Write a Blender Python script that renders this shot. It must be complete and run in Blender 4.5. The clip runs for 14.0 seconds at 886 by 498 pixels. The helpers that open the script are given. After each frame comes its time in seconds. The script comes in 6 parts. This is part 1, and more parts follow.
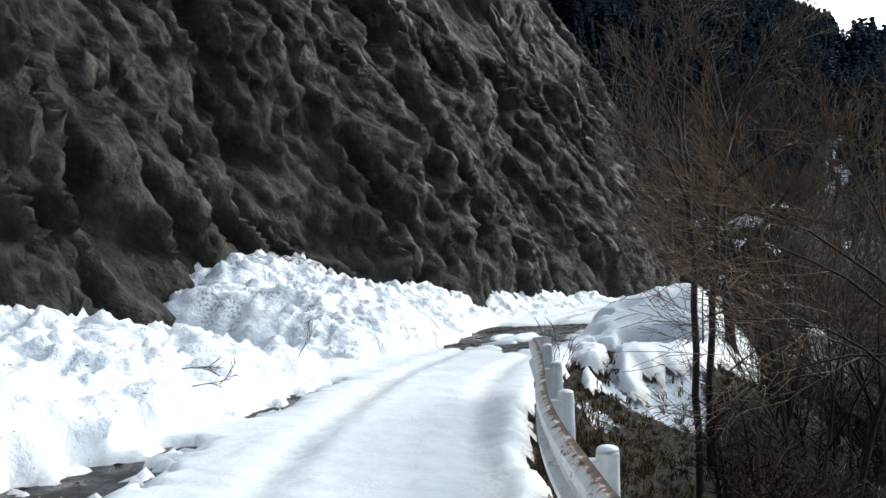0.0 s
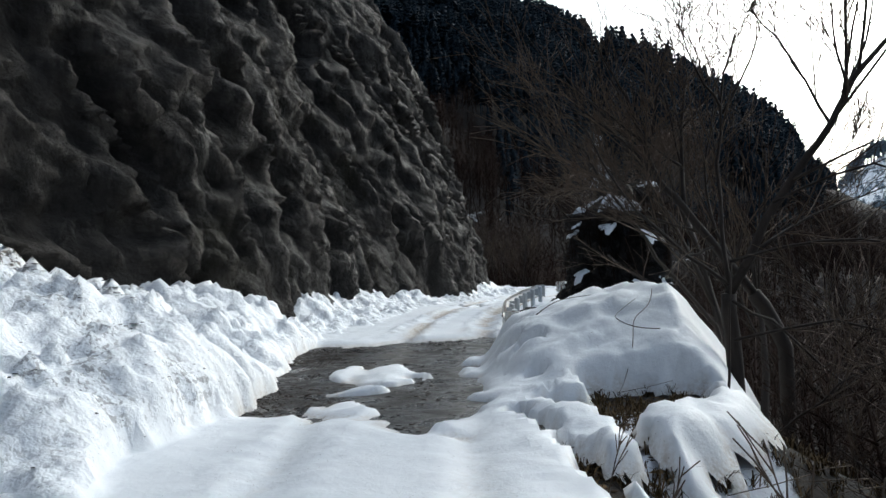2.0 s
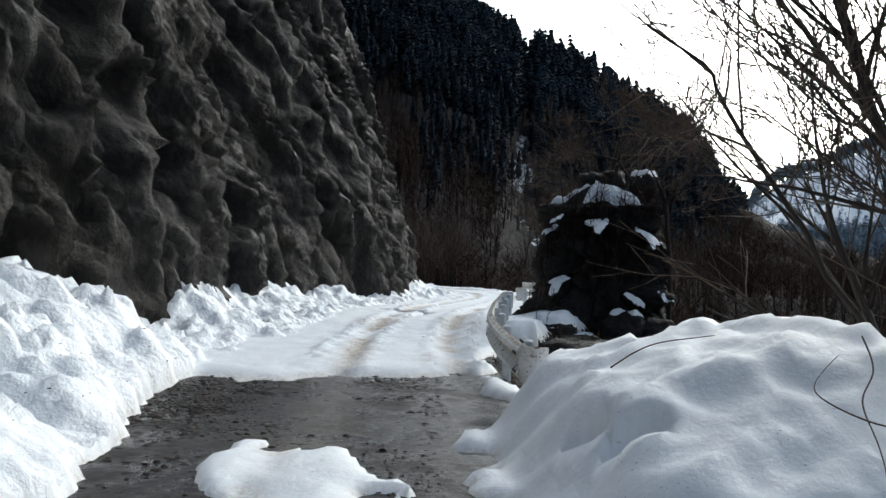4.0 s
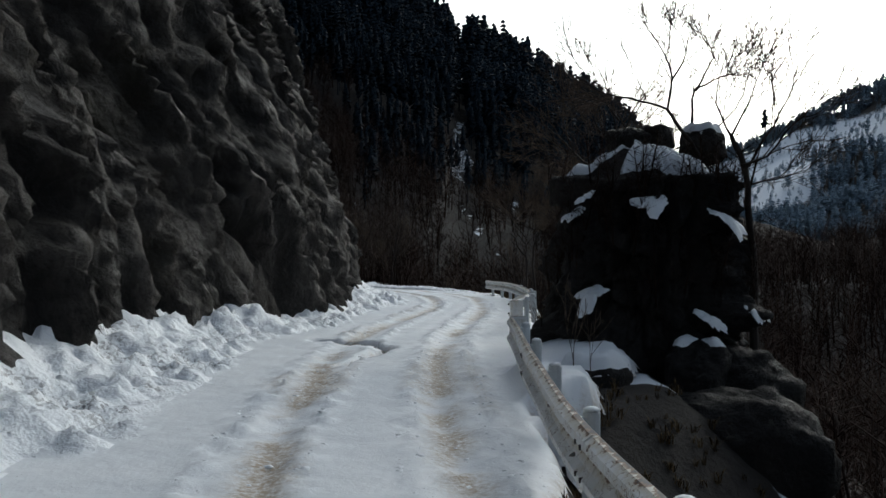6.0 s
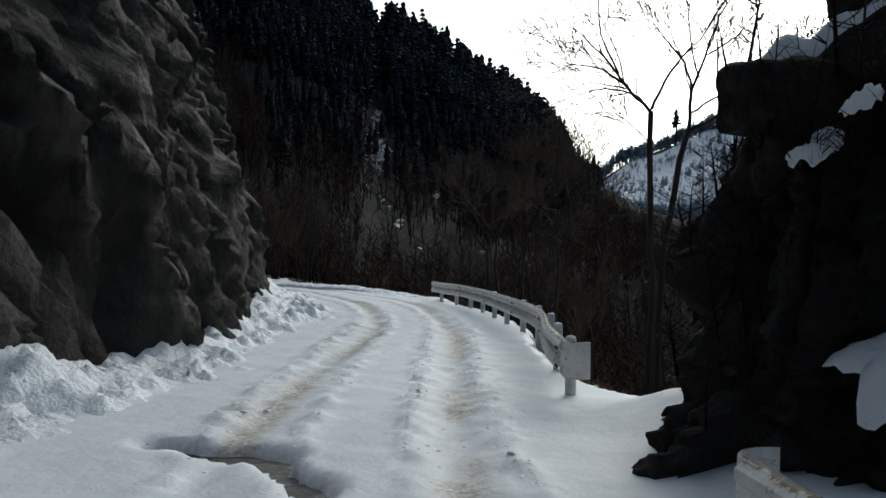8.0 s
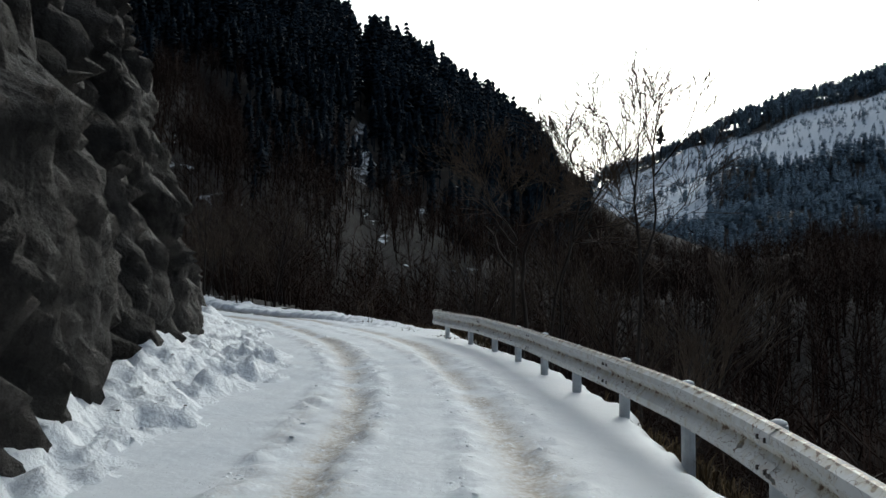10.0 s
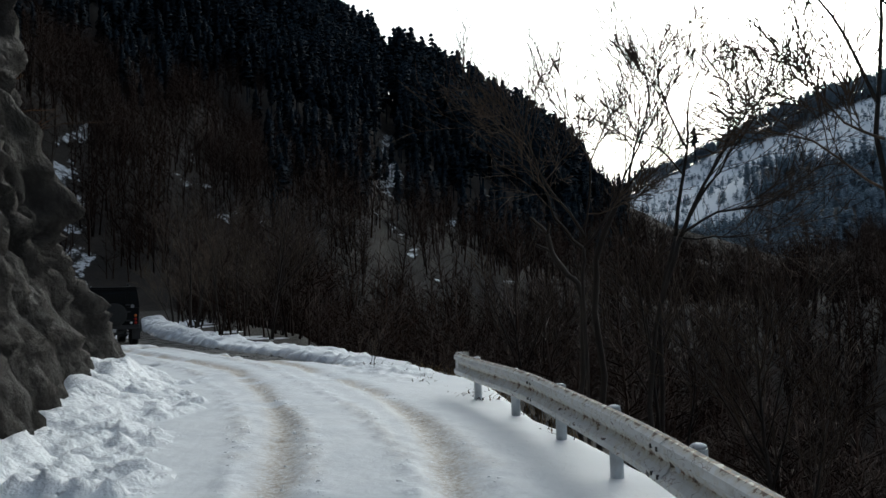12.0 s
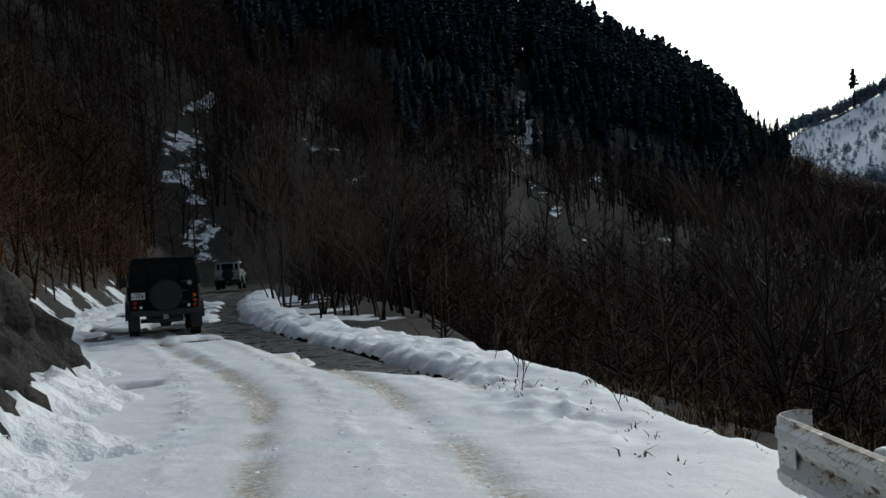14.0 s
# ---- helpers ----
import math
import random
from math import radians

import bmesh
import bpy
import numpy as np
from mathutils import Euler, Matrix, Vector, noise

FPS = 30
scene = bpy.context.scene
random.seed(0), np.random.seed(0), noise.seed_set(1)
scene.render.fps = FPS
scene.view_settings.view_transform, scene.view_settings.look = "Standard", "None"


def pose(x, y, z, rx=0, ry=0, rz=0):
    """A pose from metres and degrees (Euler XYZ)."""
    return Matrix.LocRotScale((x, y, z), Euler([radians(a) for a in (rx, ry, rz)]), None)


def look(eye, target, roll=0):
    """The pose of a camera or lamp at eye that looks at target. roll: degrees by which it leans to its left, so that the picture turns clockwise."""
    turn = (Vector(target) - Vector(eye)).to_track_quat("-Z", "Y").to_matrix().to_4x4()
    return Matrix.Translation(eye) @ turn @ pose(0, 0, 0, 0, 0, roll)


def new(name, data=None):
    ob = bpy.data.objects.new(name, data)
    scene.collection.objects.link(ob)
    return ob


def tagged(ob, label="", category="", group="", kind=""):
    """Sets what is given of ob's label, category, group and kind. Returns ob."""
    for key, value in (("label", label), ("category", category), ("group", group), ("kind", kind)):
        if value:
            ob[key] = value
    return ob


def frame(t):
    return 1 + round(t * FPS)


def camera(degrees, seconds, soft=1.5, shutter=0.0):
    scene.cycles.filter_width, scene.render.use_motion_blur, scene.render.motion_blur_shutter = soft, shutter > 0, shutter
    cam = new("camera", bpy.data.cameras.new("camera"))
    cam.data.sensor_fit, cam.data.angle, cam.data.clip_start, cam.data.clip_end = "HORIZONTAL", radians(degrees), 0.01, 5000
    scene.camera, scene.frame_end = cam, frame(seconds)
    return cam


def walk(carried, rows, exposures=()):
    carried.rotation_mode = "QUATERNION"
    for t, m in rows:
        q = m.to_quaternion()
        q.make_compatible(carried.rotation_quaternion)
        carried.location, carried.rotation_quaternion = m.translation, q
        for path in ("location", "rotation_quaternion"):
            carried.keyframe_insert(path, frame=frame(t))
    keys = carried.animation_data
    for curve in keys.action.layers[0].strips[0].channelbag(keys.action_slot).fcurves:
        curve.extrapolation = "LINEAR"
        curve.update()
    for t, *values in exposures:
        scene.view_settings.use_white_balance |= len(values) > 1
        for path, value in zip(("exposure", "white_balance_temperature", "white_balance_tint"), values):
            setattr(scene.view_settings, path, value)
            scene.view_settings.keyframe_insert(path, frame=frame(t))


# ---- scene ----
cam = camera(52.0, 14.0)
PATH = [
    (0, (-0.913, -3.849, 0.621), (-0.881, -1.852, 0.723), -1.7),
    (0.5, (-1.281, -1.441, 0.661), (-1.214, 0.557, 0.732), -0.2),
    (1, (-1.451, 0.892, 0.721), (-1.291, 2.884, 0.795), -0.1),
    (1.5, (-1.414, 3.105, 0.83), (-0.988, 5.055, 0.943), -2.9),
    (2, (-1.368, 5.134, 0.844), (-0.828, 7.058, 0.917), -2.3),
    (2.5, (-1.221, 6.863, 0.894), (-0.682, 8.789, 0.878), 0.4),
    (3, (-0.966, 8.45, 0.893), (-0.389, 10.364, 0.871), 3.0),
    (3.5, (-0.628, 10.013, 0.926), (0.042, 11.897, 0.886), 3.3),
    (4, (-0.231, 11.614, 0.97), (0.495, 13.476, 1.029), 1.7),
    (4.2, (-0.112, 12.29, 0.992), (0.648, 14.139, 1.052), 1.3),
    (6.3, (2.58, 20.29, 1.369), (3.437, 22.097, 1.411), 0.1),
    (6.5, (2.834, 21.137, 1.382), (3.683, 22.947, 1.451), 0.1),
    (7, (3.683, 23.391, 1.39), (4.616, 25.16, 1.42), -0.3),
    (7.5, (4.553, 25.506, 1.428), (5.519, 27.257, 1.475), -0.5),
    (8, (5.362, 27.387, 1.444), (6.387, 29.104, 1.471), 0.9),
    (8.5, (6.204, 29.227, 1.454), (7.255, 30.928, 1.5), 0.3),
    (9, (7.069, 31.188, 1.527), (8.133, 32.881, 1.588), 0.5),
    (9.2, (7.466, 31.895, 1.522), (8.514, 33.596, 1.607), 0.9),
    (11.3, (11.56, 38.463, 1.631), (12.623, 40.157, 1.654), 0.4),
    (11.5, (12.032, 39.118, 1.664), (13.064, 40.83, 1.74), -0.3),
    (12, (13.205, 40.945, 1.735), (14.195, 42.681, 1.83), -1.4),
    (12.5, (14.094, 42.779, 1.731), (15.056, 44.53, 1.826), -1.1),
    (13, (15.087, 44.878, 1.745), (16.001, 46.653, 1.848), -0.4),
    (13.5, (16.1, 47.0, 1.745), (16.952, 48.807, 1.81), -1.6),
    (14, (17.24, 49.575, 1.668), (17.951, 51.444, 1.697), -3.2),
]
walk(cam, [(t, look(a, b, r)) for t, a, b, r in PATH], [(0, 1.22, 5800, 2), (1.5, 0.85, 5800, 2), (2.5, 0.55, 5800, 3), (4, 0.65, 5850, 3), (6.5, -0.27, 5800, 2), (9, -0.17, 5800, 1), (11.5, -0.1, 5800, 1), (14, -0.25, 5800, 1)])

# ---- world, sun and exposure ----
world = bpy.data.worlds.new("world")
scene.world = world
world.use_nodes = True
wn, wl = world.node_tree.nodes, world.node_tree.links
wn.clear()
sky = wn.new("ShaderNodeTexSky")
sky.sky_type = "NISHITA"
sky.sun_disc = False
sky.sun_elevation = radians(28)
sky.sun_rotation = radians(55)
sky.air_density, sky.dust_density, sky.ozone_density = 1.0, 5.0, 1.0
grey = wn.new("ShaderNodeRGBToBW")
haze = wn.new("ShaderNodeMix")
haze.data_type = "RGBA"
haze.inputs["Factor"].default_value = 0.5
bg = wn.new("ShaderNodeBackground")
bg.inputs["Strength"].default_value = 0.15
wo = wn.new("ShaderNodeOutputWorld")
wl.new(sky.outputs["Color"], grey.inputs["Color"])
wl.new(sky.outputs["Color"], haze.inputs["A"])
wl.new(grey.outputs["Val"], haze.inputs["B"])
wl.new(haze.outputs["Result"], bg.inputs["Color"])
wl.new(bg.outputs["Background"], wo.inputs["Surface"])

sun_data = bpy.data.lights.new("sun", "SUN")
sun_data.energy, sun_data.angle, sun_data.color = 0.15, radians(25), (1.0, 0.96, 0.9)
sun = new("sun", sun_data)
sun.matrix_world = look((0, 0, 60), (-math.sin(radians(55)) * 60, -math.cos(radians(55)) * 60, 60 - 60 * math.tan(radians(28))))


# ---- numpy noise ----
def hash3(i, j, k, seed):
    n = (i * 374761393 + j * 668265263 + k * 2147483647 + seed * 144665) & 0xFFFFFFFF
    n = ((n ^ (n >> 13)) * 1274126177) & 0xFFFFFFFF
    n = ((n ^ (n >> 16)) * 2246822519) & 0xFFFFFFFF
    return ((n ^ (n >> 15)) & 0xFFFFFF) / float(0x7FFFFF) - 1.0


def vnoise(x, y, z=0.0, seed=0):
    """Smooth value noise, -1 to 1."""
    x, y, z = np.broadcast_arrays(np.asarray(x, float), np.asarray(y, float), np.asarray(z, float))
    xi, yi, zi = np.floor(x).astype(np.int64), np.floor(y).astype(np.int64), np.floor(z).astype(np.int64)
    u, v, w = x - xi, y - yi, z - zi
    u, v, w = (a * a * a * (a * (a * 6 - 15) + 10) for a in (u, v, w))
    out = 0
    for a in (0, 1):
        for b in (0, 1):
            for c in (0, 1):
                out = out + hash3(xi + a, yi + b, zi + c, seed) * (u if a else 1 - u) * (v if b else 1 - v) * (w if c else 1 - w)
    return out


def fbm(x, y, z=0.0, seed=0, octaves=4, gain=0.5):
    total, amp, f = 0, 1.0, 1.0
    for o in range(octaves):
        total = total + amp * vnoise(x * f, y * f, np.asarray(z) * f, seed + 17 * o)
        amp, f = amp * gain, f * 2.03
    return total


def sstep(a, b, x):
    t = np.clip((np.asarray(x, float) - a) / (b - a), 0, 1)
    return t * t * (3 - 2 * t)


# ---- mesh helpers ----
def add_material(ob, mat):
    if mat is not None:
        ob.data.materials.append(mat)


def grid_mesh(name, co, keep=None, mat=None, smooth=True, attrs=None):
    """A sheet from an array of points (rows, columns, 3); keep: which of its faces stand."""
    r, c = co.shape[:2]
    ids = np.arange(r * c).reshape(r, c)
    quads = np.stack([ids[:-1, :-1], ids[:-1, 1:], ids[1:, 1:], ids[1:, :-1]], -1).reshape(-1, 4)
    if keep is not None:
        quads = quads[keep.reshape(-1)]
    used = np.unique(quads)
    back = np.full(r * c, -1)
    back[used] = np.arange(len(used))
    me = bpy.data.meshes.new(name)
    verts = co.reshape(-1, 3)[used]
    me.vertices.add(len(verts))
    me.vertices.foreach_set("co", verts.astype(np.float32).ravel())
    q = back[quads]
    me.loops.add(q.size)
    me.loops.foreach_set("vertex_index", q.astype(np.int32).ravel())
    me.polygons.add(len(q))
    me.polygons.foreach_set("loop_start", (np.arange(len(q)) * 4).astype(np.int32))
    if smooth:
        me.polygons.foreach_set("use_smooth", np.ones(len(q), bool))
    for key, values in (attrs or {}).items():
        a = me.attributes.new(key, "FLOAT", "POINT")
        a.data.foreach_set("value", values.reshape(-1)[used].astype(np.float32))
    me.update()
    me.validate()
    ob = new(name, me)
    add_material(ob, mat)
    return ob


def raw_mesh(name, verts, faces, mat=None, smooth=False):
    me = bpy.data.meshes.new(name)
    me.from_pydata([tuple(v) for v in verts], [], faces)
    if smooth:
        me.polygons.foreach_set("use_smooth", np.ones(len(me.polygons), bool))
    me.update()
    ob = new(name, me)
    add_material(ob, mat)
    return ob


def part(name, bm, material, parent, label="", smooth=False):
    me = bpy.data.meshes.new(name)
    bm.to_mesh(me)
    bm.free()
    if smooth:
        me.polygons.foreach_set("use_smooth", np.ones(len(me.polygons), bool))
    ob = new(name, me)
    add_material(ob, material)
    ob.parent = parent
    if label:
        ob["label"] = label
    return ob


def box_bm(x0, x1, y0, y1, z0, z1, bevel=0.0, seg=2):
    bm = bmesh.new()
    bmesh.ops.create_cube(bm, size=1)
    for v in bm.verts:
        v.co = Vector(((x0 + x1) / 2 + v.co.x * (x1 - x0), (y0 + y1) / 2 + v.co.y * (y1 - y0), (z0 + z1) / 2 + v.co.z * (z1 - z0)))
    if bevel:
        bmesh.ops.bevel(bm, geom=list(bm.edges), offset=bevel, segments=seg, affect="EDGES", profile=0.5)
    return bm


# ---- materials ----
def material(name, rough=0.7, metal=0.0):
    m = bpy.data.materials.new(name)
    m.use_nodes = True
    b = m.node_tree.nodes["Principled BSDF"]
    b.inputs["Roughness"].default_value, b.inputs["Metallic"].default_value = rough, metal
    return m, m.node_tree.nodes, m.node_tree.links, b


def noise_node(n, l, scale, detail=4, rough=0.55, vector=None, distort=0.0):
    t = n.new("ShaderNodeTexNoise")
    t.inputs["Scale"].default_value, t.inputs["Detail"].default_value = scale, detail
    t.inputs["Roughness"].default_value, t.inputs["Distortion"].default_value = rough, distort
    if vector is not None:
        l.new(vector, t.inputs["Vector"])
    return t.outputs["Fac"]


def ramp(n, l, fac, *stops):
    r = n.new("ShaderNodeValToRGB")
    e = r.color_ramp.elements
    while len(e) < len(stops):
        e.new(0.5)
    for el, (at, col) in zip(e, stops):
        el.position = at
        el.color = (*col, 1) if isinstance(col, tuple) else (col, col, col, 1)
    l.new(fac, r.inputs["Fac"])
    return r.outputs["Color"]


def mix(n, l, fac, a, b, blend="MIX"):
    m = n.new("ShaderNodeMix")
    m.data_type, m.blend_type = "RGBA", blend
    for sock, val in ((m.inputs["Factor"], fac), (m.inputs["A"], a), (m.inputs["B"], b)):
        if isinstance(val, bpy.types.NodeSocket):
            l.new(val, sock)
        elif isinstance(val, tuple):
            sock.default_value = (*val, 1)
        else:
            sock.default_value = val
    return m.outputs["Result"]


def bump(n, l, height, strength, distance, normal=None):
    b = n.new("ShaderNodeBump")
    b.inputs["Strength"].default_value, b.inputs["Distance"].default_value = strength, distance
    l.new(height, b.inputs["Height"])
    if normal is not None:
        l.new(normal, b.inputs["Normal"])
    return b.outputs["Normal"]


def coords(n, l, scale=(1, 1, 1), rot=(0, 0, 0)):
    g = n.new("ShaderNodeNewGeometry")
    m = n.new("ShaderNodeMapping")
    m.inputs["Scale"].default_value = scale
    m.inputs["Rotation"].default_value = tuple(radians(a) for a in rot)
    l.new(g.outputs["Position"], m.inputs["Vector"])
    return m.outputs["Vector"]


def attribute(n, name):
    a = n.new("ShaderNodeAttribute")
    a.attribute_name = name
    return a.outputs["Fac"]


def mat_snow(name="snow", lump=0.025):
    m, n, l, b = material(name, 0.55)
    v = coords(n, l)
    fine, mid = noise_node(n, l, 34, 4, 0.65, v), noise_node(n, l, 7, 6, 0.6, v)
    base = ramp(n, l, noise_node(n, l, 0.9, 4, 0.5, v), (0.3, (0.82, 0.84, 0.86)), (0.7, (0.88, 0.89, 0.9)))
    specks = ramp(n, l, noise_node(n, l, 46, 2, 0.5, v), (0.70, 0.0), (0.735, 1.0))
    patch = ramp(n, l, noise_node(n, l, 1.3, 3, 0.5, v), (0.44, 0.0), (0.62, 0.9))
    fac = mix(n, l, 1.0, specks, patch, "MULTIPLY")
    base = mix(n, l, fac, base, (0.13, 0.10, 0.075))
    crumbs = ramp(n, l, noise_node(n, l, 15, 3, 0.6, v), (0.53, 0.0), (0.57, 0.9))
    base = mix(n, l, mix(n, l, 1.0, crumbs, attribute(n, "litter"), "MULTIPLY"), base, (0.045, 0.035, 0.027))
    dirt = attribute(n, "dirt")
    broken = ramp(n, l, noise_node(n, l, 19, 5, 0.7, v), (0.34, 0.1), (0.66, 1.0))
    dm = n.new("ShaderNodeMath")
    dm.operation = "MULTIPLY"
    l.new(dirt, dm.inputs[0])
    l.new(broken, dm.inputs[1])
    base = mix(n, l, dm.outputs[0], base, (0.42, 0.34, 0.245))
    l.new(base, b.inputs["Base Color"])
    nb = bump(n, l, mid, 0.45 + 9 * (lump - 0.025), lump)
    l.new(bump(n, l, fine, 0.35, 0.008, nb), b.inputs["Normal"])
    b.inputs["Specular IOR Level"].default_value = 0.25
    return m


def mat_rock(name, dark, light, moss, worn_or_lit=0.0):
    """Sprayed concrete over rock: grey, streaked by water, dirty in patches, mossy here and there."""
    m, n, l, b = material(name, 0.6)
    v = coords(n, l)
    streak = coords(n, l, (1.0, 1.0, 0.36), (0, 25, 0))
    big = noise_node(n, l, 0.3, 6, 0.6, v)
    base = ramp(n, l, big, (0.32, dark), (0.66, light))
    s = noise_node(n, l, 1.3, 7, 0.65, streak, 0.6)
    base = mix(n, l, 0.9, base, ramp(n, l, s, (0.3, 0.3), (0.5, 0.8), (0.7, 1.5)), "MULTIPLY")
    grain = noise_node(n, l, 14, 6, 0.72, v)
    base = mix(n, l, 0.65, base, ramp(n, l, grain, (0.3, 0.5), (0.7, 1.4)), "MULTIPLY")
    pale = ramp(n, l, noise_node(n, l, 1.9, 5, 0.65, streak, 1.2), (0.62, 0.0), (0.74, 0.6))
    base = mix(n, l, pale, base, tuple(2.4 * c for c in light))
    # pale colour on the crests stands in for skylight grazing them
    if worn_or_lit:
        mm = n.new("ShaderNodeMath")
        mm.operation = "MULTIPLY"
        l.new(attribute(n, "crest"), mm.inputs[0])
        l.new(ramp(n, l, noise_node(n, l, 3.0, 5, 0.65, streak), (0.4, 0.0), (0.62, worn_or_lit)), mm.inputs[1])
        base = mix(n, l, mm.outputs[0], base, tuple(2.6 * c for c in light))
    green = ramp(n, l, noise_node(n, l, 0.42, 6, 0.65, v), (0.55, 0.0), (0.7, 0.6))
    base = mix(n, l, green, base, moss)
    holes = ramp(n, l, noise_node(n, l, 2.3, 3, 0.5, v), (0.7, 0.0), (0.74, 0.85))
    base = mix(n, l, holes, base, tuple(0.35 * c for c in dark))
    l.new(base, b.inputs["Base Color"])
    nb = bump(n, l, noise_node(n, l, 2.2, 9, 0.68, v), 1.0, 0.24)
    nb = bump(n, l, noise_node(n, l, 6.0, 6, 0.65, v), 0.8, 0.07, nb)
    l.new(ramp(n, l, s, (0.3, 0.5), (0.7, 0.9)), b.inputs["Roughness"])
    l.new(bump(n, l, grain, 0.5, 0.02, nb), b.inputs["Normal"])
    b.inputs["Specular IOR Level"].default_value = 0.2
    return m


def mat_asphalt():
    m, n, l, b = material("wet_asphalt", 0.4)
    v = coords(n, l)
    big = noise_node(n, l, 0.8, 5, 0.6, v)
    base = ramp(n, l, big, (0.35, (0.011, 0.0102, 0.0095)), (0.6, (0.027, 0.024, 0.021)), (0.75, (0.065, 0.053, 0.04)))
    grain = noise_node(n, l, 60, 3, 0.7, v)
    base = mix(n, l, 0.7, base, ramp(n, l, grain, (0.35, 0.4), (0.7, 1.6)), "MULTIPLY")
    mm = n.new("ShaderNodeMath")
    mm.operation = "MULTIPLY"
    l.new(attribute(n, "sand"), mm.inputs[0])
    l.new(ramp(n, l, noise_node(n, l, 2.6, 6, 0.7, v), (0.3, 0.1), (0.56, 1.0)), mm.inputs[1])
    base = mix(n, l, mm.outputs[0], base, ramp(n, l, noise_node(n, l, 45, 3, 0.7, v), (0.35, (0.05, 0.044, 0.037)), (0.65, (0.17, 0.155, 0.13))))
    crumbs = ramp(n, l, noise_node(n, l, 16, 4, 0.6, v), (0.56, 0.0), (0.62, 0.85))
    base = mix(n, l, crumbs, base, (0.012, 0.009, 0.007))
    l.new(base, b.inputs["Base Color"])
    l.new(ramp(n, l, noise_node(n, l, 1.7, 4, 0.6, v), (0.4, 0.2), (0.62, 0.75)), b.inputs["Roughness"])
    b.inputs["Specular IOR Level"].default_value = 0.3
    nb = bump(n, l, noise_node(n, l, 16, 4, 0.6, v), 0.5, 0.03)
    l.new(bump(n, l, grain, 0.4, 0.01, nb), b.inputs["Normal"])
    return m


def mat_ground():
    """Leaf litter and earth, with the snow that lies in gullies and on ledges."""
    m, n, l, b = material("forest_ground", 0.95)
    v = coords(n, l)
    base = ramp(n, l, noise_node(n, l, 0.5, 8, 0.65, v), (0.3, (0.009, 0.0075, 0.006)), (0.55, (0.021, 0.016, 0.012)), (0.75, (0.045, 0.033, 0.022)))
    base = mix(n, l, 0.6, base, ramp(n, l, noise_node(n, l, 9, 5, 0.7, v), (0.3, 0.5), (0.7, 1.5)), "MULTIPLY")
    sn = attribute(n, "snow")
    mm = n.new("ShaderNodeMath")
    mm.operation = "MULTIPLY_ADD"
    mm.inputs[1].default_value = 0.6
    l.new(sn, mm.inputs[0])
    l.new(noise_node(n, l, 0.55, 9, 0.78, v), mm.inputs[2])
    cover = ramp(n, l, mm.outputs[0], (0.93, 0.0), (0.985, 1.0))
    base = mix(n, l, cover, base, (0.82, 0.84, 0.87))
    l.new(base, b.inputs["Base Color"])
    l.new(bump(n, l, noise_node(n, l, 5, 6, 0.7, v), 0.8, 0.1), b.inputs["Normal"])
    return m


def mat_plain(name, col, rough=0.6, metal=0.0, var=0.25, scale=8.0, bumps=0.15, coat=0.0):
    m, n, l, b = material(name, rough, metal)
    tc = n.new("ShaderNodeTexCoord")
    v = tc.outputs["Object"]
    dark, light = tuple(c * (1 - var) for c in col), tuple(min(1.0, c * (1 + var)) for c in col)
    base = ramp(n, l, noise_node(n, l, scale, 5, 0.6, v), (0.3, dark), (0.7, light))
    l.new(base, b.inputs["Base Color"])
    if bumps:
        l.new(bump(n, l, noise_node(n, l, scale * 4, 4, 0.6, v), bumps, 0.01), b.inputs["Normal"])
    if coat:
        b.inputs["Coat Weight"].default_value = coat
    return m


def mat_rail():
    """White paint on steel, flaked and rusty, with grime."""
    m, n, l, b = material("chipped_white_paint", 0.5)
    v = coords(n, l)
    base = ramp(n, l, noise_node(n, l, 2.5, 4, 0.6, v), (0.3, (0.66, 0.66, 0.64)), (0.7, (0.82, 0.82, 0.81)))
    base = mix(n, l, ramp(n, l, noise_node(n, l, 6, 5, 0.6, v), (0.56, 0.0), (0.75, 0.4)), base, (0.36, 0.28, 0.17))
    flake = noise_node(n, l, 4, 3, 0.6, coords(n, l, (1, 1, 2.6)))
    worn_or_lit = ramp(n, l, noise_node(n, l, 1.3, 4, 0.6, v), (0.36, 0.0), (0.5, 1.0))
    edge = ramp(n, l, flake, (0.49, 0.0), (0.5, 1.0), (0.51, 0.0))
    base = mix(n, l, mix(n, l, 1.0, edge, worn_or_lit, "MULTIPLY"), base, (0.13, 0.06, 0.022))
    rust = ramp(n, l, flake, (0.655, 0.0), (0.67, 1.0))
    base = mix(n, l, rust, base, (0.16, 0.085, 0.04))
    base = mix(n, l, ramp(n, l, flake, (0.675, 0.0), (0.69, 1.0)), base, (0.03, 0.025, 0.022))
    mm = n.new("ShaderNodeMath")
    mm.operation = "MULTIPLY_ADD"
    mm.inputs[1].default_value = 0.46
    l.new(attribute(n, "wear"), mm.inputs[0])
    l.new(noise_node(n, l, 8, 5, 0.72, v), mm.inputs[2])
    base = mix(n, l, ramp(n, l, mm.outputs[0], (0.6, 0.0), (0.82, 0.6)), base, (0.5, 0.41, 0.24))
    base = mix(n, l, ramp(n, l, mm.outputs[0], (0.8, 0.0), (0.83, 1.0)), base, (0.14, 0.068, 0.028))
    base = mix(n, l, ramp(n, l, mm.outputs[0], (0.9, 0.0), (0.93, 1.0)), base, (0.035, 0.024, 0.018))
    l.new(base, b.inputs["Base Color"])
    l.new(bump(n, l, flake, 0.3, 0.006), b.inputs["Normal"])
    return m


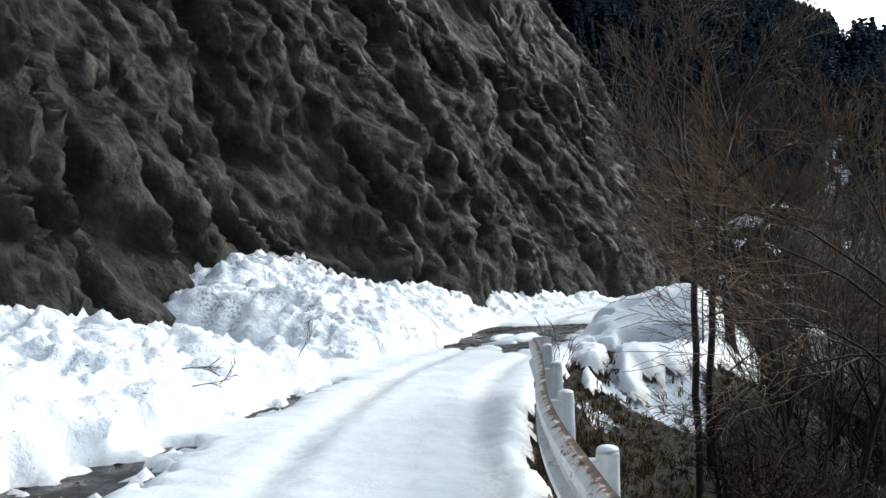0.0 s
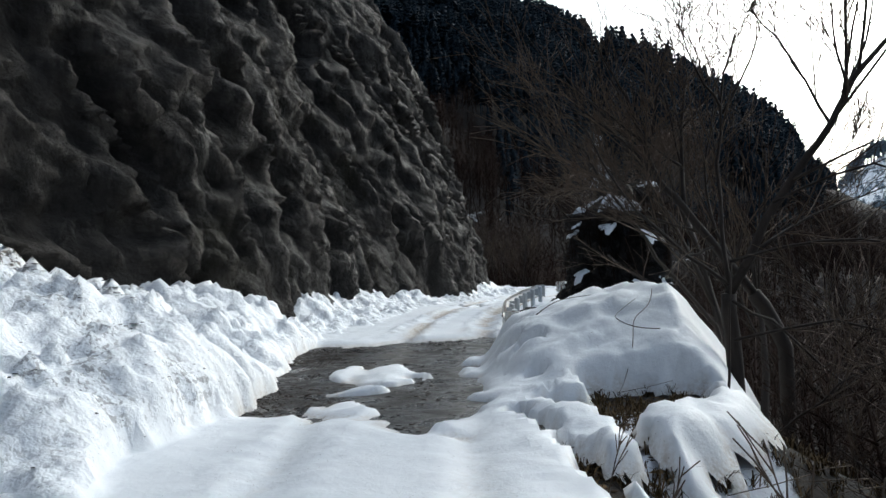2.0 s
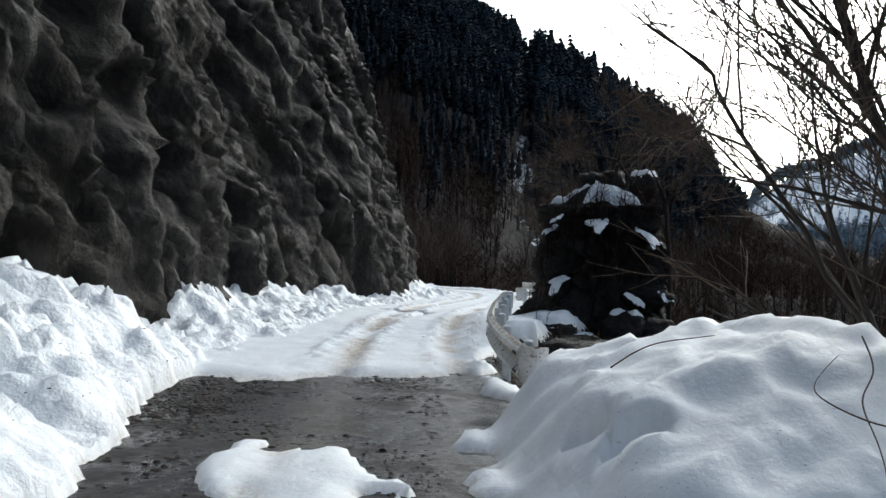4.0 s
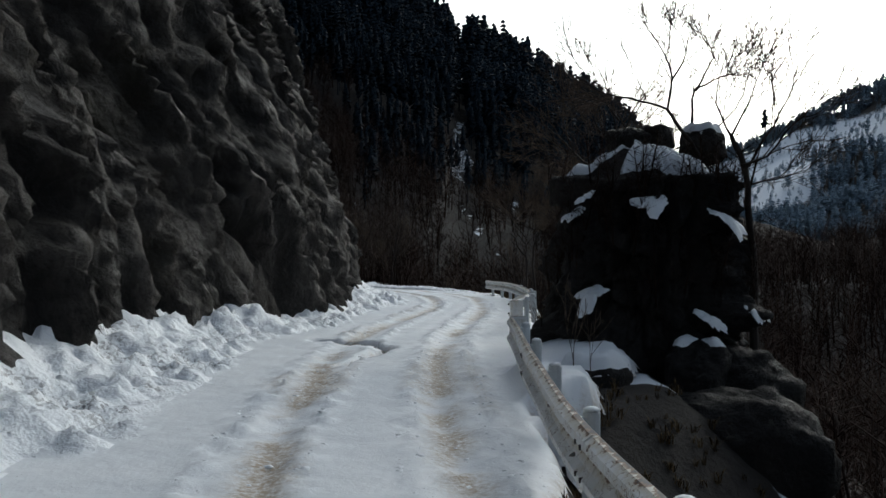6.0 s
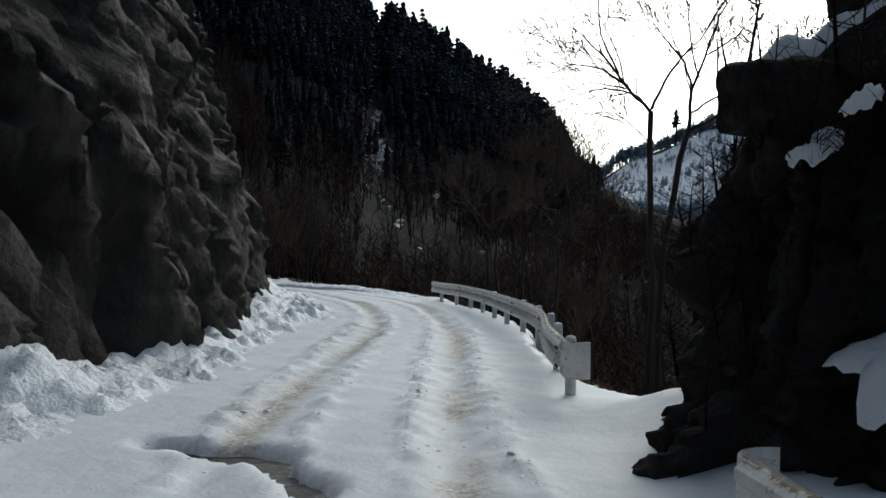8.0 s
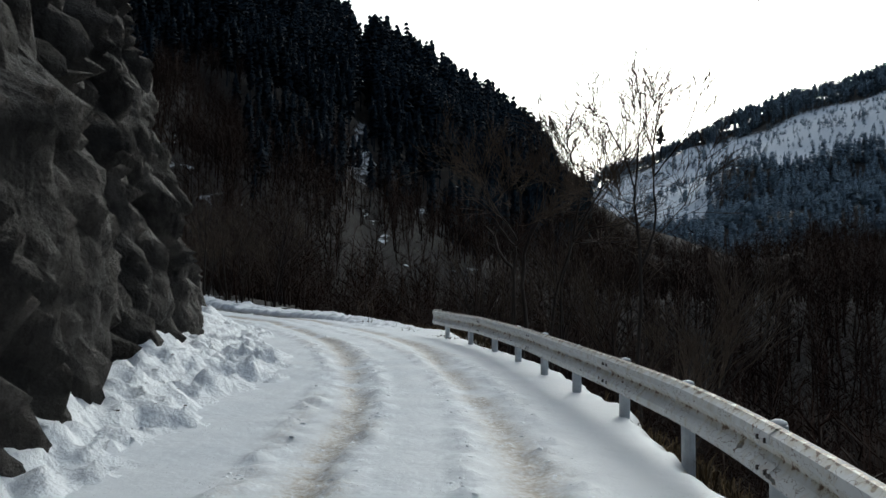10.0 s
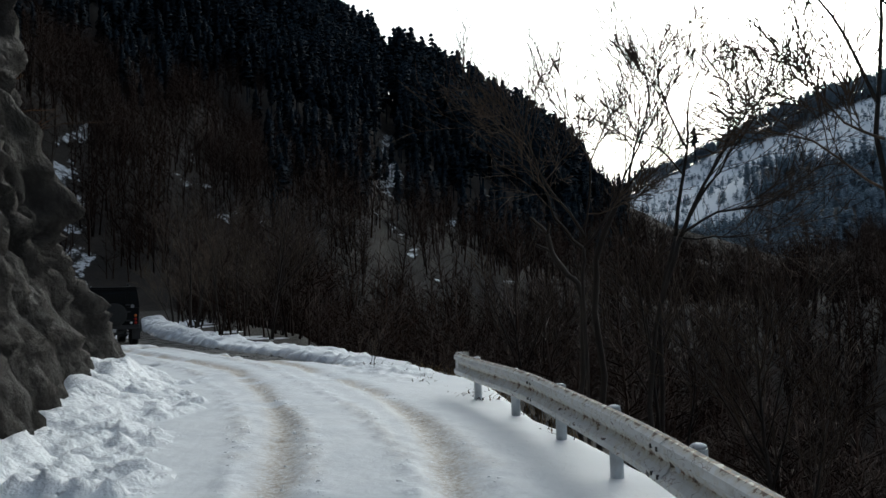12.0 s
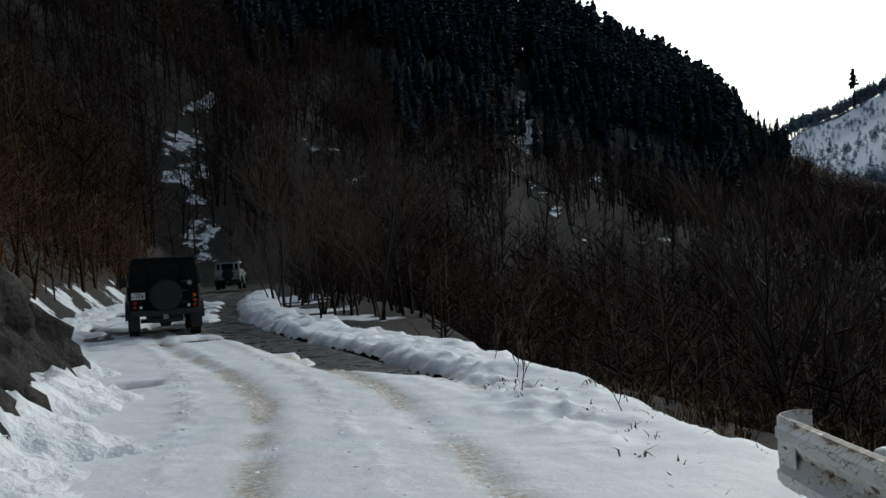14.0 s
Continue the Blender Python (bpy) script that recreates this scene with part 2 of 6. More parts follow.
def mat_bark(name, col):
    m, n, l, b = material(name, 0.9)
    v = coords(n, l)
    c2 = tuple(c * 0.45 for c in col)
    base = ramp(n, l, noise_node(n, l, 6, 6, 0.7, coords(n, l, (1, 1, 0.25))), (0.3, c2), (0.7, col))
    l.new(base, b.inputs["Base Color"])
    l.new(bump(n, l, noise_node(n, l, 14, 5, 0.7, coords(n, l, (1, 1, 0.25))), 0.7, 0.02), b.inputs["Normal"])
    return m


def mat_island(name, a, bcol, rough=0.9):
    """Leaves or twigs of one mesh, each with its own shade."""
    m, n, l, b = material(name, rough)
    g = n.new("ShaderNodeNewGeometry")
    l.new(ramp(n, l, g.outputs["Random Per Island"], (0.0, a), (1.0, bcol)), b.inputs["Base Color"])
    b.inputs["Specular IOR Level"].default_value = 0.1
    return m


SNOW = mat_snow()
LUMPY_SNOW = mat_snow("lumpy_snow", 0.06)
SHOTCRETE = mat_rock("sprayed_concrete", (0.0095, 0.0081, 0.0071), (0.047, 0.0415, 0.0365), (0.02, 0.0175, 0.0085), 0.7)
DARK_ROCK = mat_rock("dark_rock", (0.014, 0.0125, 0.012), (0.045, 0.04, 0.036), (0.022, 0.022, 0.012))
ASPHALT = mat_asphalt()
GROUND = mat_ground()
RAIL = mat_rail()
POST = mat_plain("grey_white_post", (0.55, 0.58, 0.6), 0.45, 0.0, 0.2, 6)
BARK = mat_bark("grey_brown_bark", (0.042, 0.032, 0.025))
TWIG = mat_bark("twig_bark", (0.14, 0.1, 0.07))
TAN_TWIG = mat_bark("tan_twig_bark", (0.26, 0.18, 0.105))

# ---- plan: road line, heights, edges ----
CY = np.array([-40, -12, -4, 1, 5, 9, 12, 15.8, 20.3, 25.5, 31.2, 35, 38.5, 42.8, 46.6, 50.5, 55, 60, 65, 72, 79, 90, 105, 120, 150])
CX = np.array([1.0, -0.6, -0.9, -1.4, -1.35, -0.8, 0.0, 1.15, 2.6, 4.5, 7.0, 9.1, 11.2, 13.9, 15.9, 17.4, 18.5, 19.3, 19.5, 19.2, 19.2, 20.5, 23.5, 27, 32])
FY = np.arange(-40, 150, 0.1)
FX = np.interp(FY, CY, CX)
for _ in range(3):
    FX = np.convolve(np.pad(FX, 15, mode="edge"), np.ones(31) / 31, "valid")
FT = np.gradient(FX, FY)
RY = [-40, -12, -4, 5, 10, 14, 20, 25, 30, 35, 45, 55, 70, 120, 150]
RZ = [-1.4, -1.05, -0.95, -0.7, -0.58, -0.52, -0.4, -0.22, -0.08, 0, 0.05, 0.08, 0.1, 0.6, 0.9]


def road_x(y):
    return np.interp(y, FY, FX)


def road_z(y):
    return np.interp(y, RY, RZ)


def at_road(y, d):
    """The place d metres to the right of the road's line at y."""
    t = np.interp(y, FY, FT)
    k = 1 / np.sqrt(1 + t * t)
    return road_x(y) + d * k, y - d * t * k


def side_of(x, y):
    """Along and across the road for places near it."""
    yy = np.clip(np.asarray(y, float), -39, 149)
    for _ in range(4):
        t = np.interp(yy, FY, FT)
        off = (x - road_x(yy)) * t + (y - yy)
        yy = np.clip(yy + off / (1 + t * t) * 0.9, -39.5, 149.5)
    t = np.interp(yy, FY, FT)
    return yy, ((x - road_x(yy)) - (y - yy) * t) / np.sqrt(1 + t * t)


# foot of the rock face, as a line in the plan
WY = np.array([-30, -6, 2, 8, 11.5, 15, 18.5, 22, 25, 29.5, 33.6, 37, 40, 43.2, 49, 54, 58.6, 62, 65.5, 68, 70.5])
WX = np.array([-14, -9.5, -8.0, -6.9, -6.0, -4.8, -3.0, -1.2, 0.4, 2.4, 4.6, 7.0, 8.7, 10.5, 13.2, 15.2, 16.9, 17.45, 17.65, 16.9, 14.7])


# ---- the ground: one sheet from the verge to the ridges ----
OX, OY = 10.0, 35.0
AZ = [-180, -150, -90, -60, -30, -5, 5, 12, 18, 20.4, 23.2, 25.5, 26.3, 27.2, 29.5, 32.5, 35.7, 37.9, 39.8, 41, 42, 43, 45, 48, 55, 65, 80, 100, 130, 180]
EL = [14, 16, 24, 30, 30, 27, 23, 19.5, 16.6, 15.6, 14.6, 13.8, 12.4, 12.2, 11.0, 9.4, 8.0, 6.6, 5.2, 4.2, 3.3, 2.8, 1.8, 1.2, 1.0, 2, 6, 12, 13, 14]
RR = [300, 300, 300, 280, 260, 260, 280, 330, 390, 410, 420, 420, 420, 420, 420, 420, 415, 400, 385, 360, 330, 300, 290, 290, 290, 290, 320, 380, 330, 300]
R0 = [60, 60, 60, 60, 60, 80, 98, 100, 100, 98, 95, 96, 98, 100, 102, 104, 110, 115, 120, 125, 128, 130, 140, 150, 150, 150, 120, 100, 80, 60]
# the mountain behind
AZ2 = [36, 40, 41.9, 43, 45, 46.6, 49.6, 53, 58, 65, 80, 100, 110]
EL2 = [0, 4.4, 6.3, 6.6, 7.2, 7.9, 9.5, 10.6, 11.9, 13, 14, 8, 0]


def hill_height(x, y):
    """Height of the slopes across the valley, how far up them (over 2 on the mountain behind), and the bearing."""
    dx, dy = x - OX, y - OY
    r = np.hypot(dx, dy)
    az = np.degrees(np.arctan2(dx, dy))
    top, rr, r0 = np.interp(az, AZ, EL), np.interp(az, AZ, RR), np.interp(az, AZ, R0)
    h = rr * np.tan(np.radians(top)) + 1.5
    k = np.clip((r - r0) / (rr - r0), 0, 1.6)
    up = np.where(k < 1, k ** 1.05, 1 - 0.8 * (k - 1))
    rough = fbm(x / 38, y / 38, 0, 5, 4) * 6 * np.clip(k * 3, 0, 1) * np.clip((1.25 - k) * 2, 0, 1)
    near = np.where(k > 0, h * up + rough, 0)
    k2 = np.clip((r - 400) / 500, 0, 1.6)
    far = (900 * np.tan(np.radians(np.interp(az, AZ2, EL2))) + 1.5) * np.where(k2 < 1, k2 ** 1.1, 1 - 0.55 * (k2 - 1)) + fbm(x / 70, y / 70, 0, 6, 4) * 9 * np.clip(k2 * 3, 0, 1) * np.clip((1.2 - k2) * 2, 0, 1)
    behind = (far > near) & (k2 > 0) & (az > 36) & (az < 110)
    return np.where(behind, far, near), np.where(behind, 2 + k2, k), az, r


def ground_height(x, y):
    yy, d = side_of(x, y)
    rz = road_z(yy)
    # right of the road the bank drops to the stream, with a shelf beside the mound and under the crag
    edge = 1.45 + 2.0 * sstep(11, 14.5, yy) * sstep(19.8, 18, yy) + 2.3 * sstep(27, 30, yy) * sstep(36.5, 34.5, yy) + 0.9 * sstep(34, 36, yy) + 1.9 * sstep(51, 56, yy) + 4.0 * sstep(70, 80, yy)
    drop = np.clip(d - edge, 0, None)
    right = -np.minimum(drop * 0.75, 4 + drop * 0.28)
    right = np.maximum(right, -17)
    wall = np.interp(y, WY, WX)
    left = np.clip(wall - x - 1.0, 0, None)
    lift = np.minimum(left * 1.5, 30 + left * 0.4) * sstep(72, 66, y)
    left2 = np.clip(-d - 3.4, 0, None) * sstep(64, 72, y)
    lift = lift + np.minimum(left2 * 0.95, 26 + left2 * 0.3)
    near = rz - 0.14 + right + lift + fbm(x / 2.5, y / 2.5, 0, 3, 4) * 0.35 * sstep(0, 2.5, drop + left)
    hh, k, az, r = hill_height(x, y)
    # the valley floor climbs to the foot of the slope across
    near = near + np.clip(r - 60, 0, 60) / 60 * np.clip(-right, 0, 20) * 0.9
    return np.where(k > 0, np.maximum(hh + np.minimum(near, 0) * np.clip(1 - k * 6, 0, 1), np.where(left2 > 0, near, -50)), near)


def steps(lo, hi, fine, grow, reach):
    a = list(np.arange(lo, hi, fine))
    s, v, w = fine, a[-1], a[0]
    right, left = [], []
    while v < reach:
        s *= grow
        v += s
        right.append(v)
    s = fine
    while w > -reach:
        s *= grow
        w -= s
        left.append(w)
    return np.array(left[::-1] + a + right)


def widen(fine, far, step):
    """The fine steps of a line, then even ones as far as the foot of the slopes, then the wide ones."""
    out = steps(*fine, 1.07, 1700)
    return np.r_[out[out < fine[1] - fine[2]], np.arange(fine[1], far, step), out[out > far + step]]


gx, gy = widen((-14, 36, 0.45), 150, 1.6), widen((-12, 92, 0.5), 250, 1.6)
GX, GY = np.meshgrid(gx, gy)
GZ = ground_height(GX, GY)
_, gk, gaz, gr = hill_height(GX, GY)


def blob(az, el, a0, e0, wa, we):
    return np.clip(1.3 - 1.3 * (((az - a0) / wa) ** 2 + ((el - e0) / we) ** 2), 0, 0.76)


# snow left in the gullies across the valley: bearing and rise in degrees, half width, half height
GULLIES = ((26.4, 7.3, 1.35, 1.7), (26.5, 9.4, 0.6, 1.1), (25.8, 5.0, 0.35, 0.7), (26.4, 4.3, 0.38, 0.6), (27.1, 3.3, 0.42, 0.8), (28.0, 2.2, 0.6, 0.6),
           (30.7, 4.4, 1.0, 0.5), (31.8, 5.4, 0.6, 0.3), (29.6, 0.8, 1.2, 0.4), (32.5, 0.6, 1.5, 0.35), (17.2, 5.0, 0.9, 0.8), (18.6, 4.1, 0.6, 0.4),
           (14.6, 8.0, 0.6, 1.0), (15.5, 6.8, 0.7, 0.4), (14.5, 6.6, 0.5, 0.45), (8.5, 9.4, 1.0, 0.9), (8.2, 7.2, 1.35, 1.0), (7.9, 5.4, 1.5, 0.8), (8.6, 4.0, 1.0, 0.8), (8.8, 2.5, 1.2, 0.9), (9.0, 1.2, 0.9, 0.7))


def snow_at(az, el):
    s = np.zeros_like(az)
    az, el = az + 0.55 * fbm(az * 0.7, el * 0.7, 0, 25, 3), el + 0.4 * fbm(az * 0.7, el * 0.7, 7, 26, 3)
    for spot in GULLIES:
        s = np.maximum(s, blob(az, el, *spot))
    return s


snowy = snow_at(gaz, np.degrees(np.arctan2(GZ - 1.5, gr))) * ((gr > 70) & (gk < 2))
far_k = gk - 2
fields = sstep(0.3, 0.45, far_k) * sstep(0.97, 0.9, far_k) * sstep(51, 47, gaz) + sstep(0.52, 0.6, far_k + 0.004 * (gaz - 50)) * sstep(0.9, 0.82, far_k) * sstep(46, 49, gaz)
snowy = np.maximum(snowy, 1.3 * np.clip(fields, 0, 1) * (gk > 2))
yy_, dd_ = side_of(GX, GY)
snowy = np.maximum(snowy, 0.8 * sstep(-9, -4, dd_) * (dd_ < 0) * sstep(72, 80, GY) * sstep(112, 100, GY) * sstep(0.1, 0.5, fbm(GX / 2, GY / 2, 0, 23, 3)))
snowy = np.maximum(snowy, 0.9 * (gr < 70) * (dd_ > 0) * 1.2 * sstep(0.0, 0.6, fbm(GX / 3, GY / 3, 0, 21, 3) + 0.15) * np.where(GY < 19.5, sstep(4.4, 3.2, dd_), sstep(9, 3, dd_)))
snowy = np.maximum(snowy, sstep(63, 67, yy_) * sstep(112, 100, yy_) * (sstep(2, 3, dd_) * sstep(9, 5, dd_) + 0.8 * sstep(-2.5, -3.2, dd_) * sstep(-6.5, -4.5, dd_)) * sstep(-0.5, 0.1, fbm(GX / 1.6, GY / 1.6, 0, 24, 3)))
ground = grid_mesh("ground", np.stack([GX, GY, GZ], -1), None, GROUND, attrs={"snow": snowy})
tagged(ground, "steep wooded valley sides of dark earth with patches of old snow", "ground", kind="structure")

# ---- the road: a strip of wet asphalt ----
ys = np.arange(-20, 110, 0.4)
ds = np.linspace(-3.2, 2.1, 40)
YY, DD = np.meshgrid(ys, ds, indexing="ij")
DD = np.where(DD > 0, DD * np.interp(YY, [-20, 8, 12, 31, 36], [0.5, 0.52, 0.66, 0.66, 1.0]), DD)
RX_, RY_ = at_road(YY, DD)
RZ_ = road_z(YY) - 0.012 * np.abs(DD) + 0.008 * vnoise(YY * 0.8, DD * 0.8, 0, 4)
sand = np.maximum(np.exp(-((DD + 0.62) / 0.3) ** 2), np.exp(-((DD - 0.75) / 0.3) ** 2))
road = grid_mesh("road", np.stack([RX_, RY_, RZ_], -1), None, ASPHALT, attrs={"sand": sand})
tagged(road, "narrow mountain road of wet dark asphalt strewn with grit", "road", kind="structure")


# ---- snow on the road, the bank under the rock and the mound on the verge ----
def ellipse(x, y, cx, cy, rx, ry):
    return 1 - np.hypot((x - cx) / rx, (y - cy) / ry)


ys = np.arange(-8, 100, 0.085)
ds = np.concatenate([np.arange(-8.4, -3.6, 0.1), np.arange(-3.6, 2.8, 0.075), np.arange(2.8, 6.3, 0.1)])
YY, DD = np.meshgrid(ys, ds, indexing="ij")
SX, SY = at_road(YY, DD)
wob = fbm(SX * 0.55, SY * 0.55, 0, 31, 4)
wob2 = fbm(SX * 2.2, SY * 2.2, 0, 32, 4)
fineb = fbm(SX * 8.0, SY * 8.0, 0, 33, 3)
thick = 0.10 + 0.007 * wob2 + 0.014 * wob + 0.0015 * fineb
clods = np.maximum(0, fbm(SX * 6.0, SY * 6.0, 0, 34, 3) - 0.05)
# two wheel ruts, chewed and dirty
rut = np.zeros_like(thick)
for o in (-0.78, 0.78):
    w = DD - o - 0.10 * np.sin(YY * 0.35 + o) - 0.06 * wob - np.interp(YY, [47, 54, 60, 67], [0, 0.32, 0.32, 0.15])
    rut = np.maximum(rut, np.exp(-(w / 0.17) ** 2))
side = np.exp(-((np.abs(DD) - 0.42) / 0.12) ** 2) + np.exp(-((np.abs(DD) - 1.14) / 0.14) ** 2)
thick = thick - rut * (0.045 + 0.016 * fineb) + side * (0.012 + 0.018 * fineb)
thick = thick + (0.014 * fineb + 0.04 * clods) * np.clip(rut * 1.0 + side * 1.3, 0, 1) * sstep(22, 25, YY) * np.interp(YY, [22, 40, 50, 70], [1.0, 1.0, 0.4, 0.35])
# bare stretch with islands of snow
bare = sstep(12.6, 14.4, YY + 0.8 * wob + 0.5 * DD) * sstep(23.4, 21.6, YY + 0.9 * wob - 0.3 * DD) * sstep(-3.3, -2.9, DD) * sstep(0.3, -0.1, DD + 0.35 * wob + 0.16 * wob2 - np.interp(YY, [12, 14, 15, 16.2, 18, 20, 23], [0.35, 0.5, 0.7, 0.62, 0.75, 0.9, 0.95]))
isl = np.maximum.reduce([ellipse(SX, SY, 1.12 + 0.12 * wob2, 17.8, 0.74, 1.35), ellipse(SX, SY, 0.55, 16.25, 0.5, 0.26), ellipse(SX, SY, 0.06 + 0.1 * wob2, 14.9, 0.36, 0.6)]) + 0.18 * wob2
bare = bare * sstep(0.22, 0.05, isl)
thick = thick - 0.045 * sstep(0.02, 0.2, isl) * sstep(0.75, 0.2, isl) * sstep(13.2, 14.0, YY) * sstep(21, 20, YY)
thick = np.where(bare > 0.02, thick - 0.2 * bare, thick)
# bare strips along the foot of the bank, and the torn hole
strip = np.exp(-((DD + 1.72 + 0.12 * wob2 + 0.55 * sstep(6, 3, YY)) / (0.24 + 0.3 * sstep(5, 3, YY))) ** 2) * np.maximum(sstep(5.6, 6.1, YY) * sstep(9.6, 8.6, YY), sstep(4.9, 4.2, YY))
thick = thick - 0.3 * np.clip(strip - 0.28 + 0.4 * wob2 + 0.45 * fineb, 0, 1) * sstep(0.03, 0.2, strip)
hole = np.zeros_like(thick)
for ax, ay, bx, by, wd in ((7.05, 34.3, 7.65, 33.5, 0.15), (7.65, 33.5, 7.45, 32.3, 0.18), (7.45, 32.3, 6.2, 30.7, 0.1)):
    ux, uy = bx - ax, by - ay
    tt = np.clip(((SX - ax) * ux + (SY - ay) * uy) / (ux * ux + uy * uy), 0, 1)
    hole = np.maximum(hole, 1 - np.hypot(SX - ax - tt * ux, SY - ay - tt * uy) / (wd * (1.1 + 0.8 * wob2)).clip(0.03))
thick = thick - 0.25 * np.clip(hole, 0, 1)
melt = sstep(62.5, 65, YY + 2.0 * DD - 2) * sstep(0.75, 1.15, DD + 0.3 * wob - 0.02 * (YY - 64)) * sstep(2.6, 2.2, DD + 0.1 * wob2)
melt = np.maximum(melt, sstep(71, 73, YY + 1.2 * wob) * sstep(-2.6, -2.2, DD) * sstep(2.5, 2.2, DD) * sstep(-0.35, 0.1, wob + 0.2 * wob2 + 0.2))
melt = np.maximum(melt, 1.2 * np.clip(ellipse(SX, SY, 17.5, 63.2, 0.55, 0.5) + 0.3 * wob2, 0, 1))
thick = thick - 0.22 * melt
# bank of thrown snow against the rock
toe = np.interp(YY, [-8, 3, 6, 9, 11, 14.5, 18, 21, 24, 27, 32, 40, 60, 66, 100], [2.95, 2.8, 2.2, 2.05, 1.8, 1.75, 2.1, 2.6, 2.6, 2.2, 2.3, 2.0, 1.75, 2.4, 2.6]) + (0.16 + 0.16 * sstep(22, 26, YY)) * wob + (0.14 + 0.1 * sstep(22, 26, YY)) * wob2
wallx = np.interp(SY, WY, WX)
reach = np.clip((road_x(YY) - np.interp(YY, WY, WX)) / np.sqrt(1 + np.interp(YY, FY, FT) ** 2), 2.6, 8)
reach = np.maximum(reach, toe + 0.9)
HBY = [-8, 3, 8.4, 9.2, 9.9, 10.6, 11.2, 12.0, 13.1, 14.3, 14.8, 16.6, 17.5, 18.3, 18.6, 19.2, 19.6, 20.3, 21.0, 22.2, 23.3, 24.3, 24.8, 25.9, 29, 31.1, 33.2, 33.6, 34.4, 34.85, 35.9, 37.4, 38.0, 38.9, 40, 41.5, 42.7, 43.2, 45, 45.7, 48, 50.8, 53.6, 54.2, 54.5, 57.7, 61, 64, 72, 100]
HBZ = [0.9, 0.95, 0.9, 0.6, 0.25, 0.0, 0.2, 1.0, 1.5, 1.95, 1.95, 1.45, 0.85, 0.3, 0.8, 1.0, 1.25, 1.05, 1.2, 0.85, 0.35, 0.0, 0.15, 0.7, 0.45, 0.52, 0.26, 0.36, 0.3, 0.46, 0.08, 0.06, 0.42, 0.2, 0.42, 0.35, 0.45, 0.25, 0.66, 0.28, 0.3, 0.15, 0.45, 0.25, 0.5, 0.5, 0.36, 0.28, 0.25, 0.25]
hb = np.interp(YY + 0.12 * vnoise(YY * 2.1, DD * 2.1, 0, 45), HBY, HBZ) - 0.12 * sstep(22, 19, YY)
jag = 1 - np.abs(vnoise(YY * 1.9, DD * 0.5, 0, 41)) * 2
hb = hb * (1 + 0.10 * vnoise(YY * 0.75, 3.0, 0, 41)) + ((0.04 + 0.12 * sstep(22, 25, YY)) * np.clip(jag - 0.35, 0, 1) + 0.05 * vnoise(YY * 6, DD, 0, 44)) * (1 - 0.7 * sstep(46, 52, YY)) * np.clip(hb * 2, 0.2, 1)
q = np.clip((-DD - toe) / (reach - toe), 0, 1.25)
steep = 0.62 + 1.18 * sstep(23, 26, YY)
prof = np.minimum(q, 1) ** steep
lumps = 0.08 * fbm(SX * 1.6, SY * 1.6, 0, 35, 4) + 0.06 * np.abs(fbm(SX * 4.5, SY * 4.5, 0, 36, 3))
crumb = np.maximum(0, 1 - 3.2 * np.abs(vnoise(SX * 4.6, SY * 4.6, 0, 47))) * (0.5 + vnoise(SX * 1.1, SY * 1.1, 0, 48)).clip(0, 1)
clump = 0.05 * crumb + 0.06 * fineb + 0.07 * np.abs(fbm(SX * 3.4, SY * 3.4, 0, 37, 4))
thick = thick + sstep(0, 0.05, q) * (0.14 * sstep(24, 20, YY) + hb * prof + (lumps * (0.7 + 0.8 * sstep(26, 22, YY)) + (clump * 1.1 + 0.07 * clods) * (1 - 0.4 * sstep(46, 52, YY))) * sstep(-0.1, 0.3, q))
# verge on the right: snow ends short of the rail but for the mound
edge = np.interp(YY, [-8, 2, 7, 9.3, 10.5, 12, 13, 14, 15, 19.2, 20.6, 22, 24.5, 26, 28, 29.5, 31, 34.6, 37, 44, 52, 57, 62, 66, 72, 100], [1.1, 1.15, 1.35, 1.5, 1.7, 2.2, 2.8, 3.3, 3.55, 3.6, 1.9, 1.35, 1.25, 1.75, 2.2, 2.5, 3.2, 3.4, 2.2, 2.3, 2.7, 3.5, 3.9, 3.9, 3.8, 3.7]) + 0.12 * wob + 0.07 * wob2
mound = sstep(10.0, 12.4, YY + 0.5 * DD - 0.6) * sstep(21.2, 19.4, YY + 0.2 * (DD - 1.5)) * sstep(0.95, 1.7, DD + 0.25 * wob)
# the heap rises evenly from the road to its brink, highest at the far end
mtop = 0.10 + 0.355 * np.interp(SY, [13.9, 15.2, 16.7, 18, 19.5, 21.2], [0.1, 0.9, 2.3, 2.25, 1.8, 0.3]) * np.clip((SX - 1.35 - 0.06 * (SY - 14)) / 2.7, 0, 1.25)
mtop = mtop + 0.05 * wob + 0.025 * wob2 - 0.05 * np.abs(fbm(SX * 1.7, SY * 1.7, 0, 38, 4)) - 0.035 * sstep(0.2, 0.45, vnoise(SX * 3.2, SY * 3.2, 0, 39)) + 0.012 * fbm(SX * 5, SY * 5, 0, 40, 3)
thick = thick + mound * mtop
crag = sstep(30.0, 31.5, YY) * sstep(36, 34.3, YY) * sstep(1.8, 3.2, DD)
thick = thick + crag * (0.3 + 0.1 * wob)
below = sstep(24.5, 26, YY) * sstep(31, 29.5, YY) * sstep(1.5, 1.8, DD)
thick = thick + below * (0.1 + 0.1 * wob - 0.55 * sstep(-0.1, 0.4, fbm(SX * 1.3, SY * 1.3, 0, 46, 3)))
berm = sstep(55, 58, YY) * np.exp(-((DD - 2.65 - 0.5 * sstep(60, 66, YY) - 0.15 * wob) / (0.7 + 0.2 * wob2)) ** 2)
thick = thick + berm * (0.03 + 0.06 * wob + 0.05 * wob2 + 0.06 * clods + 0.2 * sstep(68, 78, YY))
fall = np.clip(DD - edge, -0.6, 2)
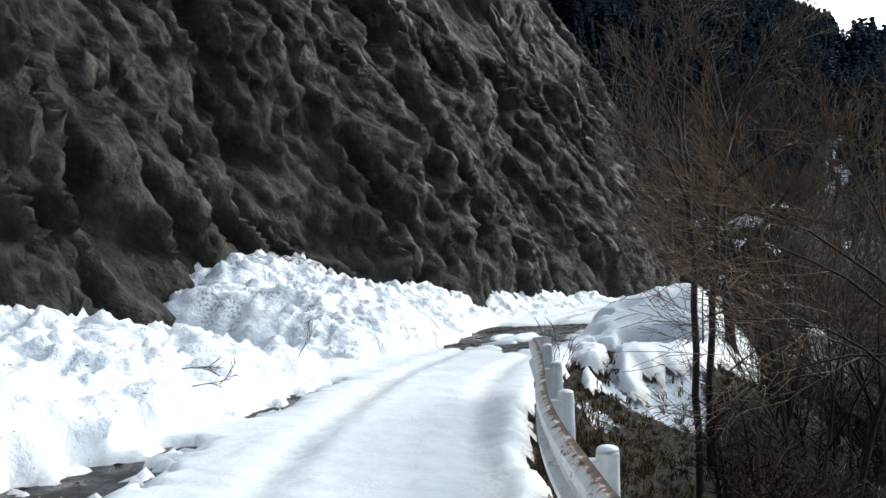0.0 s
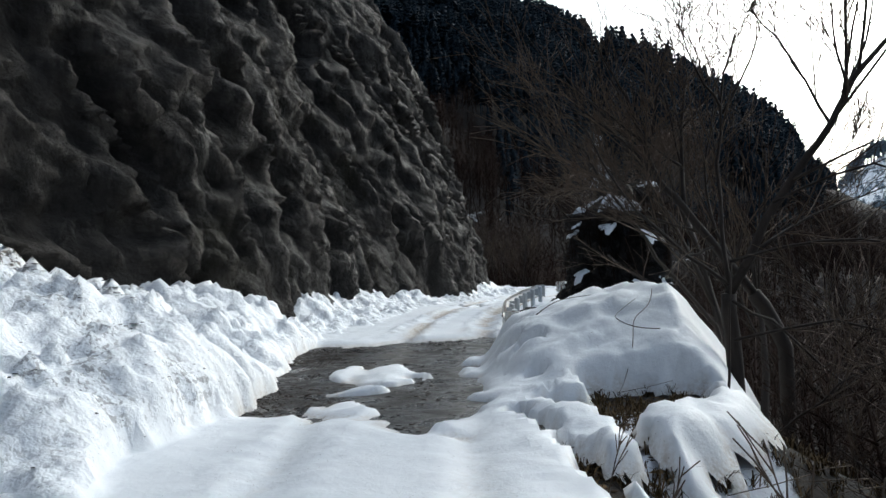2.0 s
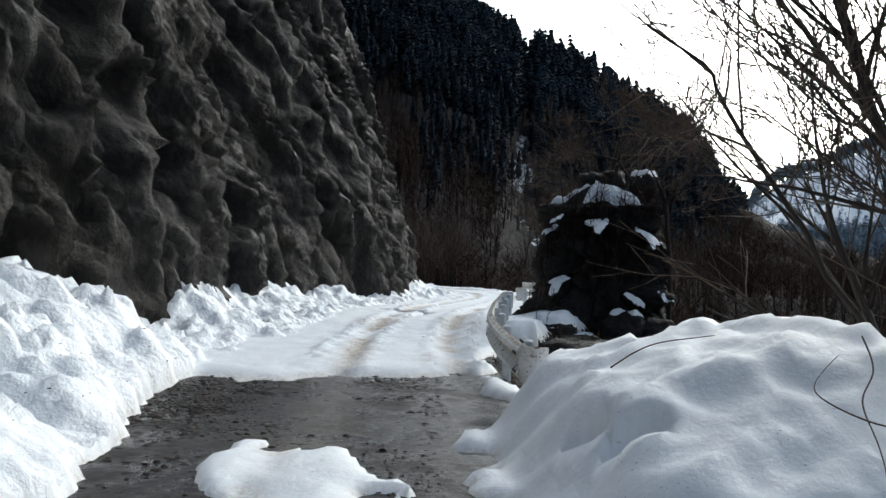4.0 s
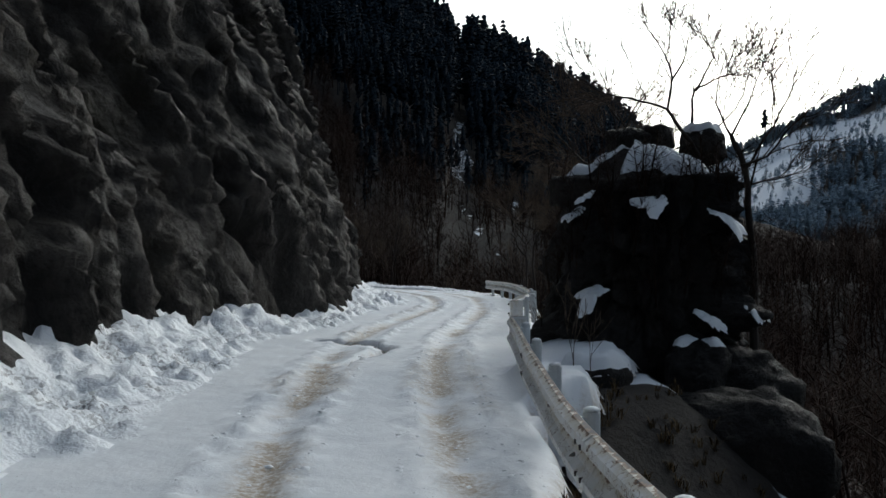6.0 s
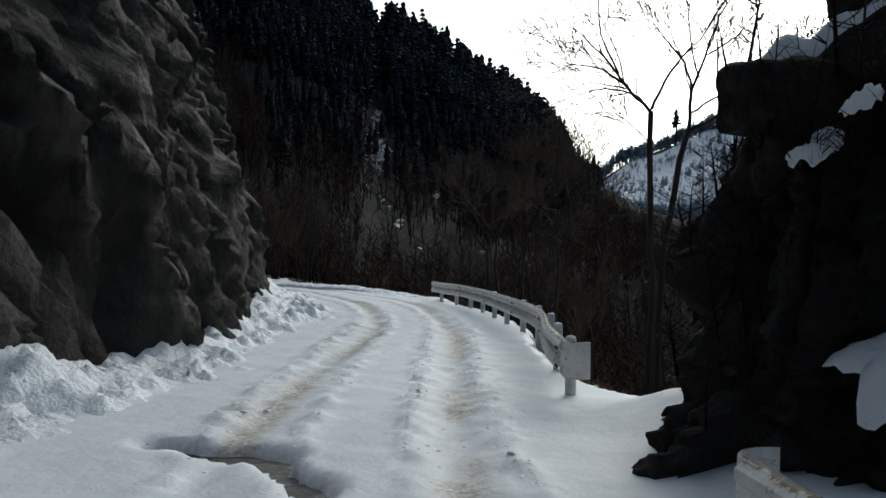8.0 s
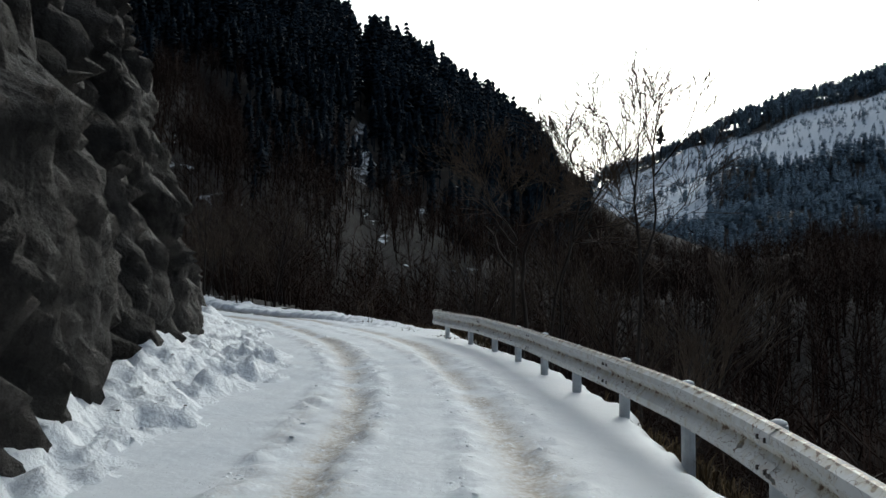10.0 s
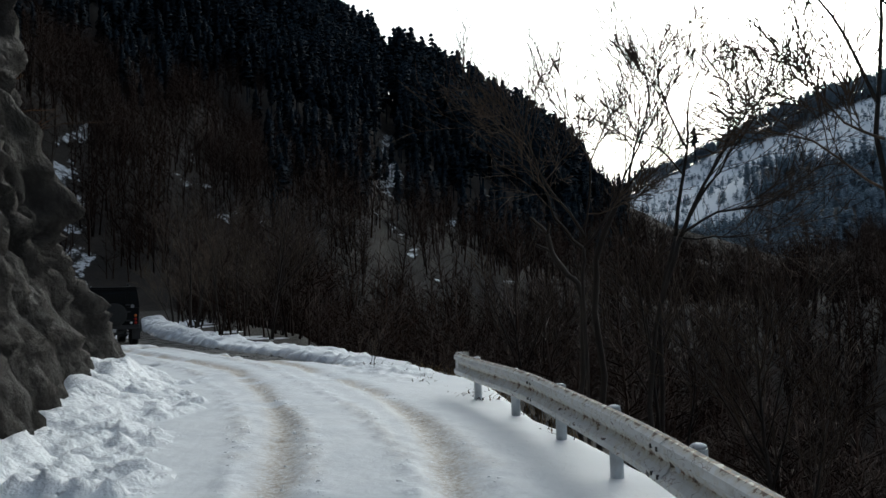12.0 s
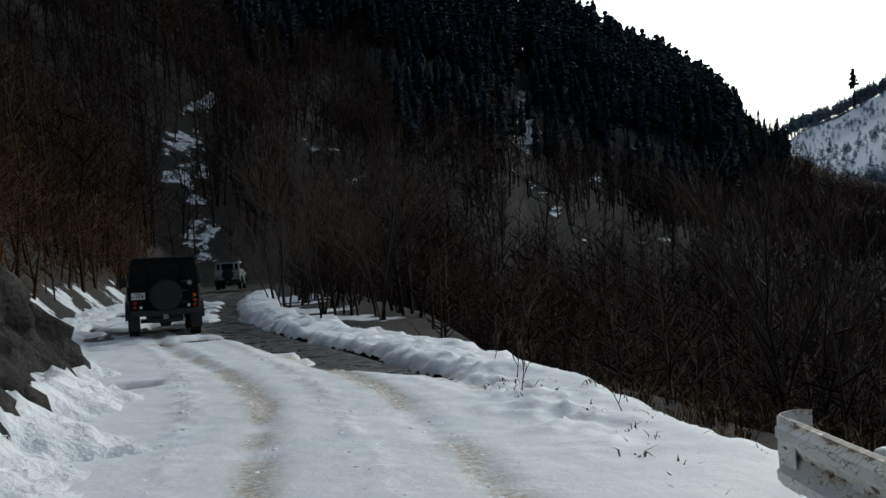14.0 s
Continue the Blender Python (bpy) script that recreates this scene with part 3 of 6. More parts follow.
thick = thick - np.clip(fall + 0.12, 0, 3) ** 1.4 * 1.6 * (1 - 0.65 * mound)
# dark gaps in the mound where earth and brush show
gaps = np.maximum.reduce([ellipse(SX, SY, 3.55, 14.45, 1.05, 0.85), ellipse(SX, SY, 2.8, 13.6, 0.85, 0.85), ellipse(SX, SY, 4.35, 14.7, 0.45, 0.45), ellipse(SX, SY, 2.95, 16.35, 0.2, 0.15), ellipse(SX, SY, 2.86, 16.8, 0.12, 0.18), ellipse(SX, SY, 2.6, 15.4, 0.14, 0.12), ellipse(SX, SY, 1.9, 11.2, 0.45, 0.3)]) + 0.3 * wob2
for ax, ay, bx, by, wd in ((1.75, 13.7, 1.45, 11.2, 0.13), (1.45, 11.2, 1.15, 9.0, 0.17), (2.5, 13.5, 2.3, 12.5, 0.16), (2.3, 12.5, 1.95, 10.7, 0.12)):
    ux, uy = bx - ax, by - ay
    tt = np.clip(((SX - ax) * ux + (SY - ay) * uy) / (ux * ux + uy * uy), 0, 1)
    gaps = np.maximum(gaps, 0.6 - 0.6 * np.hypot(SX - ax - tt * ux, SY - ay - tt * uy) / (wd * (1.1 + 0.9 * wob2)).clip(0.03))
thick = thick - np.clip(gaps, 0, 1) * 1.2
earth = ground_height(SX, SY) + 0.14
lie = road_z(YY) - 0.012 * np.minimum(np.abs(DD), 3)
lie = lie + (np.minimum(earth, lie) - lie) * sstep(1.4, 1.9, DD)
SZ = lie + thick
inside = SX > wallx - 1.6 - 0.3 * np.clip(SZ, 0, 3)
ok = (thick > 0.0) & (inside | (YY > 68))
keep = ok[:-1, :-1] | ok[1:, :-1] | ok[:-1, 1:] | ok[1:, 1:]
SZ = np.maximum(SZ, lie - 0.10)
dirt = np.clip(rut * 1.15 * sstep(-0.8, 0.4, wob + 0.25 + 0.5 * wob2) + 0.35 * side * sstep(0.1, 0.7, wob), 0, 1)
dirt = dirt * np.interp(YY, [-8, 9, 12, 21, 24, 29, 34, 46, 60, 70, 100], [0.4, 0.5, 0.15, 0.15, 1.4, 1.6, 1.2, 1.0, 1.2, 1.3, 1.2])
dirt = np.maximum(dirt, 0.75 * sstep(0.06, 0.01, thick))
debris = sstep(0.4, 0.75, q) * sstep(14.2, 15.2, YY) * sstep(18.2, 17, YY) * sstep(-0.35, 0.1, wob2)
dirt = np.maximum(dirt, 0.3 * debris)
litter = np.maximum(debris, 0.6 * sstep(0.0, 0.05, q) * (sstep(26, 27, YY) * sstep(35, 33, YY) * sstep(-0.1, 0.3, wob2) + sstep(10.5, 12, YY) * sstep(15, 14, YY) * sstep(0.1, 0.4, wob2)))
mid_q = 0.5 * (q[:-1, :-1] + q[1:, 1:])
bank_f = keep & (mid_q > 0.03)
mound_f = keep & ~bank_f & (0.5 * (mound[:-1, :-1] + mound[1:, 1:]) > 0.25)
road_f = keep & ~bank_f & ~mound_f
co = np.stack([SX, SY, SZ], -1)
for name, sel, label in (("snow_bank", bank_f, "bank of thrown white snow, lumpy and flecked with dirt, against the rock"), ("snow_mound", mound_f, "smooth mound of snow on the verge with dark gaps of earth"), ("road_snow", road_f, "packed snow on the road with two brown tyre ruts")):
    tagged(grid_mesh(name, co, sel, LUMPY_SNOW if name == "snow_bank" else SNOW, attrs={"dirt": dirt, "litter": litter}), label, "snow", kind="structure")


def snow_depth(y, d):
    """Depth of the snow at a stretch of the road, d metres to the right of its line."""
    i = np.clip(np.searchsorted(YY[:, 0], y), 0, YY.shape[0] - 1)
    return thick[i, np.clip(np.searchsorted(DD[0], d), 0, DD.shape[1] - 1)]


# ---- the rock face ----
wy = np.concatenate([np.arange(-16, 8, 0.3), np.arange(8, 70.5, 0.14)])
hs = np.concatenate([np.arange(-1.2, 12, 0.14), np.arange(12, 34, 0.4)])
UY, HH = np.meshgrid(wy, hs, indexing="ij")
BX = np.interp(UY, WY, WX)
for _ in range(2):
    BX = (np.roll(BX, 4, 0) + np.roll(BX, -4, 0) + 2 * BX) / 4
BX[:8], BX[-8:] = np.interp(UY[:8], WY, WX), np.interp(UY[-8:], WY, WX)
tx = np.gradient(BX, axis=0) / np.gradient(UY, axis=0)
nx, ny = 1 / np.sqrt(1 + tx * tx), -tx / np.sqrt(1 + tx * tx)
arc = np.cumsum(np.sqrt(1 + tx * tx) * np.gradient(UY, axis=0), axis=0)
lean = (0.31 + 0.32 * sstep(55, 62, UY)) * HH + 0.005 * HH * HH
a, h = arc + 0.36 * HH, HH
warp = 0.9 * fbm(a * 0.3, h * 0.3, 0, 61, 3)
twist = 0.55 * fbm(a * 0.9, h * 0.9, 1, 73, 3)


def ridged(fa, fh, seed, bend=0.0):
    return 1 - np.abs(vnoise((a + warp * 1.2 + twist * bend) * fa, (h + twist * bend) * fh, seed, seed)) * 2.2


ridge2 = ridged(0.62, 0.22, 63, 0.35)
pits = sstep(0.15, 0.6, vnoise((a + twist) * 0.9, (h + warp) * 0.5, 2, 67))
pits2 = sstep(0.2, 0.55, vnoise((a + twist) * 2.2, (h + twist) * 1.3, 4, 68))
out = 0.95 * vnoise(a * 0.11, h * 0.08, 0, 65) + 0.40 * ridged(0.27, 0.10, 62, 0.3) + 0.40 * ridge2 + 0.28 * ridged(1.3, 0.42, 64, 0.4) + 0.16 * ridged(2.6, 0.85, 70, 0.5) + 0.05 * ridged(5.2, 1.9, 74, 0.6) - 0.26 * pits - 0.12 * pits2 + 0.10 * fbm(a * 2.4, h * 1.5, 7, 66, 4)
out = out * (0.55 + 0.45 * sstep(0, 3, HH)) - 0.16
out = out * sstep(70.5, 67, UY) ** 0.5
zb = road_z(UY)
out = out + 0.06 * fbm(a * 5.5, h * 5.0, 9, 69, 3)
FXs, FYs, FZs = BX + nx * (out - lean), UY + ny * (out - lean), zb + HH + 0.12 * ridge2
face_co = np.stack([FXs, FYs, FZs], -1)[:, ::-1]
# sharp arrises to be coloured pale, as if skylight grazed them
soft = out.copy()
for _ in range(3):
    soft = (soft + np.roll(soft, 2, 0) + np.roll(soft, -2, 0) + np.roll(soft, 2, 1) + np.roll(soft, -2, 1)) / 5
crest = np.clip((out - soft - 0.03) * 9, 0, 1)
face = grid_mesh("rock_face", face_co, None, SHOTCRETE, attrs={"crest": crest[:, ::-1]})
tagged(face, "tall rock face coated with rough grey sprayed concrete, streaked and mossy", "rock face", kind="structure")


# ---- guard rails ----
BEAM = [(0.0, 0.175), (0.03, 0.168), (0.074, 0.135), (0.078, 0.085), (0.03, 0.045), (0.006, 0.0), (0.03, -0.045), (0.078, -0.085), (0.074, -0.135), (0.03, -0.168), (0.0, -0.175)]


def resample(pts, step):
    pts = np.array(pts, float)
    for _ in range(3):
        mid = np.empty((2 * len(pts) - 1, 3))
        mid[::2], mid[1::2] = pts, (pts[1:] + pts[:-1]) / 2
        mid[2:-2:2] = 0.25 * mid[1:-3:2] + 0.5 * mid[2:-2:2] + 0.25 * mid[3:-1:2]
        pts = mid
    seg = np.r_[0, np.cumsum(np.linalg.norm(np.diff(pts, axis=0), axis=1))]
    n = max(2, int(seg[-1] / step) + 1)
    s = np.linspace(0, seg[-1], n)
    return np.stack([np.interp(s, seg, pts[:, i]) for i in range(3)], 1), s


def sweep(name, pts, profile, mat, parent, thick=0.004):
    """A folded steel sheet run along the line pts; the profile is (towards the road, up)."""
    d = np.gradient(pts, axis=0)
    d /= np.linalg.norm(d, axis=1)[:, None]
    left = np.stack([-d[:, 1], d[:, 0], 0 * d[:, 0]], 1)
    ring = [*profile, *[(o - thick, u) for o, u in reversed(profile)]]
    k = len(ring)
    verts = [p + l * o + np.array((0, 0, u)) for p, l in zip(pts, left) for o, u in ring]
    faces = []
    for i in range(len(pts) - 1):
        for j in range(k):
            faces.append((i * k + j, i * k + (j + 1) % k, (i + 1) * k + (j + 1) % k, (i + 1) * k + j))
    faces += [tuple(range(k))[::-1], tuple(range((len(pts) - 1) * k, len(pts) * k))]
    ob = raw_mesh(name, verts, faces, mat)
    # paint wears off first along the edges and the folds
    n = len(profile)
    worn_or_lit = [0.75, 0.2, 0.1, 0.2, 0.75] if n == 5 else [{0: 1.0, 1: 0.7}.get(min(i, n - 1 - i), 0.65 if i == n // 2 else 0.2) for i in range(n)]
    wear = ob.data.attributes.new("wear", "FLOAT", "POINT")
    wear.data.foreach_set("value", (worn_or_lit + worn_or_lit[::-1]) * len(pts))
    ob.parent = parent
    return ob


def tube_bm(p, q, r, n=10, cap=0.0):
    bm = bmesh.new()
    m = Matrix.Translation((Vector(p) + Vector(q)) / 2) @ (Vector(q) - Vector(p)).to_track_quat("Z", "Y").to_matrix().to_4x4()
    bmesh.ops.create_cone(bm, cap_ends=True, segments=n, radius1=r, radius2=r, depth=(Vector(q) - Vector(p)).length, matrix=m)
    return bm


BOLT = mat_plain("dark_bolt", (0.05, 0.04, 0.035), 0.6, 0.6)


def guard_rail(line, spacing, caps, seed, label):
    rnd = random.Random(seed)
    thing = new("guard_rail")
    tagged(thing, label, "guard rail", group="guard rails")
    pts = [(x, y, float(road_z(y)) + 0.545) for x, y in line]
    pts, s = resample(pts, 0.2)
    pts[:, 2] += 0.02 * vnoise(s * 0.4, 0, 0, seed) 
    pts[:, 0] += 0.02 * vnoise(s * 0.5, 5, 0, seed)
    n = max(1, round(s[-1] / 4.0))
    for i in range(n):
        a, b = i * s[-1] / n, (i + 1) * s[-1] / n + (0.12 if i < n - 1 else 0)
        ss = np.linspace(a, min(b, s[-1]), 18)
        seg = np.stack([np.interp(ss, s, pts[:, c]) for c in range(3)], 1)
        seg += np.array((0, 0, 0.004 * (i % 2)))
        prof = [(o + 0.006 * (i % 2), u) for o, u in BEAM]
        beam = sweep("beam", seg, prof, RAIL, thing)
        d = (seg[2] - seg[0])
        d /= np.linalg.norm(d)
        left = np.array((-d[1], d[0], 0))
        for dx in (0.06, 0.2):
            for u in (0.09, -0.09):
                c = seg[0] + d * dx + left * 0.078 + np.array((0, 0, u))
                bm = tube_bm(c - left * 0.01, c + left * 0.014, 0.016, 6)
                part("bolt", bm, BOLT, beam)
    k = int(s[-1] / spacing)
    for i in range(k + 1):
        ss = (s[-1] - k * spacing) / 2 + i * spacing
        p = np.array([np.interp(ss, s, pts[:, c]) for c in range(3)])
        q2 = np.array([np.interp(min(ss + 0.2, s[-1]), s, pts[:, c]) for c in range(3)])
        q1 = np.array([np.interp(max(ss - 0.2, 0), s, pts[:, c]) for c in range(3)])
        d = (q2 - q1) / np.linalg.norm(q2 - q1)
        right = np.array((d[1], -d[0], 0))
        c = p + right * 0.13
        lean = Vector((rnd.uniform(-0.02, 0.02), rnd.uniform(-0.02, 0.02), 0))
        bm = tube_bm(Vector(c) - Vector((0, 0, 1.25)), Vector(c) + Vector((0, 0, 0.135)) + lean, 0.058, 14)
        bmesh.ops.bevel(bm, geom=[e for e in bm.edges if all(v.co.z > p[2] for v in e.verts)], offset=0.012, segments=2, affect="EDGES")
        post = part("post", bm, POST, thing, smooth=False)
        bm = box_bm(-0.05, 0.05, -0.06, 0.06, -0.09, 0.09, 0.006)
        bmesh.ops.transform(bm, matrix=Matrix.Translation(Vector(p + right * 0.045)) @ Matrix.Rotation(math.atan2(d[1], d[0]), 4, "Z"), verts=bm.verts)
        part("bracket", bm, POST, post)
        if rnd.random() < 0.8:
            bm = bmesh.new()
            bmesh.ops.create_icosphere(bm, subdivisions=2, radius=1)
            for v in bm.verts:
                v.co = Vector((v.co.x * 0.057, v.co.y * 0.057, max(v.co.z, 0) * 0.03)) + Vector(c) + Vector((0, 0, 0.133)) + lean
            part("snow_cap", bm, SNOW, post, "little cap of snow", True)
    for end in caps:
        p = pts[0] if end == "near" else pts[-1]
        d = pts[0] - pts[1] if end == "near" else pts[-1] - pts[-2]
        d /= np.linalg.norm(d)
        right = np.array((-d[1], d[0], 0)) if end == "near" else np.array((d[1], -d[0], 0))
        arcp = []
        for i in range(10):
            f = i / 9 * math.pi * 0.62
            arcp.append(p + d * (0.02 + 0.17 * math.sin(f)) + right * (0.17 * (1 - math.cos(f)) - 0.03))
        arcp = np.array([p - d * 0.15 - right * 0.03, *arcp])
        if end == "near":
            arcp = arcp[::-1]
        sweep("end_cap", arcp, [(0.0, 0.178), (0.01, 0.168), (0.014, 0.0), (0.01, -0.168), (0.0, -0.178)], RAIL, thing, 0.006)["label"] = "curled flat end plate"
    return thing


guard_rail([(-0.3, -12), (-0.25, -0.2), (-0.2, 1.7), (0.0, 3.6), (0.2, 5.4), (0.32, 7.1)], 2.0, ("far",), 1, "chipped white steel guard rail, rust-stained, buckled inward beside the road")
guard_rail([(3.78, 19.6), (4.2, 20.85), (4.9, 22.8), (5.6, 24.4), (6.55, 26.3), (7.25, 27.65), (8.42, 29.97)], 2.0, ("near", "far"), 2, "short curved white steel guard rail beside the dark crag")
guard_rail([(10.86, 34.27), (11.83, 35.79), (12.95, 37.33), (14.2, 39.1), (15.5, 41.6), (16.6, 43.8), (17.55, 45.7), (18.4, 47.5), (19.2, 49.4), (19.85, 51.3), (20.47, 53.3)], 2.0, ("near", "far"), 3, "long white steel guard rail with rust streaks and flaking paint")


# ---- the crag beside the road ----
def snow_on(name, co, mat, thick, lo, seed, parent=None, thresh=0.0, zmin=-1e9, spots=()):
    """Snow lying on the faces of a sheet that look up."""
    du, dv = np.gradient(co, axis=0), np.gradient(co, axis=1)
    nn = np.cross(du, dv)
    nn /= np.linalg.norm(nn, axis=2)[..., None] + 1e-9
    up = np.abs(nn[..., 2])
    w = sstep(lo, lo + 0.25, up + 0.22 * fbm(co[..., 0] * 1.3, co[..., 1] * 1.3, co[..., 2] * 1.3, seed, 3) - thresh) * (co[..., 2] > zmin)
    for x, y, z, rad, tall in spots:
        near = np.sqrt(((co[..., 0] - x) / rad) ** 2 + ((co[..., 1] - y) / rad) ** 2 + ((co[..., 2] - z) / tall) ** 2)
        w = np.maximum(w, sstep(1.1, 0.7, near + 0.22 * fbm(co[..., 0] * 3, co[..., 1] * 3, co[..., 2] * 3, seed + 1, 3)))
    for _ in range(7):
        w = (w + np.roll(w, 1, 0) + np.roll(w, -1, 0) + np.roll(w, 1, 1) + np.roll(w, -1, 1)) / 5
    ok = w > 0.16
    keep = ok[:-1, :-1] & ok[1:, :-1] & ok[:-1, 1:] & ok[1:, 1:]
    lift = co + np.stack([0 * w, 0 * w, np.clip((w - 0.42) * 2.2, -0.25, 1) * thick], -1)
    # each pad is a piece of its own
    seen, pads = np.zeros_like(keep), []
    for i, j in np.argwhere(keep):
        if seen[i, j]:
            continue
        stack, cells = [(i, j)], []
        seen[i, j] = True
        while stack:
            p, q_ = stack.pop()
            cells.append((p, q_))
            for u, t in ((p + 1, q_), (p - 1, q_), (p, q_ + 1), (p, q_ - 1)):
                if 0 <= u < keep.shape[0] and 0 <= t < keep.shape[1] and keep[u, t] and not seen[u, t]:
                    seen[u, t] = True
                    stack.append((u, t))
        if len(cells) > 40:
            only = np.zeros_like(keep)
            only[tuple(np.array(cells).T)] = True
            ob = grid_mesh(name, lift, only, mat, attrs={"dirt": 0 * w})
            ob.parent = parent
            pads.append(ob)
    return pads


def boulder_grid(c, size, seed, nt=48, nh=30, rot=0.0, strata=0.0, power=0.8):
    th, ph = np.linspace(0, 2 * np.pi, nt + 1), np.linspace(-0.5 * np.pi, 0.5 * np.pi, nh)
    T, Pp = np.meshgrid(th, ph)
    def sg(v, p):
        return np.sign(v) * np.abs(v) ** p
    x, y, z = sg(np.cos(Pp), power) * sg(np.cos(T), power), sg(np.cos(Pp), power) * sg(np.sin(T), power), sg(np.sin(Pp), power)
    k = 1 + 0.16 * fbm(x * 1.3, y * 1.3, z * 1.3, seed, 4) + 0.05 * fbm(x * 5, y * 5, z * 5, seed + 5, 3)
    if strata:
        zz = z * size[2] * strata + 0.5 * vnoise(x * 1.5, y * 1.5, z, seed + 9)
        saw = zz - np.floor(zz)
        k = k * (0.94 + 0.12 * (1 - saw) * sstep(0, 0.12, saw))
    k[:, -1] = k[:, 0]
    x, y, z = x * k * size[0], y * k * size[1], z * k * size[2]
    cr, sr = math.cos(radians(rot)), math.sin(radians(rot))
    return np.stack([c[0] + x * cr - y * sr, c[1] + x * sr + y * cr, c[2] + z], -1)


# ledges of the crag: place of the edge, half width, how far it stands out
LEDGES = ((10.74, 29.85, 2.3, 0.27, 0.22), (11.72, 29.5, 2.12, 0.22, 0.18), (10.05, 30.6, 2.42, 0.09, 0.06), (10.02, 30.85, 2.18, 0.12, 0.06), (10.1, 30.45, 0.98, 0.26, 0.2), (11.5, 29.6, 0.62, 0.2, 0.18), (12.2, 29.4, 0.72, 0.24, 0.2))


def crag_grid():
    nt, hs = 260, np.concatenate([np.linspace(-4.5, 0, 30), np.linspace(0.04, 2.74, 92)])
    th = np.linspace(0, 2 * np.pi, nt + 1)
    T, Hh = np.meshgrid(th, hs)
    ct, st = np.cos(T), np.sin(T)
    rx, ry = 1.72, 1.35
    r0 = 1 / ((np.abs(ct) / rx) ** 3.2 + (np.abs(st) / ry) ** 3.2) ** (1 / 3.2)
    r0 = r0 * (1.0 + 0.015 * np.clip(1.5 - Hh, 0, 3) + 0.10 * np.clip(-Hh, 0, 5))
    zz = Hh * 1.25 + 0.55 * vnoise(ct * 1.6, st * 1.6, 0, 71) + 0.25 * vnoise(ct * 4, st * 4, 0, 72)
    saw = zz - np.floor(zz)
    r = r0 - 0.16 + 0.13 * (0.5 - saw) * (1 + 0.9 * vnoise(ct * 2, st * 2, np.floor(zz), 73)) + 0.2 * fbm(ct * 2.2, st * 2.2, Hh * 1.1, 74, 4) + 0.06 * fbm(ct * 7, st * 7, Hh * 4, 75, 3)
    # broken blocks and cracks
    r = r + 0.26 * np.round(2.4 * vnoise(ct * 2.6 + 0.2 * Hh, st * 2.6, Hh * 1.25, 85)) / 2.4 + 0.10 * np.round(2.2 * vnoise(ct * 5.5, st * 5.5, Hh * 2.9, 83)) / 2.2
    crack = np.abs(vnoise(ct * 3.5, st * 3.5, Hh * 0.5, 76))
    r = r - 0.18 * np.exp(-(crack / 0.06) ** 2) + 0.035 * fbm(ct * 14, st * 14, Hh * 9, 84, 3)
    r[:, -1] = r[:, 0]
    a = radians(-21)
    lx, ly = r * ct, r * st
    lx = lx + 0.62 * np.clip(Hh / 2.9, 0, 1) ** 1.2 * sstep(0.3, -0.9, ct)
    X, Y = 11.42 + lx * math.cos(a) - ly * math.sin(a), 31.15 + lx * math.sin(a) + ly * math.cos(a)
    Z = Hh + 0.1 * vnoise(X * 1.5, Y * 1.5, Hh, 77)
    for x, y, z, wide, far in LEDGES:
        w = np.exp(-(((X - x) ** 2 + (Y - y) ** 2) / wide ** 2) ** 2) * sstep(z + 0.05, z - 0.06, Z) * sstep(z - 0.8, z - 0.25, Z) * far
        X, Y = X + w * (X - 11.42) / np.hypot(X - 11.42, Y - 31.15), Y + w * (Y - 31.15) / np.hypot(X - 11.42, Y - 31.15)
    side = np.stack([X, Y, Z], -1)
    rim, top = side[-1], []
    c = np.array((11.6, 31.1, 0))
    for f in np.linspace(0, 1, 26)[1:]:
        p = rim * (1 - f) + c * f
        g = sstep(0.12, 0.9, f)
        p[:, 2] = rim[:, 2] * (1 - g) + 3.3 * g + 0.12 * g * vnoise(p[:, 0] * 1.4, p[:, 1] * 1.4, 0, 78) + 0.08 * fbm(p[:, 0] * 3, p[:, 1] * 3, 0, 79, 3)
        top.append(p)
    return np.concatenate([side, np.array(top)], 0)


crag = new("rock_crag")
tagged(crag, "dark layered rock crag with snow on its top and ledges", "rock")
cg = crag_grid()
ob = grid_mesh("crag_body", cg, None, DARK_ROCK)
ob.parent = crag
snow_on("snow_ledge", cg, SNOW, 0.16, 0.62, 81, crag, 0.05, 2.82, ((10.95, 30.6, 3.0, 0.4, 0.25), (11.3, 30.6, 3.1, 0.5, 0.25), (11.7, 30.3, 2.9, 0.4, 0.25)))
for c, size, seed, rot in (((11.55, 31.5, 3.36), (0.42, 0.32, 0.28), 91, 10), ((12.0, 31.4, 3.46), (0.3, 0.28, 0.26), 92, 40), ((12.7, 31.0, 3.36), (0.36, 0.3, 0.3), 93, -20)):
    g = boulder_grid(c, size, seed, rot=rot, power=0.62)
    ob = grid_mesh("top_boulder", g, None, DARK_ROCK)
    ob.parent = crag
    if seed == 93:
        snow_on("snow_cap", g, SNOW, 0.1, 0.62, seed, crag, 0.0, c[2])
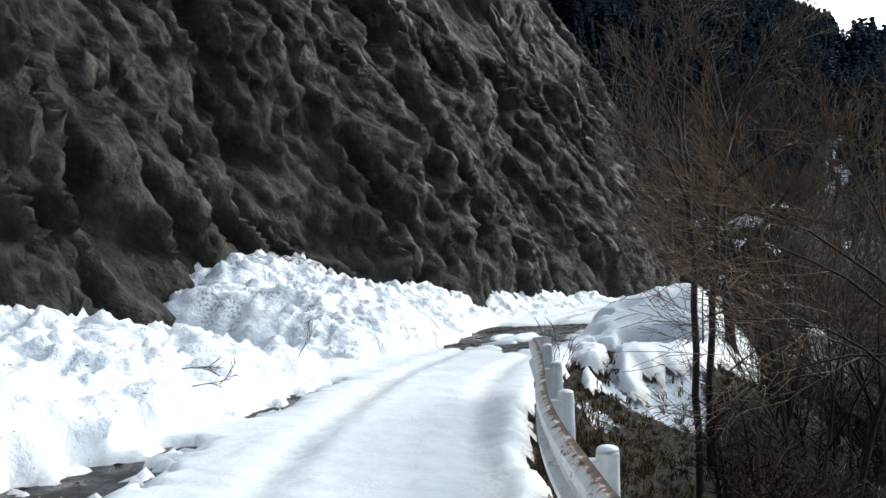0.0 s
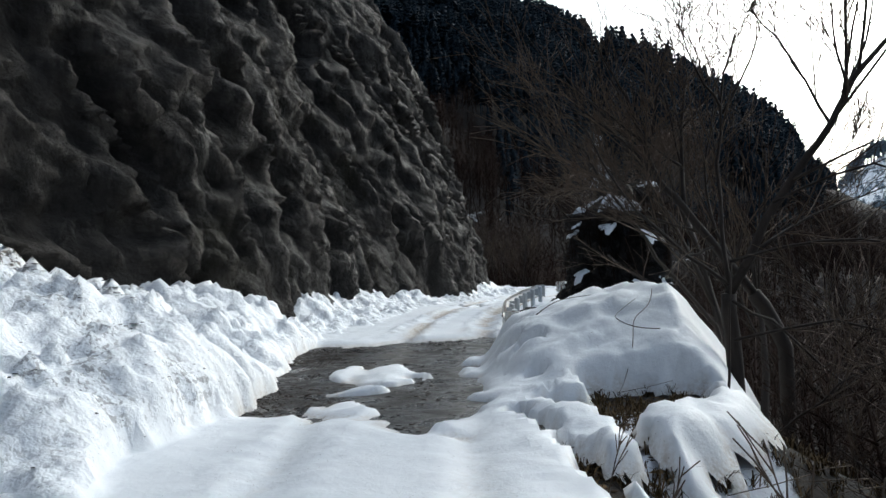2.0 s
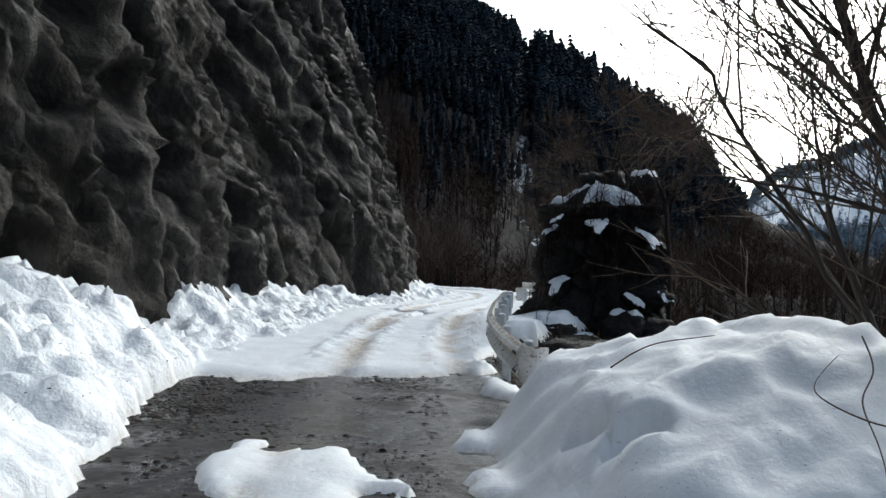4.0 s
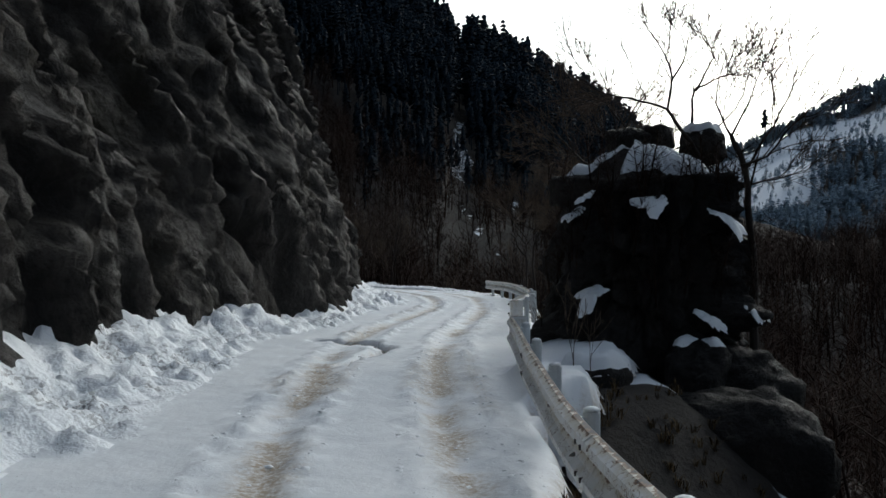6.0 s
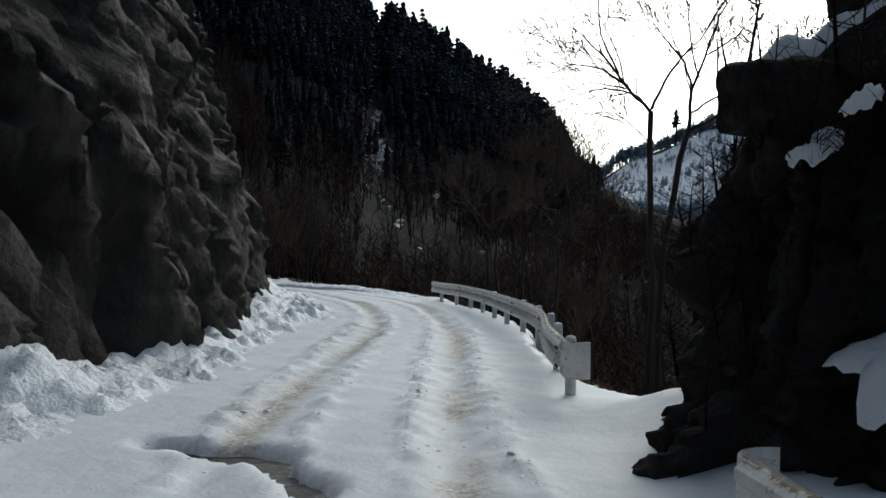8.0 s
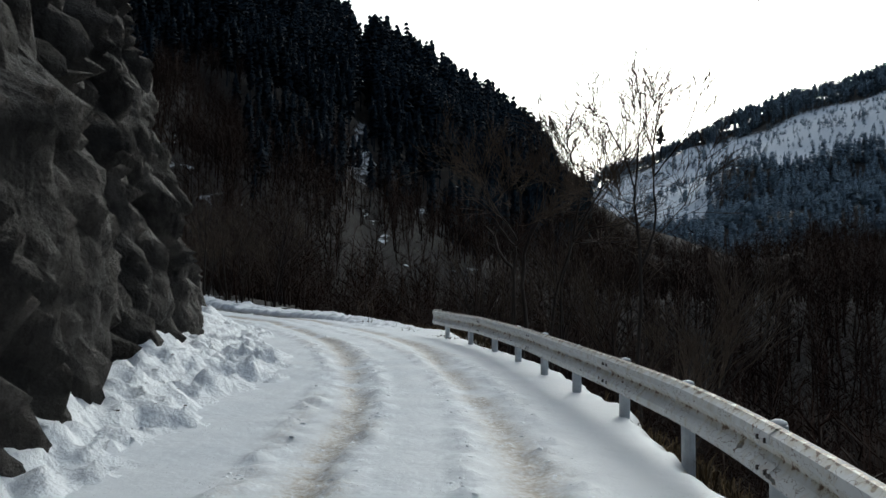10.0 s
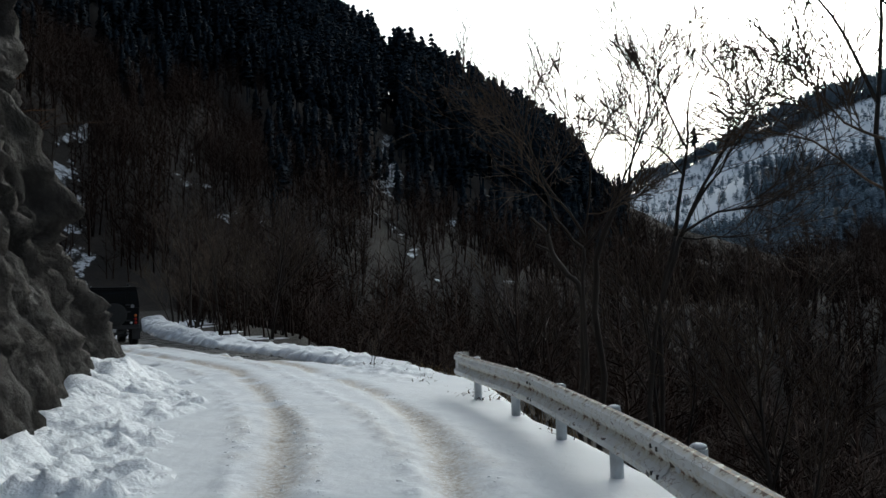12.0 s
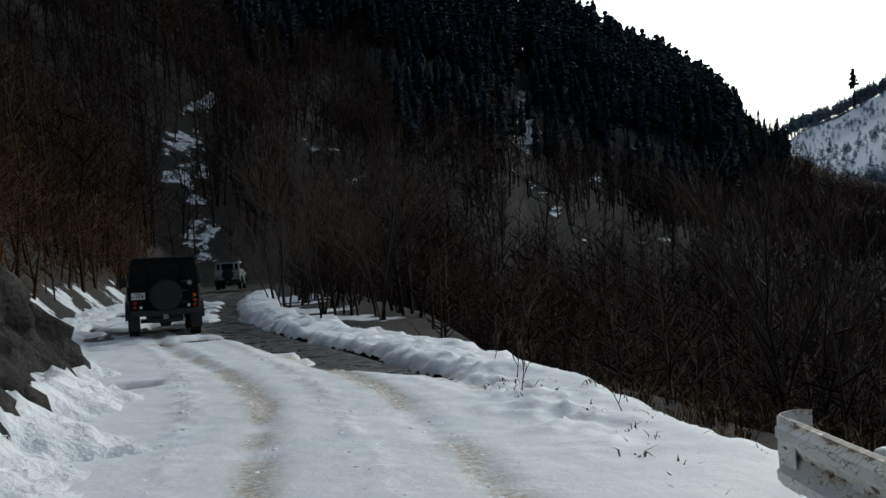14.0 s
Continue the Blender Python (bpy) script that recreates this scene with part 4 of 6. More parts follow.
for i, (x, y, z, wide, far) in enumerate(LEDGES):
    # a ragged pad of snow, thick on the ledge and drooping over its edge
    ox, oy = (x - 11.42) / math.hypot(x - 11.42, y - 31.15), (y - 31.15) / math.hypot(x - 11.42, y - 31.15)
    R_, T_ = np.meshgrid(np.linspace(0, 1, 14), np.linspace(0, 2 * np.pi, 49), indexing="ij")
    edge_ = 1 + 0.45 * fbm(np.cos(T_) * 1.3, np.sin(T_) * 1.3, i * 3.1, 120, 3)
    u, w = R_ * edge_ * np.cos(T_), R_ * edge_ * np.sin(T_)
    lift = (0.10 + 0.12 * far) * min(1.0, 0.4 + wide) * np.sqrt(np.clip(1.02 - R_ ** 2, 0, 1)) - 0.06 + (0.35 - 0.7 * (i % 2)) * wide * 0.4 * u - (0.18 + 0.3 * far) * min(1.0, wide / 0.3) * np.clip(w, 0, 2) ** 2 + 0.12 * np.clip(-w, 0, 2) + 0.02 * fbm(u * 3, w * 3, i, 121, 3)
    along, deep = u * wide, w * (0.14 + 0.5 * far) + 0.02
    pad = np.stack([x - oy * along + ox * deep, y + ox * along + oy * deep, z + lift], -1)
    ob = grid_mesh("snow_pad", pad[:, ::-1], None, SNOW, attrs={"dirt": 0 * R_})
    ob.parent = crag
# seed 105: dark boulder added to stand for the black shade under the overhang
for name, c, size, seed, rot in (("ledge_rock", (9.3, 29.3, -0.4), (0.6, 0.5, 0.5), 96, 15), ("ledge_rock", (11.3, 29.5, -0.3), (0.6, 0.45, 0.5), 97, 30), ("ledge_rock", (4.62, 20.0, 0.02), (0.5, 0.42, 0.32), 98, 20), ("ledge_rock", (12.0, 29.4, -0.6), (0.8, 0.6, 0.7), 99, -10), ("ledge_rock", (10.7, 28.3, -1.25), (1.3, 0.8, 1.0), 105, -30)):
    t = new("boulder")
    tagged(t, "rough dark boulder with a pad of snow", "rock", group="boulders")
    g = boulder_grid(c, size, seed, rot=rot, power=0.7)
    ob = grid_mesh("stone", g, None, DARK_ROCK)
    ob.parent = t
    snow_on("snow_pad", g, SNOW, 0.13, 0.55, seed, t, {98: 0.5, 105: 0.9, 99: 0.35, 97: 0.2}.get(seed, -0.1), c[2])


# ---- trees ----
class Tubes:
    def __init__(self):
        self.v, self.f = [], []

    def add(self, pts, rads, n):
        base = len(self.v)
        pts = [Vector(p) for p in pts]
        for i, (p, r) in enumerate(zip(pts, rads)):
            d = (pts[min(i + 1, len(pts) - 1)] - pts[max(i - 1, 0)]).normalized()
            a = d.cross(Vector((0.31, 0.9, 0.2))).normalized()
            b = d.cross(a)
            for k in range(n):
                t = 2 * math.pi * k / n
                self.v.append(p + (a * math.cos(t) + b * math.sin(t)) * r)
        for i in range(len(pts) - 1):
            for k in range(n):
                self.f.append((base + i * n + k, base + i * n + (k + 1) % n, base + (i + 1) * n + (k + 1) % n, base + (i + 1) * n + k))
        self.f.append(tuple(base + k for k in range(n))[::-1])
        self.f.append(tuple(base + (len(pts) - 1) * n + k for k in range(n)))


KIDS = (7, 4, 3, 2)


def shoots(rnd, pts, rads, length, level, top, wood, twigs, spread, up, first=0.2):
    """Side shoots along a limb, longer towards its foot, and a tuft at its tip."""
    n = len(pts) - 1
    kids = KIDS[min(level, 3)] + rnd.randint(0, 2)
    for j in range(kids):
        f = first + (0.98 - first) * (j + rnd.uniform(0.1, 0.9)) / kids
        i = min(n - 1, int(f * n))
        q = pts[i].lerp(pts[i + 1], f * n - i)
        dd = (pts[i + 1] - pts[i]).normalized()
        side = dd.cross(Vector((rnd.gauss(0, 1), rnd.gauss(0, 1), rnd.gauss(0, 1)))).normalized()
        ang = rnd.uniform(0.35, 0.8) * spread
        nd = dd * math.cos(ang) + side * math.sin(ang) + Vector((0, 0, 0.15))
        rr = (rads[i] + (rads[i + 1] - rads[i]) * (f * n - i)) * rnd.uniform(0.45, 0.7)
        grow(rnd, q, nd, length * rnd.uniform(0.45, 0.8) * (1.15 - 0.5 * f), max(rr, 0.0048), level + 1, top, wood, twigs, spread, up)


def grow(rnd, start, way, length, radius, level, top, wood, twigs, spread, up):
    seg = (6, 5, 3, 2, 2)[min(level, 4)]
    pts, rads, p, d = [start.copy()], [radius], start.copy(), way.normalized()
    for i in range(seg):
        d = (d + Vector((rnd.gauss(0, 1), rnd.gauss(0, 1), rnd.gauss(0, 1) + up)) * (0.055 + 0.012 * level)).normalized()
        p = p + d * length / seg
        pts.append(p.copy())
        rads.append(max(0.0038, radius * (1 - 0.68 * (i + 1) / seg)))
    (wood if radius > 0.014 else twigs).add(pts, rads, 8 if radius > 0.05 else 5 if radius > 0.014 else 3)
    if level < top:
        shoots(rnd, pts, rads, length, level, top, wood, twigs, spread, up, 0.45 if level == 0 else 0.2)


class BareTree:
    """A leafless tree from a few limbs, each of which sends out its own shoots."""

    def __init__(self, seed, label, top=3, spread=0.95, up=0.25, bark=None):
        self.bark = bark or TWIG
        self.rnd, self.label, self.top, self.spread, self.up = random.Random(seed), label, top, spread, up
        self.wood, self.twigs = Tubes(), Tubes()

    def limb(self, r0, r1, *pts, shoots_on=True):
        pts = [Vector(p) for p in pts]
        fine = [pts[0]]
        for i in range(len(pts) - 1):
            a, b = pts[max(i - 1, 0)], pts[min(i + 2, len(pts) - 1)]
            p, q = pts[i], pts[i + 1]
            for t in (0.33, 0.67, 1.0):
                m = p.lerp(q, t) + ((q - a) * (1 - t) - (b - p) * t) * t * (1 - t) * 0.35 - (q - p) * (1 - 2 * t) * t * (1 - t) * 0.35
                if t < 1:
                    m += Vector((self.rnd.gauss(0, 1), self.rnd.gauss(0, 1), self.rnd.gauss(0, 1))) * 0.018 * (q - p).length
                fine.append(m)
        n = len(fine) - 1
        rads = [r0 + (r1 - r0) * i / n for i in range(n + 1)]
        (self.wood if r0 > 0.014 else self.twigs).add(fine, rads, 10 if r0 > 0.05 else 6)
        if shoots_on:
            length = sum((fine[i + 1] - fine[i]).length for i in range(n))
            shoots(self.rnd, fine, rads, length, 0, self.top, self.wood, self.twigs, self.spread, self.up, 0.25)
        return self

    def trunk(self, r0, r1, *pts):
        x, y, z = pts[0]
        foot = (x, y, min(gz(x, y), z) - 0.25)
        return self.limb(r0, r1, foot, *pts, shoots_on=False)

    def stand(self):
        thing = new("bare_tree")
        tagged(thing, self.label, "tree", group="bare trees")
        for name, t, mat in (("trunk", self.wood, BARK), ("crown", self.twigs, self.bark)):
            ob = raw_mesh(name, t.v, t.f, mat, True)
            ob.parent = thing
        return thing


def bare_tree(base, stems, seed, label, top=3, spread=1.0, up=0.25, bark=None):
    tree = BareTree(seed, label, top, spread, up, bark)
    for way, length, radius in stems:
        grow(tree.rnd, Vector(base), Vector(way), length, radius, 0, top, tree.wood, tree.twigs, spread, up)
    return tree.stand()


def gz(x, y):
    return float(ground_height(np.array([x]), np.array([y]))[0])


# large many-limbed tree at the brink of the mound, and its neighbours
tree = BareTree(11, "large bare many-limbed tree leaning out over the slope", up=0.1)
tree.trunk(0.12, 0.1, (5.54, 15.71, -0.36), (5.49, 15.69, 0.54))
tree.limb(0.0665, 0.0245, (5.49, 15.69, 0.54), (6.32, 15.4, 2.0), (6.85, 15.23, 2.72), (7.15, 15.12, 3.31), (7.59, 14.98, 3.81), (8.19, 14.79, 4.46))
tree.limb(0.028, 0.0084, (6.85, 15.23, 2.72), (6.84, 15.52, 3.16), (6.69, 15.85, 3.86), (6.43, 16.21, 4.51))
tree.limb(0.0245, 0.0084, (7.08, 15.15, 3.16), (6.67, 14.83, 3.6), (6.48, 14.65, 4.19))
tree.limb(0.028, 0.007, (6.32, 15.4, 2.0), (6.56, 14.81, 2.21), (6.83, 14.31, 2.42))
tree.limb(0.028, 0.007, (5.79, 15.59, 1.05), (7.0, 15.85, 1.58), (8.27, 15.9, 1.96))
tree.limb(0.035, 0.0105, (5.5, 15.69, 0.69), (5.65, 16.02, 1.85), (5.8, 16.13, 3.19), (6.13, 16.21, 4.18))
tree.limb(0.021, 0.0056, (5.8, 16.13, 3.11), (5.31, 15.94, 3.61), (5.05, 15.88, 4.2))
tree.limb(0.021, 0.0056, (5.82, 16.13, 3.03), (6.41, 16.24, 3.87), (6.71, 16.34, 4.56))
tree.limb(0.028, 0.007, (5.46, 15.7, 0.69), (4.57, 15.61, 1.31), (3.89, 15.47, 1.89), (3.29, 15.39, 2.86))
tree.stand()
tree = BareTree(10, "thick pale-barked bare tree with a forked leaning trunk", up=0.1)
tree.trunk(0.11, 0.1, (6.5, 15.95, -0.25), (6.13, 16.09, 0.52))
tree.limb(0.0665, 0.028, (6.13, 16.09, 0.52), (5.72, 16.25, 1.14), (5.32, 16.41, 1.74), (4.97, 16.54, 2.2), (4.8, 16.62, 2.83), (4.64, 16.68, 3.42))
tree.limb(0.035, 0.014, (5.32, 16.41, 1.74), (5.43, 16.6, 2.45), (5.6, 16.77, 3.27), (5.73, 16.84, 3.73))
tree.limb(0.021, 0.0056, (4.97, 16.54, 2.2), (4.47, 16.29, 2.07), (4.0, 16.15, 2.28))
tree.limb(0.021, 0.0056, (4.83, 16.6, 2.68), (5.29, 16.76, 2.97), (5.69, 16.83, 2.98))
tree.limb(0.028, 0.0084, (5.88, 16.19, 0.91), (5.87, 16.64, 1.72), (5.94, 16.84, 2.43), (6.25, 16.96, 3.19))
tree.limb(0.021, 0.0056, (5.43, 16.59, 2.35), (4.9, 16.36, 2.56), (4.5, 16.19, 2.9))
tree.limb(0.021, 0.0056, (5.68, 16.27, 1.19), (5.02, 15.97, 1.07), (4.57, 15.82, 1.45), (4.43, 15.77, 1.84))
tree.stand()
tree = BareTree(9, "thin bare tree leaning over the snow mound", up=0.15)
tree.trunk(0.04, 0.034, (6.21, 17.11, -0.14), (6.09, 17.16, 0.14))
tree.limb(0.0315, 0.0098, (6.09, 17.16, 0.14), (5.64, 17.33, 0.78), (5.07, 17.56, 1.7), (4.61, 17.74, 2.46), (4.46, 17.8, 2.78), (4.0, 17.97, 3.09))
tree.limb(0.014, 0.0042, (5.07, 17.56, 1.7), (5.58, 17.81, 2.16), (5.63, 18.02, 2.66))
tree.limb(0.014, 0.0042, (4.61, 17.74, 2.46), (4.93, 18.06, 3.0), (4.8, 18.33, 3.51))
tree.limb(0.014, 0.0042, (4.84, 17.65, 2.08), (4.19, 17.46, 2.16), (3.73, 17.3, 2.05))
tree.stand()
tree = BareTree(8, "low bare shrub with long level branches on the brink", up=0.05)
tree.trunk(0.03, 0.01, (4.45, 14.3, -1.0), (4.58, 14.2, 0.95))
tree.limb(0.021, 0.0049, (5.27, 14.36, 1.62), (6.18, 13.72, 2.0), (7.3, 13.33, 1.5))
tree.limb(0.021, 0.0049, (4.59, 14.25, 0.05), (5.54, 13.72, 0.25), (6.41, 13.22, -0.09), (6.9, 12.93, -0.41))
tree.limb(0.021, 0.0049, (4.56, 14.2, 0.95), (5.31, 13.58, 1.13), (6.25, 12.97, 0.97), (6.9, 12.58, 0.63))
tree.limb(0.021, 0.0049, (4.46, 14.33, -1.52), (5.14, 13.98, -0.85), (5.78, 13.54, -0.29), (6.65, 13.01, 0.02))
tree.limb(0.021, 0.0049, (4.43, 14.34, -1.75), (5.38, 13.82, -1.66), (6.86, 13.18, -1.37))
tree.limb(0.021, 0.0042, (4.58, 14.22, 0.5), (5.63, 14.63, 0.01), (7.04, 15.06, -0.98), (7.85, 15.24, -0.78))
tree.stand()
bare_tree((6.2, 16.1, gz(6.2, 16.1) - 0.2), [((0.2, 0.9, 1.0), 4.6, 0.10), ((0.45, 0.5, 1.0), 3.8, 0.07)], 18, "leaning bare tree with long thin limbs behind the snow mound")
bare_tree((3.6, 7.6, gz(3.6, 7.6) - 0.2), [((0.1, 0.05, 1.0), 3.6, 0.05), ((0.4, 0.2, 1.0), 3.3, 0.04)], 12, "slender bare tree on the slope below the rail")
bare_tree((3.9, 5.0, gz(3.9, 5.0) - 0.2), [((0.5, -0.1, 0.8), 2.6, 0.045), ((-0.3, 0.3, 0.7), 2.2, 0.03)], 13, "tangled bare shrub tree with yellowish twigs below the rail", 3, 1.2, 0.0)
bare_tree((5.3, 10.2, gz(5.3, 10.2) - 0.2), [((0.2, -0.2, 1.0), 4.2, 0.07), ((-0.4, 0.1, 0.8), 3.0, 0.05), ((0.6, 0.2, 0.7), 3.0, 0.04)], 14, "bare tree standing on the steep slope below the road", 3, 1.1, 0.1)
bare_tree((7.2, 12.2, gz(7.2, 12.2) - 0.2), [((0.1, -0.1, 1.0), 4.6, 0.07), ((-0.5, 0.1, 0.8), 3.4, 0.05)], 19, "bare tree with tangled low branches on the steep slope", 3, 1.1, 0.1)
bare_tree((11.5, 22.0, gz(11.5, 22.0) - 0.2), [((-0.1, 0.0, 1.0), 3.8, 0.11), ((0.3, 0.3, 0.9), 3.0, 0.08)], 15, "bare tree rising from the slope behind the short rail")
tree = BareTree(61, "twin-trunked bare tree on the slope beside the buckled rail", up=0.1)
tree.trunk(0.05, 0.036, (2.3, 7.2, -1.2), (2.3, 7.2, 0.4), (2.3, 7.2, 1.87))
tree.limb(0.035, 0.007, (2.3, 7.2, 1.87), (2.07, 7.3, 2.9), (1.67, 7.4, 3.25))
tree.limb(0.03, 0.006, (2.3, 7.2, 1.6), (2.0, 7.0, 2.2), (1.5, 6.9, 2.5))
tree.limb(0.03, 0.006, (2.3, 7.2, 1.87), (2.35, 7.5, 2.8), (2.6, 7.7, 4.1))
tree.limb(0.046, 0.034, (2.46, 7.35, -1.6), (2.56, 7.35, 0.09), (2.66, 7.35, 1.25), (2.9, 7.35, 2.5), shoots_on=False)
tree.limb(0.04, 0.007, (2.9, 7.35, 2.5), (3.07, 7.3, 3.1), (3.8, 7.3, 4.0))
tree.limb(0.03, 0.006, (2.75, 7.35, 1.8), (3.4, 7.2, 2.3), (4.0, 7.1, 2.4))
tree.limb(0.03, 0.006, (2.9, 7.35, 2.5), (2.8, 7.5, 3.2), (2.6, 7.6, 4.2))
tree.stand()
tree = BareTree(62, "tan-twigged bare shrub arching over the slope", up=0.0, bark=TAN_TWIG)
tree.trunk(0.04, 0.03, (4.8, 6.9, -1.2), (4.75, 6.9, 0.4))
tree.limb(0.022, 0.005, (4.75, 6.9, 0.2), (3.5, 6.6, 0.9), (2.5, 6.4, 1.2))
tree.limb(0.022, 0.005, (4.78, 6.9, -0.2), (3.5, 6.7, -0.3), (2.35, 6.6, -0.65))
tree.limb(0.022, 0.005, (4.75, 6.9, 0.4), (3.6, 6.8, 1.25), (2.7, 6.7, 1.75))
tree.limb(0.022, 0.005, (4.79, 6.9, -0.6), (3.7, 6.7, 0.1), (2.6, 6.6, 0.25))
tree.limb(0.022, 0.005, (4.75, 6.9, 0.4), (4.5, 7.0, 1.5), (4.0, 7.0, 2.3))
tree.limb(0.022, 0.005, (4.75, 6.9, 0.3), (5.3, 7.1, 1.2), (5.6, 7.2, 2.2))
tree.stand()
# on and behind the crag
tree = BareTree(16, "small bare tree fanning out on top of the crag", up=0.1)
tree.limb(0.0385, 0.028, (12.45, 30.73, 3.12), (12.16, 30.86, 3.55), (11.9, 30.96, 3.95), shoots_on=False)
tree.limb(0.0245, 0.0056, (11.9, 30.96, 3.95), (11.4, 30.97, 4.03), (10.64, 30.99, 4.12), (10.13, 31.0, 4.34))
tree.limb(0.0245, 0.0056, (11.91, 30.96, 3.95), (12.1, 31.07, 4.52), (11.98, 31.21, 5.03), (11.79, 31.4, 5.39))
tree.limb(0.021, 0.0042, (12.1, 31.07, 4.48), (12.1, 30.72, 4.84), (11.88, 30.7, 5.29))
tree.limb(0.0315, 0.021, (12.57, 30.9, 3.1), (12.48, 31.03, 3.73), (12.58, 31.07, 4.36), shoots_on=False)
tree.limb(0.021, 0.0056, (12.58, 31.07, 4.36), (13.14, 31.02, 4.62), (13.72, 30.96, 4.79))
tree.limb(0.021, 0.0056, (12.59, 31.07, 4.32), (12.65, 30.69, 4.82), (12.31, 30.51, 5.13))
tree.limb(0.021, 0.0056, (12.79, 30.9, 3.24), (13.01, 31.0, 3.72), (13.61, 31.03, 4.33), (13.95, 31.05, 5.4))
tree.limb(0.0175, 0.0042, (11.4, 30.97, 4.03), (11.24, 31.37, 4.17), (11.06, 31.79, 4.11))
tree.limb(0.0154, 0.0042, (11.37, 31.55, 3.81), (11.21, 31.72, 4.15), (11.04, 31.88, 4.84))
tree.stand()
tree = BareTree(17, "bare tree growing from the side of the crag", up=0.1)
tree.trunk(0.07, 0.04, (12.75, 29.9, 1.2), (12.7, 29.94, 1.97), (12.61, 29.94, 2.88), (12.4, 30.02, 3.41))
tree.limb(0.028, 0.007, (12.61, 29.94, 2.88), (13.04, 29.94, 3.44), (13.48, 29.93, 4.02), (13.79, 29.99, 4.62))
tree.limb(0.0245, 0.0056, (12.54, 29.97, 2.95), (12.7, 29.56, 3.06), (12.91, 29.22, 3.54), (13.07, 28.92, 3.65))
tree.limb(0.021, 0.0056, (12.4, 30.02, 3.41), (12.82, 30.02, 4.06), (13.1, 29.97, 4.77))
tree.limb(0.021, 0.0056, (12.62, 29.95, 2.65), (13.19, 29.89, 2.75), (13.85, 29.8, 2.93))
tree.limb(0.021, 0.0056, (12.4, 30.02, 3.41), (12.03, 29.95, 3.89), (12.08, 29.79, 4.61))
tree.stand()
# the pair past the crag
tree = BareTree(21, "tall slender bare tree with spreading limbs behind the long rail", up=0.1)
tree.trunk(0.052, 0.042, (15.1, 37.53, 0.87), (15.05, 37.53, 2.04), (15.01, 37.51, 3.75))
tree.limb(0.0294, 0.0084, (15.0, 37.52, 3.75), (14.43, 37.39, 4.02), (13.91, 37.35, 4.43), (13.42, 37.4, 4.75))
tree.limb(0.021, 0.0056, (14.94, 37.55, 3.82), (15.04, 37.84, 4.03), (14.96, 38.12, 4.15), (14.84, 38.54, 4.22), (14.31, 39.11, 3.98))
tree.limb(0.028, 0.0084, (15.02, 37.5, 3.79), (15.46, 37.69, 4.28), (15.83, 37.68, 4.72), (16.3, 37.74, 5.07), (16.79, 37.65, 5.77))
tree.limb(0.021, 0.0056, (14.53, 37.44, 4.01), (13.85, 37.28, 4.2), (13.12, 37.25, 4.2))
tree.limb(0.014, 0.0042, (14.99, 37.53, 3.28), (15.01, 37.87, 3.55), (14.84, 38.32, 3.9))
tree.limb(0.021, 0.007, (14.31, 37.46, 4.24), (14.47, 38.04, 4.94), (14.61, 38.29, 5.71))
tree.stand()
tree = BareTree(22, "tall bare tree leaning beside its twin behind the rail", up=0.1)
tree.trunk(0.056, 0.044, (15.26, 37.56, 0.57), (15.35, 37.46, 2.05), (15.57, 37.29, 3.48))
tree.limb(0.035, 0.0112, (15.57, 37.29, 3.48), (15.37, 37.04, 4.04), (15.38, 36.79, 4.49), (15.47, 36.6, 5.09))
tree.limb(0.028, 0.007, (15.57, 37.29, 3.48), (16.11, 37.3, 3.72), (16.74, 37.25, 4.05), (17.46, 37.15, 4.43), (18.34, 36.95, 4.91))
tree.limb(0.021, 0.0056, (15.59, 37.27, 3.74), (15.59, 36.79, 3.91), (15.67, 36.27, 4.0), (15.86, 35.79, 4.23))
tree.limb(0.021, 0.0056, (15.37, 37.04, 4.07), (14.98, 36.8, 4.36), (14.57, 36.7, 4.55), (14.19, 36.69, 4.83))
tree.limb(0.0175, 0.0056, (15.41, 36.77, 4.52), (15.99, 36.76, 4.86), (16.55, 36.75, 5.47))
tree.limb(0.014, 0.0042, (16.74, 37.25, 4.05), (17.34, 37.24, 4.0), (18.01, 37.17, 4.1))
tree.stand()
# forked trees behind the far part of the long rail
tree = BareTree(31, "forked bare tree with many rising limbs behind the long rail", up=0.15)
tree.trunk(0.026, 0.0221, (20.7, 50.4, 1.56), (20.69, 50.35, 2.27))
tree.limb(0.0228, 0.0046, (20.68, 50.36, 2.27), (20.4, 50.58, 2.68), (20.31, 50.7, 3.12), (20.04, 50.92, 3.52), (19.62, 51.21, 4.03))
tree.limb(0.0228, 0.0064, (20.69, 50.34, 2.44), (20.46, 50.32, 2.72), (20.1, 50.36, 3.1), (19.85, 50.34, 3.57), (19.6, 50.32, 4.04))
tree.limb(0.01, 0.004, (19.83, 50.35, 3.57), (19.44, 50.3, 3.79), (19.05, 50.27, 3.91))
tree.limb(0.0182, 0.0137, (20.7, 50.34, 2.39), (20.74, 50.28, 2.85), (20.75, 50.24, 3.38), shoots_on=False)
tree.limb(0.0127, 0.0046, (20.75, 50.24, 3.38), (20.67, 50.36, 3.7), (20.62, 50.48, 4.01), (20.56, 50.47, 4.39))
tree.limb(0.0127, 0.0046, (20.75, 50.24, 3.38), (20.79, 50.08, 3.67), (20.87, 49.9, 4.02))
tree.limb(0.0205, 0.0064, (20.7, 50.34, 2.27), (21.14, 50.31, 2.79), (21.42, 50.23, 3.38), (21.69, 50.15, 4.08), (21.64, 50.15, 4.47))
tree.limb(0.0091, 0.004, (21.14, 50.31, 2.79), (21.72, 50.32, 3.18), (22.32, 50.32, 3.59))
tree.limb(0.0091, 0.004, (20.73, 50.3, 2.71), (20.75, 49.95, 2.71), (20.85, 49.67, 2.81), (20.96, 49.49, 2.92))
